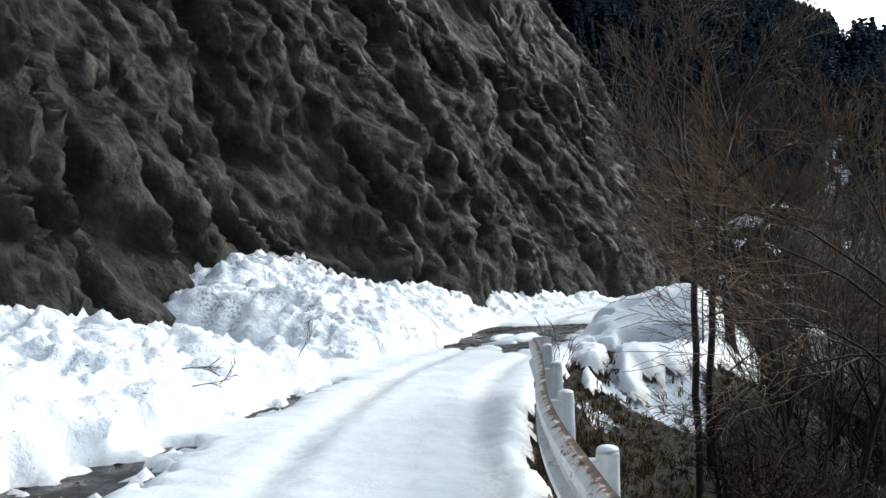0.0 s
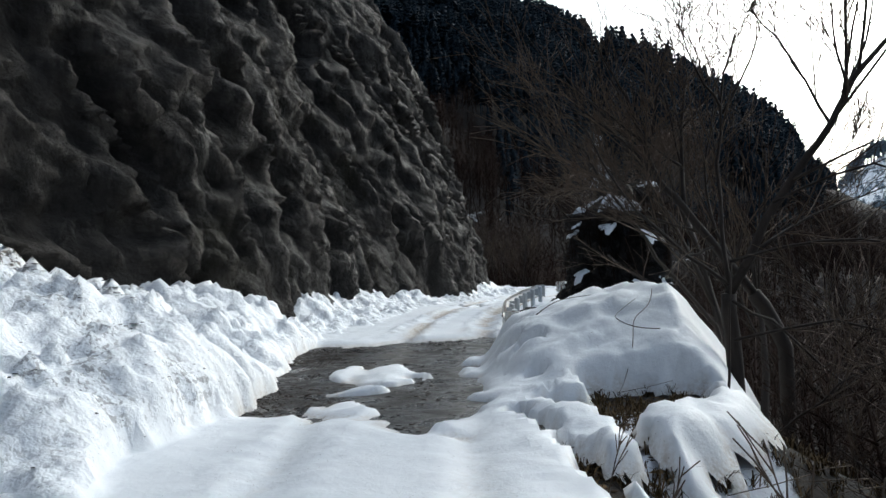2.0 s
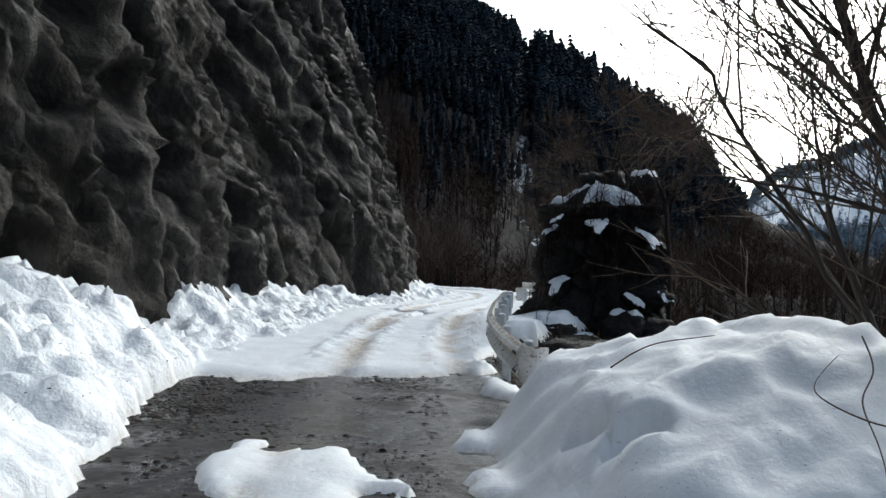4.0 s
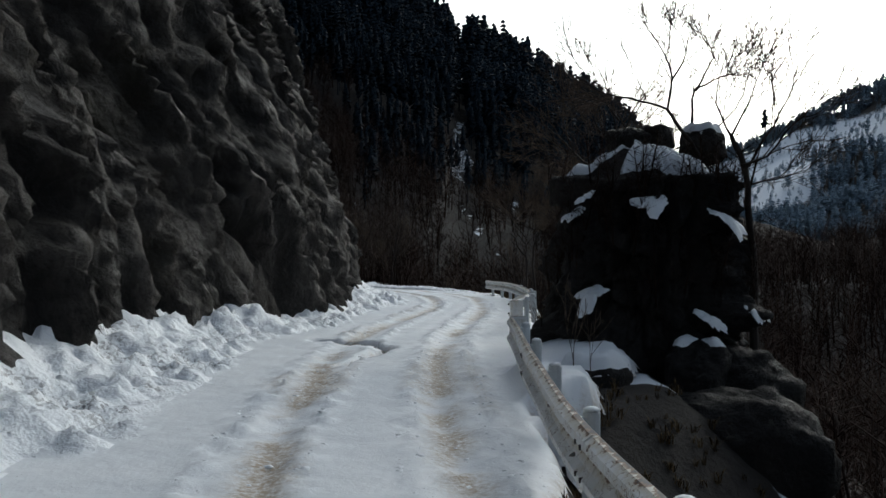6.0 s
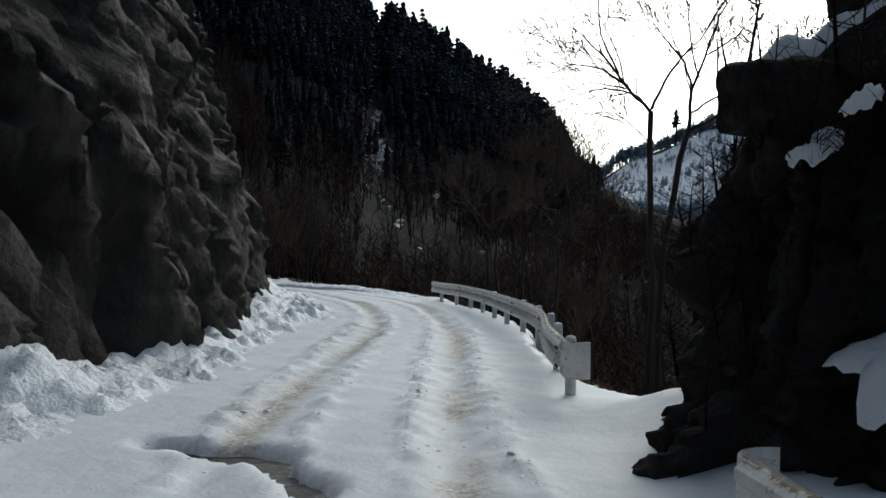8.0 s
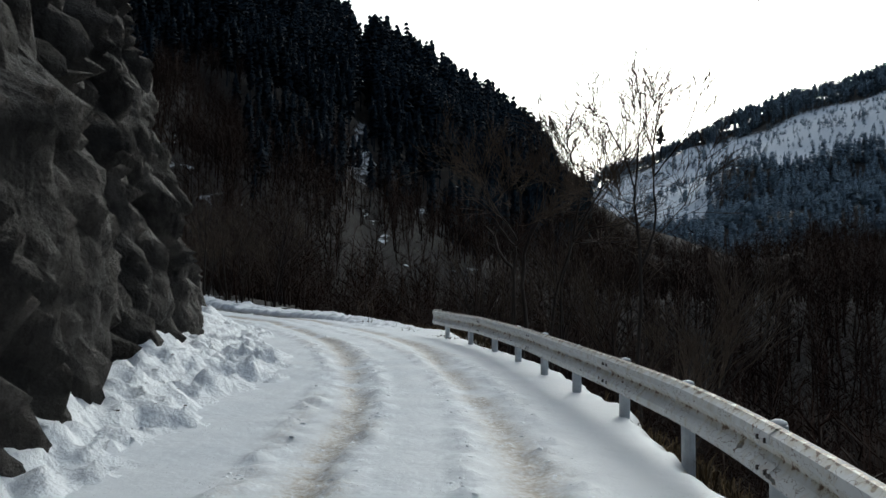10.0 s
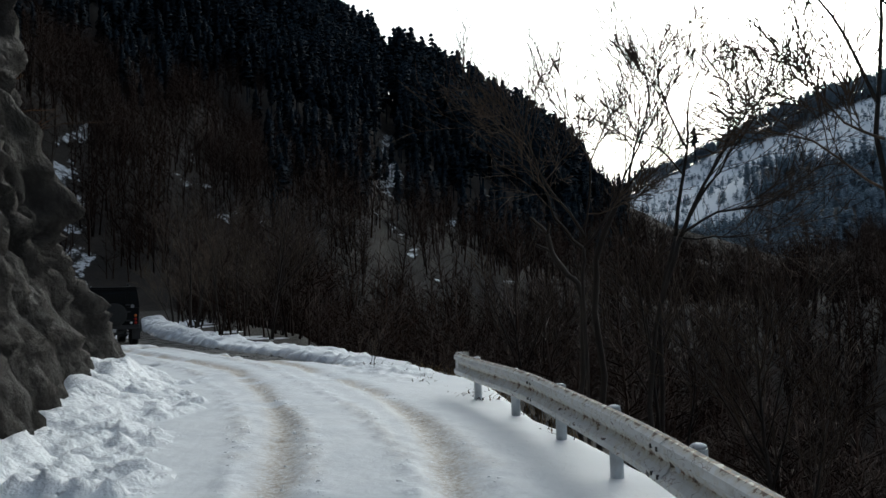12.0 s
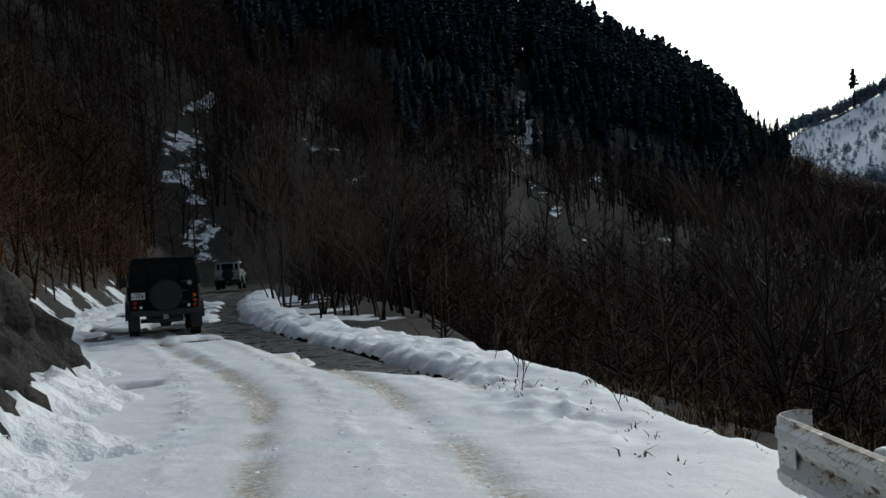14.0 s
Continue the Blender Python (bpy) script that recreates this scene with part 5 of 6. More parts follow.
tree.limb(0.0091, 0.004, (20.08, 50.37, 3.1), (20.53, 50.56, 3.45), (20.88, 50.59, 3.69))
tree.stand()
tree = BareTree(36, "broken snag of a dead tree below the rail")
tree.trunk(0.04, 0.034, (20.94, 50.72, 1.56), (20.75, 50.79, 1.92))
tree.limb(0.0385, 0.0315, (20.75, 50.79, 1.92), (20.56, 50.87, 2.23), (20.5, 50.88, 2.48), shoots_on=False)
tree.limb(0.028, 0.021, (20.5, 50.88, 2.48), (20.44, 50.96, 2.6), (20.34, 51.05, 2.72), shoots_on=False)
tree.limb(0.021, 0.0154, (20.5, 50.88, 2.48), (20.5, 50.85, 2.55), (20.5, 50.82, 2.62), shoots_on=False)
tree.limb(0.021, 0.0154, (20.54, 50.87, 2.25), (20.48, 50.95, 2.3), (20.41, 51.04, 2.35), shoots_on=False)
tree.stand()
tree = BareTree(32, "thin leaning bare tree behind the long rail", up=0.15)
tree.trunk(0.05, 0.035, (21.33, 50.96, 1.4), (21.43, 50.85, 2.46), (21.75, 50.63, 3.18))
tree.limb(0.021, 0.0056, (21.75, 50.63, 3.18), (22.24, 50.68, 3.62), (22.63, 50.68, 3.99))
tree.limb(0.021, 0.0056, (21.74, 50.64, 3.14), (21.69, 50.4, 3.73), (21.71, 50.14, 4.2), (21.58, 50.07, 4.8))
tree.limb(0.014, 0.0042, (21.69, 50.41, 3.63), (21.25, 50.3, 3.87), (20.77, 50.21, 3.93))
tree.stand()
tree = BareTree(33, "slender forked bare tree beside the far end of the rail", up=0.15)
tree.trunk(0.034, 0.03, (21.95, 50.33, 1.39), (22.14, 50.17, 2.42))
tree.limb(0.03, 0.022, (22.14, 50.17, 2.42), (22.28, 50.03, 3.61), shoots_on=False)
tree.limb(0.02, 0.007, (22.28, 50.03, 3.61), (22.2, 50.27, 4.14), (22.2, 50.46, 4.8), (22.48, 50.4, 5.29))
tree.limb(0.02, 0.007, (22.28, 50.03, 3.61), (22.14, 49.84, 4.17), (22.25, 49.64, 4.77))
tree.limb(0.015, 0.005, (22.2, 50.27, 4.14), (22.31, 50.53, 4.55), (22.16, 50.82, 4.96))
tree.limb(0.015, 0.005, (22.23, 50.07, 3.26), (21.71, 50.0, 3.59), (21.18, 50.06, 3.69))
tree.stand()
tree = BareTree(34, "bare tree leaning outward with many thin limbs", up=0.15)
tree.trunk(0.036, 0.03, (21.29, 49.71, 1.19), (21.57, 49.49, 2.36))
tree.limb(0.032, 0.02, (21.57, 49.49, 2.36), (22.0, 49.2, 3.35), shoots_on=False)
tree.limb(0.02, 0.006, (22.0, 49.2, 3.35), (22.48, 49.13, 3.98), (23.07, 49.01, 4.45))
tree.limb(0.02, 0.006, (21.59, 49.47, 2.42), (22.09, 49.51, 3.04), (22.72, 49.47, 3.7), (23.28, 49.35, 4.37))
tree.limb(0.02, 0.006, (21.59, 49.47, 2.42), (21.76, 49.03, 2.65), (22.08, 48.62, 2.7), (22.33, 48.36, 2.9))
tree.limb(0.018, 0.005, (22.0, 49.2, 3.35), (21.99, 48.95, 3.89), (21.76, 48.82, 4.41))
tree.limb(0.016, 0.005, (21.57, 49.49, 2.36), (22.45, 49.46, 2.37), (23.41, 49.39, 2.52))
tree.limb(0.018, 0.005, (21.72, 49.38, 2.77), (22.36, 49.57, 3.44), (23.06, 49.5, 3.93))
tree.stand()
tree = BareTree(37, "twin-stemmed bare tree with rising limbs behind the rail", up=0.2)
tree.trunk(0.0338, 0.0285, (19.05, 44.84, 1.13), (19.0, 44.83, 2.03))
tree.limb(0.027, 0.015, (19.0, 44.83, 2.03), (18.92, 44.83, 3.14), shoots_on=False)
tree.limb(0.0165, 0.0053, (18.92, 44.83, 3.14), (18.93, 44.8, 3.77), (18.95, 44.75, 4.57))
tree.limb(0.015, 0.0045, (18.9, 44.85, 2.98), (18.89, 45.07, 3.5), (18.75, 45.25, 3.93), (18.63, 45.42, 4.43))
tree.limb(0.024, 0.015, (19.18, 44.97, 1.77), (19.4, 44.93, 2.31), (19.44, 44.98, 3.21), shoots_on=False)
tree.limb(0.015, 0.0045, (19.44, 44.98, 3.21), (19.48, 45.05, 3.67), (19.42, 45.2, 3.98), (19.49, 45.25, 4.4))
tree.limb(0.015, 0.0045, (19.44, 44.98, 3.21), (19.54, 44.68, 3.55), (19.58, 44.4, 3.93), (19.62, 44.24, 4.32))
tree.limb(0.012, 0.004, (19.45, 44.98, 3.1), (19.2, 44.76, 3.69), (19.13, 44.54, 4.27))
tree.limb(0.012, 0.004, (18.97, 44.83, 2.35), (18.79, 45.28, 2.76), (18.61, 45.62, 2.89))
tree.limb(0.012, 0.004, (18.95, 44.84, 2.72), (18.54, 44.84, 2.8), (18.15, 44.94, 3.24))
tree.limb(0.012, 0.004, (19.41, 44.93, 2.21), (20.04, 44.87, 2.79), (20.36, 44.89, 3.39))
tree.stand()
for i, (x, y, lx, ly, hgt, rad) in enumerate(((22.2, 48.6, -0.08, 0.1, 3.0, 0.05), (24.2, 52.6, -0.1, 0.1, 3.4, 0.05), (18.6, 43.6, 0.3, -0.15, 2.4, 0.035), (26.5, 60.0, 0.05, 0.1, 4.0, 0.06))):
    bare_tree((x, y, gz(x, y) - 0.2), [((lx, ly, 1.0), hgt, rad), ((-lx + 0.25, ly - 0.2, 1.0), hgt * 0.8, rad * 0.7)], 41 + i, "young bare tree with fine upright branches below the rail", 3, 0.8, 0.3)
for i, (x, y) in enumerate(((23.0, 79.5), (24.6, 81.0), (23.9, 86.5), (26.4, 84.0), (25.9, 90.0), (27.9, 95.0), (25.2, 76.0), (26.6, 78.6), (28.0, 88.5))):
    bare_tree((x, y, gz(x, y) - 0.2), [((0.03 * i - 0.1, 0.05, 1.0), 4.5, 0.06), ((0.2, -0.2, 1.0), 3.4, 0.045), ((-0.3, 0.1, 1.0), 2.6, 0.03)], 51 + i, "dark bare tree at the outer edge of the road bend", 3, 0.9, 0.3)


# ---- forests: templates set many times into one mesh ----
def template(tubes):
    return np.array([tuple(v) for v in tubes.v]), tubes.f


def spike(v, f, p, q, r):
    """One tapering twig of three faces."""
    d = (q - p).normalized()
    a = d.cross(Vector((0.31, 0.9, 0.2))).normalized()
    b = d.cross(a)
    n = len(v)
    v += [tuple(p + a * r), tuple(p - a * r * 0.5 + b * r * 0.87), tuple(p - a * r * 0.5 - b * r * 0.87), tuple(q)]
    f += [(n, n + 1, n + 3), (n + 1, n + 2, n + 3), (n + 2, n, n + 3)]


def far_bare(seed):
    rnd = random.Random(seed)
    v, f = [], []
    lean = Vector((rnd.uniform(-0.14, 0.14), rnd.uniform(-0.14, 0.14), 1))
    spike(v, f, Vector((0, 0, -0.6)), lean * 7.8, 0.11)
    for i in range(17):
        z = rnd.uniform(0.5, 6.6)
        a = rnd.uniform(0, 6.283)
        ln = rnd.uniform(1.2, 3.0) * (1.1 - z / 11)
        d = Vector((math.cos(a), math.sin(a), rnd.uniform(0.4, 1.6))).normalized()
        p, m = lean * z, lean * z + d * ln
        spike(v, f, p, m, 0.04)
        for _ in range(3):
            e = (d + Vector((rnd.gauss(0, 0.5), rnd.gauss(0, 0.5), rnd.gauss(0.2, 0.4)))).normalized()
            q = p.lerp(m, rnd.uniform(0.25, 0.9))
            spike(v, f, q, q + e * ln * 0.65, 0.02)
    return np.array(v), f


def cedar(seed, coarse=1.0):
    """A narrow conifer: tapered trunk and whorls of ragged sprays on short boughs; the lower trunk is bare."""
    rnd = random.Random(seed)
    v, f = [], []
    h = 18.0
    for k in range(5):
        a = 6.283 * k / 5
        v.append((0.2 * math.cos(a), 0.2 * math.sin(a), -1.0))
    v.append((0, 0, h))
    f += [(k, (k + 1) % 5, 5) for k in range(5)]
    z, bulge = rnd.uniform(5.0, 7.5), rnd.uniform(0, 6.283)
    while z < h - 0.3:
        up = (z - 4.5) / (h - 4.5)
        r = (0.25 + 2.1 * (1 - up) ** 0.62 * (0.55 + 0.45 * min(1, up * 5))) * rnd.uniform(0.8, 1.12)
        n = rnd.randint(5, 8)
        a0 = rnd.uniform(0, 6.283)
        for k in range(n):
            a = a0 + 6.283 * k / n + rnd.uniform(-0.35, 0.35)
            rr = r * rnd.uniform(0.45, 1.15) * (1 + 0.15 * math.cos(a - bulge))
            w = (0.34 * rr + 0.22) * (0.7 + 0.3 * coarse)
            ca, sa = math.cos(a), math.sin(a)
            b, lift, tip = len(v), rnd.uniform(0.2, 0.9), rnd.uniform(-0.55, 0.15)
            tw = rnd.uniform(-0.5, 0.5) * w
            v += [(0.1 * ca, 0.1 * sa, z + lift), (0.6 * rr * ca - w * sa, 0.6 * rr * sa + w * ca, z + 0.3 * lift + tw), (rr * ca, rr * sa, z + tip * rr), (0.6 * rr * ca + w * sa, 0.6 * rr * sa - w * ca, z - 0.35 * lift - tw)]
            f += [(b, b + 1, b + 2), (b, b + 2, b + 3)]
        z += rnd.uniform(0.45, 0.7) * coarse
    return np.array(v), f


def scatter(name, templates, places, mat, label, category):
    """places: rows of x, y, z, turn, size, stretch."""
    V, loops, starts, base, nl = [], [], [], 0, 0
    rnd = np.random.default_rng(5)
    pick = rnd.integers(0, len(templates), len(places))
    tri = [np.array([c for face in fs for c in face]) for _, fs in templates]
    lens = [np.array([len(face) for face in fs]) for _, fs in templates]
    for (x, y, z, turn, size, st), k in zip(places, pick):
        tv = templates[k][0]
        c, s = math.cos(turn), math.sin(turn)
        V.append(np.stack([x + (tv[:, 0] * c - tv[:, 1] * s) * size * st, y + (tv[:, 0] * s + tv[:, 1] * c) * size * st, z + tv[:, 2] * size], 1))
        loops.append(tri[k] + base)
        starts.append(np.r_[0, np.cumsum(lens[k])[:-1]] + nl)
        base += len(tv)
        nl += lens[k].sum()
    V, loops, starts = np.concatenate(V), np.concatenate(loops), np.concatenate(starts)
    me = bpy.data.meshes.new(name)
    me.vertices.add(len(V))
    me.vertices.foreach_set("co", V.astype(np.float32).ravel())
    me.loops.add(len(loops))
    me.loops.foreach_set("vertex_index", loops.astype(np.int32))
    me.polygons.add(len(starts))
    me.polygons.foreach_set("loop_start", starts.astype(np.int32))
    me.update()
    ob = new(name, me)
    add_material(ob, mat)
    return tagged(ob, label, category, kind="stuff")


# cedar base colour is pushed to blue to stand for haze over the slope
CEDAR = mat_island("hazed_cedar", (0.011, 0.0185, 0.027), (0.021, 0.034, 0.047))
# far conifers: distance haze is put into a pale blue-grey base colour
HAZED = mat_island("hazed_conifer", (0.2, 0.255, 0.305), (0.31, 0.375, 0.43))
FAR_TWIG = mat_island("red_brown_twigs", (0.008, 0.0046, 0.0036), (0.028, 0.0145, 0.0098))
rng = np.random.default_rng(11)
cedars, coarse_cedars, bares = [cedar(100 + i) for i in range(6)], [cedar(130 + i, 1.7) for i in range(8)], [far_bare(200 + i) for i in range(6)]


def polar_places(n, a0, a1, r0, r1, accept, size, stretch):
    out = []
    while len(out) < n:
        a, r = rng.uniform(a0, a1, n), np.sqrt(rng.uniform(r0 * r0, r1 * r1, n))
        x, y = OX + r * np.sin(np.radians(a)), OY + r * np.cos(np.radians(a))
        z = ground_height(x, y)
        _, k, _, _ = hill_height(x, y)
        ok = accept(a, np.degrees(np.arctan2(z - 1.5, r)), k, x, y, rng.random(n))
        for i in np.nonzero(ok)[0][: n - len(out)]:
            out.append((x[i], y[i], z[i], rng.uniform(0, 6.28), rng.uniform(*size), rng.uniform(*stretch)))
    return out


def open_view(a, el):
    """How much snow a tree standing here would hide."""
    return np.maximum.reduce([snow_at(a, el + up) for up in (0.0, 1.0, 2.0, 3.0, 4.0, 5.0)])


def below_mountain(a, el, x, y):
    """True where a bare tree's top stays under the foot of the far mountain."""
    tip = el + np.degrees(7.5 / np.hypot(x - OX, y - OY))
    return (a < 38) | (tip < np.interp(a, [38, 39.7, 42.5, 44.1, 47.1, 49, 53, 57], [9, 7.2, 4.6, 3.9, 2.9, 2.6, 3.4, 6]))


def off_road(x, y, k, gap):
    return (np.abs(side_of(x, y)[1]) > gap) | (k > 0.03)


def in_cedars(a, el, k, x, y, u):
    low = np.where(a < 19, 0.3, 0.13) + 0.05 * np.sin(a * 0.9)
    gap = (np.abs(a - 26.6) < 0.6) & (k > 0.35) & (u > 0.12)
    thin = (a > 27.3) & (a < 31.5) & (k > 0.72) & (u > 0.5)
    return (k > low) & (k < 1.0) & ~gap & ~thin & (open_view(a, el) < 0.12 + 0.8 * u ** 3)


def shrink(places):
    """Smaller trees towards the end of the ridge."""
    out = []
    for x, y, z, turn, size, st in places:
        a = math.degrees(math.atan2(x - OX, y - OY))
        r = math.hypot(x - OX, y - OY)
        crest = 1 + 0.3 * min(1.0, max(0.0, (36 - a) / 5)) if a > 26.8 and r > 330 else 1.0
        out.append((x, y, z, turn, size * crest * min(1.0, max(0.5, (41.5 - a) / 4.0)) * min(1.0, r / 420) ** 0.85, st))
    return out


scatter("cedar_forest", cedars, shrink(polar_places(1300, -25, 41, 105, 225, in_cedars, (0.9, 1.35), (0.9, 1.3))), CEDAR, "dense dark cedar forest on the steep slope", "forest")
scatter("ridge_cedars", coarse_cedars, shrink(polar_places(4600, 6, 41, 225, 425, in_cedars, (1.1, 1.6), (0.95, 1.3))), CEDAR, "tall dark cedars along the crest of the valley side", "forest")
low_woods = polar_places(900, 0, 19, 66, 210, lambda a, el, k, x, y, u: (k < 0.45) & off_road(x, y, k, 5) & (u > open_view(a, el) * 1.0), (0.7, 1.1), (0.9, 1.4))
low_woods += polar_places(4600, -12, 78, 62, 255, lambda a, el, k, x, y, u: (k < np.where(a < 16, 0.35, np.where(a < 39, 0.26, 1.05))) & below_mountain(a, el, x, y) & off_road(x, y, k, 6) & (u > open_view(a, el) * 1.0), (0.75, 1.3), (0.9, 1.3))
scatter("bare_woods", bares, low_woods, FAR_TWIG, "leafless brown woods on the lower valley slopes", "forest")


def sunk(places):
    """Set conifers so that their skirts reach the ground."""
    return [(x, y, z - 4.5 * size, turn, size, st) for x, y, z, turn, size, st in places]


def on_mountain(a, el, k, x, y, u):
    field = np.where(a < 48, (k > 2.3) & (k < 2.93), (k > 2.55) & (k < 2.86))
    return (k > 2.05) & (k < 3.02) & np.where(field, u < 0.012, u < 0.75)


scatter("far_conifers", [cedar(150 + i, 1.9) for i in range(6)], sunk(polar_places(2600, 39.5, 66, 420, 930, on_mountain, (0.45, 1.0), (1.2, 1.9)) + polar_places(420, 40.5, 62, 868, 908, lambda a, el, k, x, y, u: k > 2.9, (0.5, 1.1), (1.5, 2.4))), HAZED, "conifers on the far snowy mountain, blue-grey haze in their colour", "forest")
scatter("far_shrubs", [cedar(170 + i, 4.0) for i in range(4)], polar_places(1700, 40.5, 60, 500, 890, lambda a, el, k, x, y, u: (k > 2.28) & (k < 2.95), (0.14, 0.36), (1.6, 3.0)), HAZED, "young trees dotting the far snow fields", "forest")


def strip_places(n, y0, y1, d0, d1, accept, size, stretch):
    """Places beside the road, between y0 and y1, from d0 to d1 to its right."""
    y, d = rng.uniform(y0, y1, n * 6), rng.uniform(d0, d1, n * 6)
    ok = np.nonzero(accept(y, d, rng.random(n * 6)))[0][:n]
    y, d = y[ok], d[ok]
    x, yy = at_road(y, d)
    z = ground_height(x, yy)
    m = len(ok)
    return list(zip(x, yy, z, rng.uniform(0, 6.28, m), size(d, rng.random(m)), rng.uniform(*stretch, m)))


def clear(y):
    return np.where((y > 8) & (y < 20), 6.5, np.where((y >= 20) & (y < 34), 7.2, np.where(y < 60, 5.5, np.where(y < 76, 6.0, 4.7))))


near = strip_places(2100, -6, 112, 2.6, 42, lambda y, d, u: d > clear(y), lambda d, u: (0.3 + 0.32 * u) * np.minimum(1.6, 0.55 + d / 22), (1.0, 1.7))
near += strip_places(420, 1, 19, 3.0, 8, lambda y, d, u: d > np.interp(y, [1, 7, 10, 13, 19], [3.2, 3.4, 3.9, 4.6, 5.0]), lambda d, u: 0.1 + 0.15 * u, (1.1, 1.9))
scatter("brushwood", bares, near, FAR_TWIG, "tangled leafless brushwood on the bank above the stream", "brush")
hill = strip_places(1700, 59, 116, -34, -4.3, lambda y, d, u: u < 0.9, lambda d, u: 0.2 + 0.4 * u, (1.1, 1.8))
scatter("hillside_scrub", bares, hill, mat_island("rusty_scrub", (0.022, 0.011, 0.005), (0.085, 0.042, 0.015)), "rusty brown scrub on the slope above the road", "brush")
# a lone pine on the far ridge
a, r = radians(45.3), 860.0
x, y = OX + r * math.sin(a), OY + r * math.cos(a)
pine = new("lone_pine")
tagged(pine, "tall lone pine on the far ridge", "tree")
v, f = cedar(321)
keep = [t for t in f if max(v[i][2] for i in t) > 11 or min(t) < 6]
for name, sel in (("trunk", [t for t in keep if max(t) < 6]), ("crown", [t for t in keep if max(t) >= 6])):
    wide = 8.0 if name == "trunk" else 3.4
    ob = raw_mesh(name, [(p[0] * wide, p[1] * wide, p[2] * 2.0) for p in v], sel, CEDAR)
    ob.parent = pine
pine.location = (x, y, gz(x, y) - 2)


# ---- brush rooted in the cracks of the crag ----
pick = [(i, j) for i, j in zip(rng.integers(36, 126, 260), rng.integers(0, 260, 260)) if cg[i, j, 2] > 0.4]
scatter("crag_brush", bares, [(*cg[i, j], rng.uniform(0, 6.28), rng.uniform(0.05, 0.13), rng.uniform(1.2, 2.2)) for i, j in pick], FAR_TWIG, "thin leafless brush rooted in the cracks of the crag", "brush")


# ---- dry grass on the verges ----
def tuft(seed):
    rnd = random.Random(seed)
    v, f = [], []
    for i in range(16):
        a, ln = rnd.uniform(0, 6.283), rnd.uniform(0.12, 0.34)
        o = rnd.uniform(0.15, 0.9) * ln
        ca, sa, w = math.cos(a), math.sin(a), 0.006
        b = len(v)
        x0, y0 = rnd.uniform(-0.06, 0.06), rnd.uniform(-0.06, 0.06)
        v += [(x0 - sa * w, y0 + ca * w, -0.02), (x0 + sa * w, y0 - ca * w, -0.02), (x0 + ca * o * 0.5 + sa * w, y0 + sa * o * 0.5 - ca * w, ln * 0.7), (x0 + ca * o * 0.5 - sa * w, y0 + sa * o * 0.5 + ca * w, ln * 0.7), (x0 + ca * o, y0 + sa * o, ln * rnd.uniform(0.5, 1.0))]
        f += [(b, b + 1, b + 2, b + 3), (b + 3, b + 2, b + 4)]
    return np.array(v), f


tufts = [tuft(800 + i) for i in range(5)]
places = strip_places(2300, -3, 30, 1.1, 5.5, lambda y, d, u: (u < (1.25 - 0.2 * d) * np.where(y > 21, 0.5, 1.0)) & (snow_depth(y, d) < 0.03), lambda d, u: 0.25 + 0.4 * u, (1.0, 2.0))
places += strip_places(700, 33, 60, 2.3, 4.6, lambda y, d, u: u < 1.25 - 0.2 * d, lambda d, u: 0.5 + 0.6 * u, (0.9, 1.5))
scatter("dry_grass", tufts, places, mat_island("dry_grass", (0.02, 0.014, 0.008), (0.15, 0.1, 0.045)), "withered brown grass and leaves on the verge", "grass")


# ---- the vehicles ----
GLASS, gn, gl, gb = material("dark_glass", 0.06)
gb.inputs["Base Color"].default_value = (0.012, 0.014, 0.015, 1)
gb.inputs["Specular IOR Level"].default_value = 0.3
RUBBER = mat_plain("tyre_rubber", (0.02, 0.02, 0.02), 0.85, 0.0, 0.3, 20, 0.4)
STEEL = mat_plain("worn_steel", (0.32, 0.32, 0.33), 0.4, 0.7, 0.25, 12)
BLACK = mat_plain("black_plastic", (0.018, 0.018, 0.019), 0.6, 0.0, 0.25, 10)
RED_LENS = mat_plain("red_lens", (0.35, 0.02, 0.012), 0.2, 0.0, 0.15, 30, 0.0)
AMBER = mat_plain("amber_lens", (0.55, 0.14, 0.02), 0.2, 0.0, 0.15, 30, 0.0)
WHITE_PLATE = mat_plain("white_plate", (0.75, 0.76, 0.74), 0.5, 0.0, 0.06, 10, 0.0)
INK = mat_plain("dark_ink", (0.03, 0.035, 0.03), 0.6, 0.0, 0.1, 10, 0.0)


def ring_bm(rows, n=28):
    """A solid of revolution about the x axis from rows of (x, radius)."""
    bm = bmesh.new()
    rings = [[bm.verts.new((x, r * math.cos(6.28318 * k / n), r * math.sin(6.28318 * k / n))) for k in range(n)] for x, r in rows]
    for a, b in zip(rings, rings[1:]):
        for k in range(n):
            bm.faces.new((a[k], a[(k + 1) % n], b[(k + 1) % n], b[k]))
    bm.faces.new(rings[0][::-1])
    bm.faces.new(rings[-1])
    return bm


def moved(bm, m):
    bmesh.ops.transform(bm, matrix=m, verts=bm.verts)
    return bm


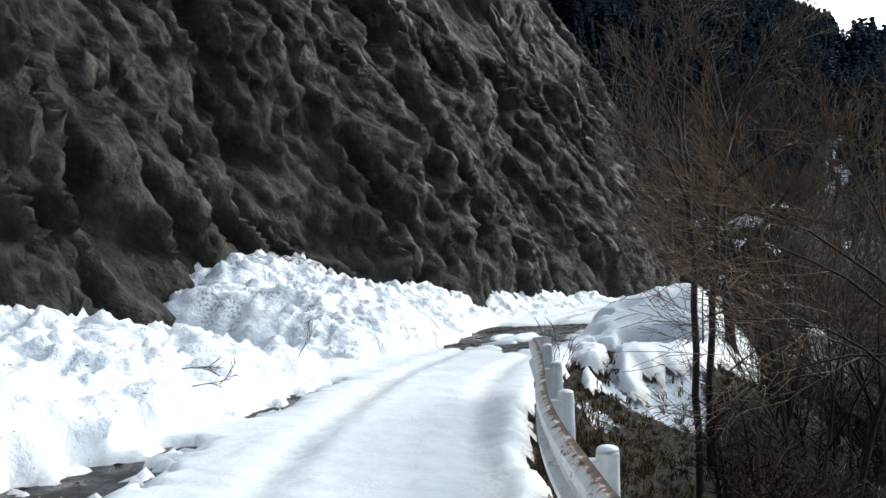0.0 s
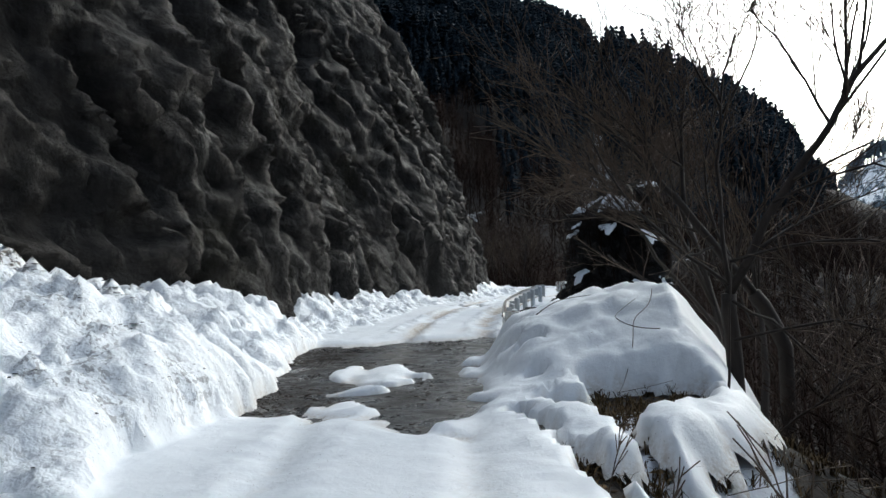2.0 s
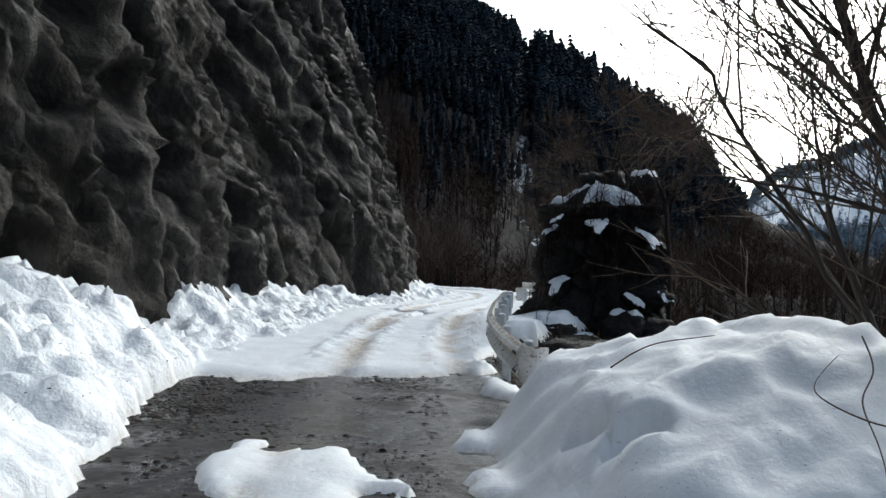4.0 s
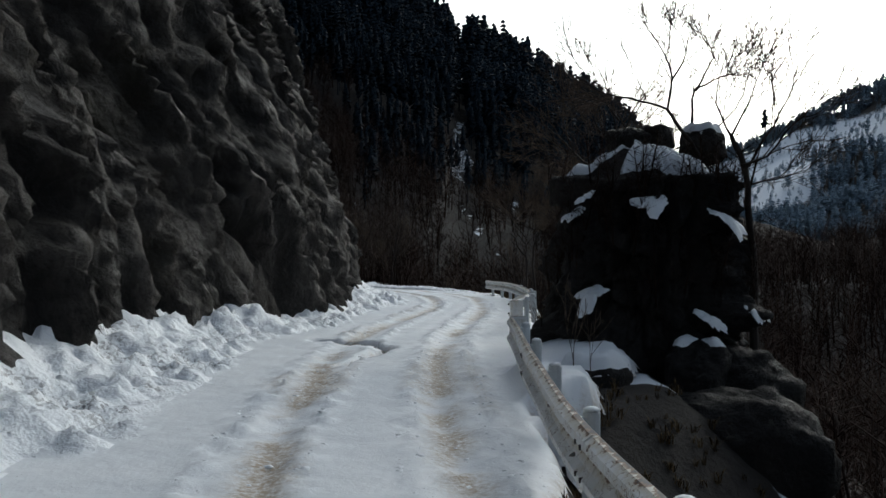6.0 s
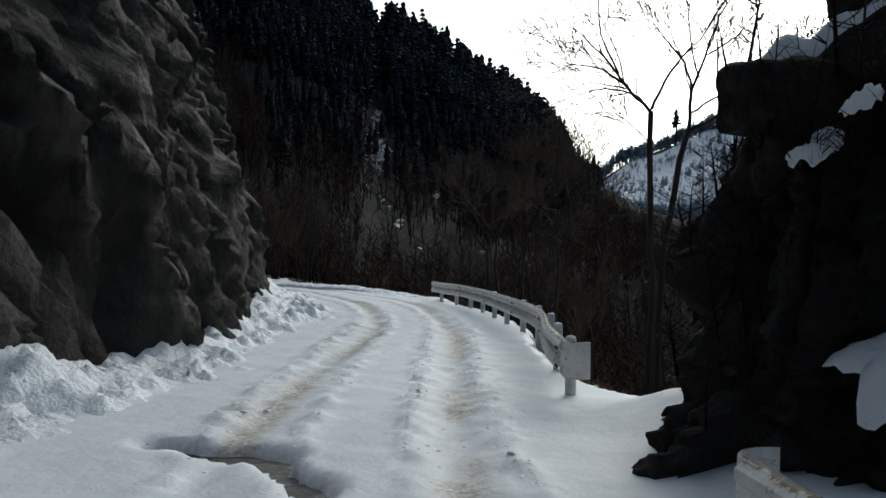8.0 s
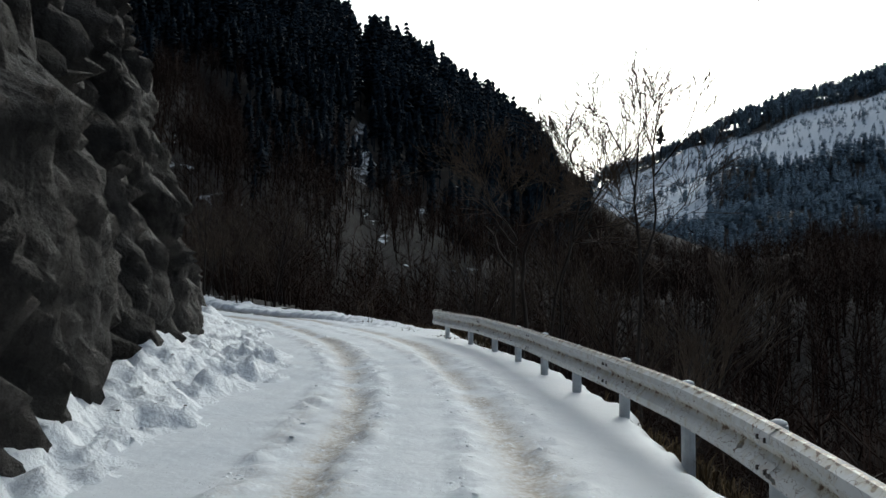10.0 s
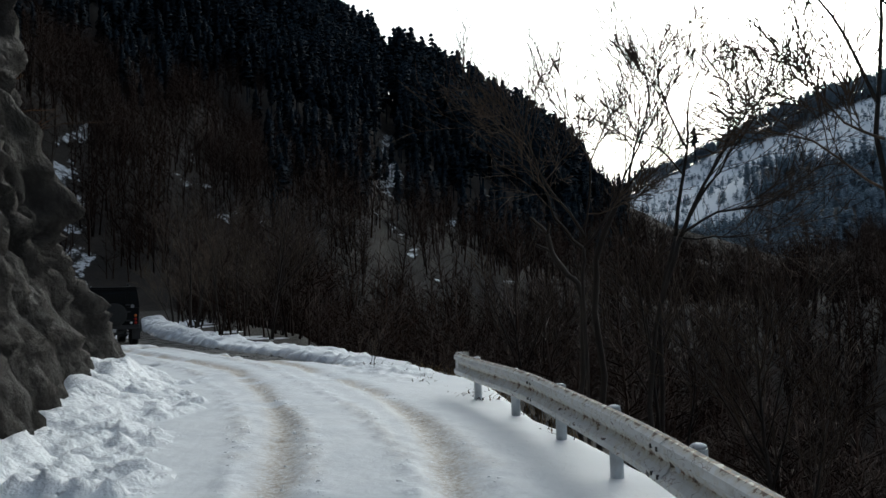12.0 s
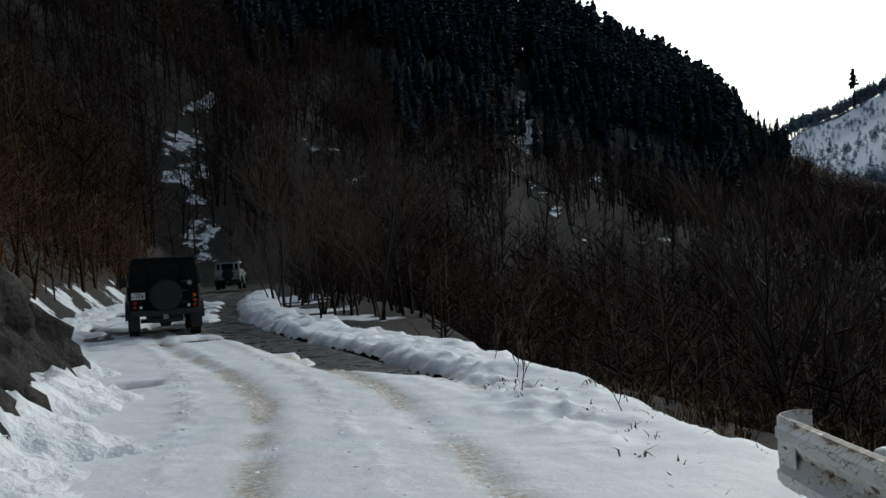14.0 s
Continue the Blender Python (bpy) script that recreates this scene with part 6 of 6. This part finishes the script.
def wheel(parent, name, m, rim_mat, r=0.40, w=0.25):
    h = w / 2
    tyre = part(name, moved(ring_bm([(-h, r * 0.56), (-h, r * 0.86), (-h * 0.86, r * 0.96), (-h * 0.6, r), (h * 0.6, r), (h * 0.86, r * 0.96), (h, r * 0.86), (h, r * 0.56)], 32), m), RUBBER, parent, "black off-road tyre", True)
    bm = bmesh.new()
    for k in range(26):
        for s in (-1, 1):
            a = 6.28318 * (k + 0.25 * s) / 26
            b = box_bm(s * h * 0.15, s * h * 0.95, -0.028, 0.028, r * 0.94, r * 1.035)
            moved(b, Matrix.Rotation(a, 4, "X"))
            me = bpy.data.meshes.new("tmp")
            b.to_mesh(me)
            b.free()
            bm.from_mesh(me)
            bpy.data.meshes.remove(me)
    part("tread", moved(bm, m), RUBBER, tyre)["kind"] = "stuff"
    part("rim", moved(ring_bm([(-h * 0.7, 0.02), (-h * 0.7, r * 0.57), (h * 0.4, r * 0.57), (h * 0.72, r * 0.57), (h * 0.76, r * 0.52), (h * 0.45, r * 0.46), (h * 0.3, r * 0.3), (h * 0.62, r * 0.2), (h * 0.62, 0.02)], 24), m), rim_mat, tyre, "steel rim", True)
    return tyre


def loft_bm(sections):
    """A body from closed sections: (y, half width low, half width high, z low, z high, corner)."""
    bm = bmesh.new()
    rings = []
    for y, wl, wh, zl, zh, c in sections:
        pts = [(-wl, zl), (wl, zl), (wh, zh - c), (wh - c * 0.35, zh - c * 0.25), (wh - c, zh), (-wh + c, zh), (-wh + c * 0.35, zh - c * 0.25), (-wh, zh - c)]
        rings.append([bm.verts.new((x, y, z)) for x, z in pts])
    n = len(rings[0])
    for a, b in zip(rings, rings[1:]):
        for k in range(n):
            bm.faces.new((a[k], a[(k + 1) % n], b[(k + 1) % n], b[k]))
    bm.faces.new(rings[0][::-1])
    bm.faces.new(rings[-1])
    bmesh.ops.recalc_face_normals(bm, faces=bm.faces)
    return bm


def off_roader(paint, roof_paint, spare, rack, label):
    """A boxy long-wheelbase off-road estate car that faces +y, standing at its origin."""
    car = new("off_road_car")
    tagged(car, label, "car", group="convoy cars")
    P = lambda name, bm, mat, lab="", par=None, sm=False: part(name, bm, mat, par or car, lab, sm)
    P("body", loft_bm([(-2.08, 0.80, 0.83, 0.58, 1.28, 0.03), (-2.02, 0.84, 0.87, 0.55, 1.30, 0.03), (0.62, 0.85, 0.88, 0.55, 1.30, 0.03), (0.78, 0.85, 0.85, 0.55, 1.27, 0.05), (2.02, 0.83, 0.80, 0.56, 1.20, 0.05), (2.10, 0.78, 0.76, 0.60, 1.14, 0.05)]), paint)
    P("cabin", loft_bm([(-2.07, 0.855, 0.775, 1.30, 1.93, 0.05), (-2.0, 0.865, 0.785, 1.30, 1.95, 0.05), (0.30, 0.865, 0.785, 1.30, 1.95, 0.05), (0.72, 0.86, 0.80, 1.29, 1.31, 0.01)]), paint)
    roof = P("roof", loft_bm([(-2.10, 0.80, 0.74, 1.94, 2.0, 0.03), (-2.04, 0.815, 0.75, 1.93, 2.03, 0.05), (0.28, 0.815, 0.75, 1.93, 2.03, 0.05), (0.36, 0.80, 0.74, 1.93, 1.99, 0.03)]), roof_paint)
    for s in (-1, 1):
        P("gutter", box_bm(s * 0.80, s * 0.835, -2.08, 0.34, 1.915, 1.94, 0.006), roof_paint, "", roof)
    P("chassis", box_bm(-0.45, 0.45, -1.95, 2.0, 0.38, 0.56, 0.02), BLACK)
    P("rear_axle", moved(ring_bm([(-0.6, 0.055), (-0.15, 0.06), (-0.1, 0.16), (0.12, 0.16), (0.18, 0.06), (0.6, 0.055)], 16), Matrix.Translation((0, -1.35, 0.40))), BLACK, "", None, True)
    P("rear_bumper", box_bm(-0.84, 0.84, -2.2, -2.08, 0.56, 0.70, 0.02), BLACK)
    P("front_bumper", box_bm(-0.8, 0.8, 2.1, 2.26, 0.55, 0.72, 0.02), BLACK)
    P("tow_hitch", box_bm(-0.06, 0.06, -2.3, -2.16, 0.46, 0.58, 0.01), STEEL)
    door = P("rear_door", box_bm(-0.43, 0.43, -2.105, -2.07, 0.66, 1.30, 0.015), paint)
    P("door_handle", box_bm(-0.4, -0.3, -2.14, -2.1, 1.16, 1.2, 0.008), BLACK, "", door)
    for z in (0.85, 1.15, 1.38):
        P("hinge", box_bm(0.40, 0.56, -2.125, -2.09, z - 0.025, z + 0.025, 0.006), BLACK, "", door)
    P("rear_window", box_bm(-0.40, 0.40, -2.095, -2.06, 1.38, 1.82, 0.03), GLASS, "dark rear window")
    for s in (-1, 1):
        P("rear_quarter_window", moved(box_bm(-0.11, 0.11, -0.012, 0.02, -0.2, 0.2, 0.012), Matrix.Translation((s * 0.62, -2.075, 1.6))), GLASS, "narrow dark window")
        lean = math.atan2(0.08, 0.65)
        for y0, y1 in ((-1.92, -1.12), (-1.02, -0.36), (-0.28, 0.36)):
            bm = box_bm(-0.012, 0.012, y0, y1, -0.2, 0.2, 0.01)
            P("side_window", moved(bm, Matrix.Translation((s * 0.832, 0, 1.62)) @ Matrix.Rotation(-s * lean, 4, "Y")), GLASS, "dark side window")
        for y0, y1 in ((-1.05, -0.34), (-0.30, 0.62)):
            dr = P("side_door", box_bm(s * 0.862, s * 0.892, y0, y1, 0.62, 1.285, 0.01), paint)
            P("door_handle", box_bm(s * 0.885, s * 0.915, y0 + 0.05, y0 + 0.2, 1.12, 1.16, 0.006), BLACK, "", dr)
        for y in (-1.35, 1.44):
            bm = bmesh.new()
            n, pts = 14, []
            for k in range(n + 1):
                a = math.pi * k / n
                pts.append((0.53 * math.cos(a), 0.50 * math.sin(a)))
            vs = []
            for r_, x in ((1.0, 0.84), (1.0, 0.965), (0.88, 0.965), (0.88, 0.84)):
                vs.append([bm.verts.new((s * x, y + p * r_, 0.45 + q * r_)) for p, q in pts])
            for a, b in zip(vs, vs[1:] + vs[:1]):
                for k in range(n):
                    bm.faces.new((a[k], a[k + 1], b[k + 1], b[k]))
            bmesh.ops.recalc_face_normals(bm, faces=bm.faces)
            P("wheel_arch", bm, BLACK)
            w = wheel(car, "wheel", Matrix.Translation((s * 0.76, y, 0.40)) @ Matrix.Rotation(0 if s > 0 else math.pi, 4, "Z"), STEEL)
            P("mud_flap", box_bm(s * 0.62, s * 0.9, y - 0.56, y - 0.54, 0.2, 0.58, 0.004), BLACK)
        P("side_step", box_bm(s * 0.82, s * 0.96, -0.8, 0.75, 0.44, 0.49, 0.015), STEEL, "steel side step")
        arm = P("mirror", box_bm(s * 0.93, s * 1.09, 0.58, 0.66, 1.30, 1.52, 0.02), BLACK)
        P("mirror_arm", box_bm(s * 0.84, s * 0.95, 0.60, 0.63, 1.36, 1.39, 0.005), BLACK, "", arm)
        for z, mat, nm in ((1.02, AMBER, "indicator_lamp"), (0.89, RED_LENS, "tail_lamp"), (0.77, RED_LENS, "stop_lamp")):
            P(nm, moved(ring_bm([(0, 0.05), (0.03, 0.048), (0.042, 0.03)], 16), Matrix.Translation((s * 0.72, -2.075, z)) @ Matrix.Rotation(-math.pi / 2, 4, "Z")), mat, "", None, True)
        P("reversing_lamp", moved(ring_bm([(0, 0.04), (0.03, 0.038)], 14), Matrix.Translation((s * 0.58, -2.075, 0.77)) @ Matrix.Rotation(-math.pi / 2, 4, "Z")), WHITE_PLATE)
        P("wing", box_bm(s * 0.66, s * 0.87, 0.8, 2.06, 1.0, 1.2, 0.04), paint)
    P("bonnet", box_bm(-0.64, 0.64, 0.74, 2.04, 1.17, 1.27, 0.04), paint)
    wheel(car, "spare_wheel", Matrix.Translation((0.02, -2.24, 1.06)) @ Matrix.Rotation(-math.pi / 2, 4, "Z"), spare, 0.385, 0.24)
    plate = P("number_plate", box_bm(-0.80, -0.47, -2.125, -2.105, 0.98, 1.145, 0.006), WHITE_PLATE, "white number plate with plain dark bars")
    for x0, x1, z0, z1 in ((-0.72, -0.55, 1.105, 1.125), (-0.78, -0.74, 1.02, 1.06), (-0.69, -0.665, 1.01, 1.085), (-0.635, -0.60, 1.01, 1.085), (-0.56, -0.515, 1.01, 1.085)):
        P("plate_bar", box_bm(x0, x1, -2.1285, -2.1245, z0, z1), INK, "", plate)
    P("snorkel", box_bm(0.84, 0.92, 0.48, 0.60, 1.2, 2.05, 0.025), BLACK, "black raised air intake")
    P("snorkel_head", box_bm(0.825, 0.935, 0.44, 0.64, 2.03, 2.16, 0.03), BLACK)
    P("exhaust", tube_bm((0.45, -1.9, 0.42), (0.45, -2.2, 0.42), 0.035, 12), STEEL)
    P("fuel_tank", box_bm(-0.35, 0.35, -2.0, -1.65, 0.36, 0.5, 0.03), BLACK)
    P("badge", moved(ring_bm([(0, 0.06), (0.006, 0.058)], 16), Matrix.Translation((0.62, -2.11, 1.34)) @ Matrix.Rotation(-math.pi / 2, 4, "Z")), STEEL, "small round pale sticker")
    if rack:
        rk = P("roof_rack", box_bm(-0.7, 0.7, -1.9, 0.1, 2.09, 2.12, 0.01), BLACK)
        for s in (-1, 1):
            P("rack_rail", tube_bm((s * 0.7, -1.9, 2.17), (s * 0.7, 0.1, 2.17), 0.015, 8), BLACK, "", rk)
            for y in (-1.8, -0.9, 0.0):
                P("rack_foot", tube_bm((s * 0.7, y, 2.0), (s * 0.7, y, 2.18), 0.015, 8), BLACK, "", rk)
    return car


BLACK_PAINT = mat_plain("dusty_black_paint", (0.006, 0.0063, 0.007), 0.5, 0.0, 0.3, 5, 0.05, 0.05)
for node in BLACK_PAINT.node_tree.nodes:
    if node.type == "BSDF_PRINCIPLED":
        node.inputs["Specular IOR Level"].default_value = 0.12
        node.inputs["Roughness"].default_value = 0.65
        node.inputs["Coat Weight"].default_value = 0.0
PALE_PAINT = mat_plain("grey_white_paint", (0.42, 0.44, 0.42), 0.4, 0.0, 0.15, 5, 0.05, 0.3)
car = off_roader(BLACK_PAINT, BLACK_PAINT, BLACK, False, "black boxy off-road car seen from behind, stopped on the snowy road")
car.matrix_world = pose(18.85, 75.6, float(road_z(75.6)) + 0.02, 0, 0, -2)
car2 = off_roader(PALE_PAINT, mat_plain("black_roof", (0.02, 0.02, 0.02), 0.5), WHITE_PLATE, True, "pale grey off-road car with roof rack on the far bend")
car2.matrix_world = pose(26.2, 116.5, float(road_z(116.5)) + 0.02, 0, 0, -14)


# ---- grit, leaves, twigs and stones ----
def pebble(seed):
    rnd = random.Random(seed)
    v = [(rnd.uniform(0.7, 1.2) * x, rnd.uniform(0.7, 1.2) * y, rnd.uniform(0.25, 0.55) * z) for x, y, z in ((1, 0, 0), (0, 1, 0), (-1, 0, 0), (0, -1, 0), (0.5, 0.5, 0.8), (-0.5, 0.4, 0.9), (0, -0.5, 0.8))]
    f = [(0, 1, 4), (1, 2, 5), (1, 5, 4), (2, 3, 6), (2, 6, 5), (3, 0, 6), (0, 4, 6), (4, 5, 6)]
    return np.array(v), f


GRIT = mat_island("wet_grit_and_leaves", (0.004, 0.003, 0.0025), (0.04, 0.026, 0.016), 0.5)
pebbles = [pebble(400 + i) for i in range(6)]
yg = np.concatenate([rng.uniform(12.5, 24.5, 46000), rng.uniform(62, 84, 2500), rng.uniform(2, 10, 1200)])
dg = rng.uniform(-3.0, 1.6, len(yg))
track = np.maximum(np.exp(-((dg + 0.62) / 0.28) ** 2), np.exp(-((dg - 0.75) / 0.28) ** 2))
ok = fbm(yg * 0.9, dg * 0.9, 0, 77, 3) * 0.5 + 0.75 + 0.5 * sstep(-1.2, -2.0, dg) - 0.65 * track > rng.uniform(0.2, 1.3, len(yg))
yg, dg = yg[ok], dg[ok]
xg, yyg = at_road(yg, dg)
places = list(zip(xg, yyg, road_z(yg) - 0.012 * np.abs(dg), rng.uniform(0, 6.28, len(yg)), rng.choice([0.006, 0.010, 0.017, 0.032], len(yg), p=[0.4, 0.36, 0.2, 0.04]), rng.uniform(1.0, 1.8, len(yg))))
scatter("road_grit", pebbles, places, GRIT, "wet grit and rotten leaves on the bare asphalt", "grit")


def surface(x, y):
    """Height of the snow near a place."""
    k = int(np.argmin((SX - x) ** 2 + (SY - y) ** 2))
    return float(SZ.reshape(-1)[k])


iy, jd = rng.integers(100, 800, 9000), rng.integers(10, 75, 9000)
xc, yc = SX[iy, jd], SY[iy, jd]
ok = (fbm(yc * 0.5, xc * 0.5, 0, 55, 3) > rng.uniform(-0.1, 0.7, 9000)) & (xc > np.interp(yc, WY, WX)) & (thick[iy, jd] > 0.2)
iy, jd = iy[ok][:1700], jd[ok][:1700]
n_ = len(iy)
crumbs = list(zip(SX[iy, jd], SY[iy, jd], SZ[iy, jd] - 0.004, rng.uniform(0, 6.28, n_), rng.choice([0.006, 0.01, 0.02], n_, p=[0.5, 0.4, 0.1]), rng.uniform(1.0, 2.0, n_)))
scatter("snow_debris", pebbles, crumbs, GRIT, "crumbs of earth and bark scattered on the snow bank", "debris")


def twig(x, y, way, length, seed, label="thin bare twig lying on the snow", z=None, top=2, group="twigs"):
    rnd = random.Random(seed)
    t = Tubes()
    p = Vector((x, y, surface(x, y) if z is None else z))
    grow(rnd, p, Vector(way), length, 0.007, 2, 2 + top, t, t, 0.9, 0.05)
    thing = new("twig")
    tagged(thing, label, "twig", group=group)
    # the first tube is the stem: four rings of three and two caps
    for name, v, f in (("stem", t.v[:12], t.f[:11]), ("brush", t.v[12:], [tuple(i - 12 for i in c) for c in t.f[11:]])):
        ob = raw_mesh(name, v, f, TWIG, True)
        ob.parent = thing
        if name == "brush":
            ob["kind"] = "stuff"
    return thing


for i, (x, y, w, ln) in enumerate(((-3.6, 6.4, (0.7, 0.2, 0.25), 0.45), (-3.9, 7.0, (0.8, 0.1, 0.1), 0.4), (-2.9, 9.8, (0.4, 0.5, 0.7), 0.5), (0.75, 9.0, (0.1, 0.2, 1.0), 0.5), (1.2, 10.6, (0.2, 0.0, 1.0), 0.4), (1.6, 10.2, (0.1, 0.1, 1.0), 0.35), (11.0, 31.9, (0.4, 0.2, 0.2), 0.5), (12.6, 36.3, (0.1, 0.1, 1.0), 0.4), (13.1, 37.0, (-0.2, 0.1, 1.0), 0.5), (21.6, 58.8, (0.2, 0.1, 1.0), 0.4), (22.2, 60.2, (0.3, 0.2, 0.8), 0.5), (21.9, 57.2, (-0.1, 0.2, 1.0), 0.35), (22.4, 61.4, (0.3, 0.1, 0.8), 0.5))):
    twig(x, y, w, ln, 600 + i)
for i, (x, y) in enumerate(((8.75, 28.95), (8.9, 28.8), (8.6, 28.75), (0.55, 7.6), (0.7, 8.0))):
    tagged(twig(x, y, (0.05 * i - 0.1, 0.1, 1.0), 0.75, 700 + i, "upright bare stalks beside the guard rail", None, 2, "stalks"), "", "shrub")



def vine(label, *pts):
    """A thin bent stem trailing over the snow."""
    t = Tubes()
    fine, _ = resample(pts, 0.06)
    t.add([Vector(p) for p in fine], [0.0065 - 0.004 * i / len(fine) for i in range(len(fine))], 4)
    return tagged(raw_mesh("vine", t.v, t.f, TWIG, True), label, "vine", group="vines")


def over(*pts):
    return [(x, y, surface(x, y) + up) for x, y, up in pts]


vine("thin bare vine trailing down the snow mound", *over((4.75, 16.4, 0.1), (4.5, 16.0, 0.12), (4.15, 15.9, 0.06), (3.95, 15.4, 0.1), (3.6, 15.1, 0.07), (3.35, 14.75, 0.1), (3.2, 14.5, 0.15), (3.45, 14.35, 0.2), (3.9, 14.45, 0.25)))
vine("thin bare vine curling on the snow mound", *over((4.35, 15.5, 0.05), (4.05, 15.6, 0.1), (3.9, 15.9, 0.12), (4.1, 16.2, 0.06), (4.45, 16.3, 0.04)))
vine("bent dark twig lying on the snow mound", *over((3.5, 17.6, 0.02), (3.75, 17.5, 0.1), (3.95, 17.3, 0.05), (4.3, 17.4, 0.03)))
ys = YY[:, 0]
# dark crumbs where the heap was dug, and clods of snow in the ruts and on the bank
iy, jd = rng.integers(350, 900, 130000), rng.integers(30, 130, 130000)
qq, yv, dv = q[iy, jd], YY[iy, jd], DD[iy, jd]
inside = SX[iy, jd] > wallx[iy, jd] - 0.2
r0, r1 = int(np.searchsorted(ys, 14.0)), int(np.searchsorted(ys, 17.3))
i2, j2 = rng.integers(r0, r1, 16000), rng.integers(0, 70, 16000)
ok = (q[i2, j2] > 0.25) & (SX[i2, j2] > wallx[i2, j2] - 0.5) & (1.2 * fbm(SX[i2, j2] * 1.2, SY[i2, j2] * 1.2, 0, 57, 3) + 1.0 * q[i2, j2] - 0.3 * np.abs(YY[i2, j2] - 15.8) - 0.05 > rng.uniform(-0.1, 0.5, 16000))
i2, j2 = i2[ok][:4200], j2[ok][:4200]
m = len(i2)
scatter("heap_litter", pebbles, list(zip(SX[i2, j2] + rng.uniform(-0.03, 0.03, m), SY[i2, j2] + rng.uniform(-0.05, 0.05, m), SZ[i2, j2] - 0.004, rng.uniform(0, 6.28, m), rng.choice([0.006, 0.010, 0.018], m), rng.uniform(1.0, 2.4, m))), GRIT, "dark leaf litter strewn over the top of the heap", "debris")
ruts, sides = rut[iy, jd], side[iy, jd]
ok = (thick[iy, jd] > 0.03) & (yv > 23) & (yv < 66) & (((qq > 0.02) & (qq < 0.9) & inside & (rng.random(130000) < 0.5)) | ((sides > 0.3) & (rng.random(130000) < 0.6)) | ((ruts > 0.4) & (rng.random(130000) < 0.25)))
i2, j2 = iy[ok][:9000], jd[ok][:9000]
m = len(i2)
scatter("snow_clods", pebbles, list(zip(SX[i2, j2], SY[i2, j2], SZ[i2, j2] - 0.006, rng.uniform(0, 6.28, m), rng.choice([0.008, 0.013, 0.02, 0.03], m, p=[0.4, 0.35, 0.2, 0.05]), rng.uniform(1.0, 1.7, m))), SNOW, "crumbled clods of snow in the ruts and on the bank", "snow")

# leaf litter on the verge beside the rails
verge = strip_places(2600, -3, 20, 1.05, 3.0, lambda y, d, u: snow_depth(y, d) < 0.03, lambda d, u: 0.012 + 0.034 * u * u, (1.0, 2.2))
scatter("leaf_litter", pebbles, verge, mat_island("brown_leaf_litter", (0.02, 0.013, 0.008), (0.13, 0.085, 0.045)), "brown leaf litter and stones on the verge", "litter")
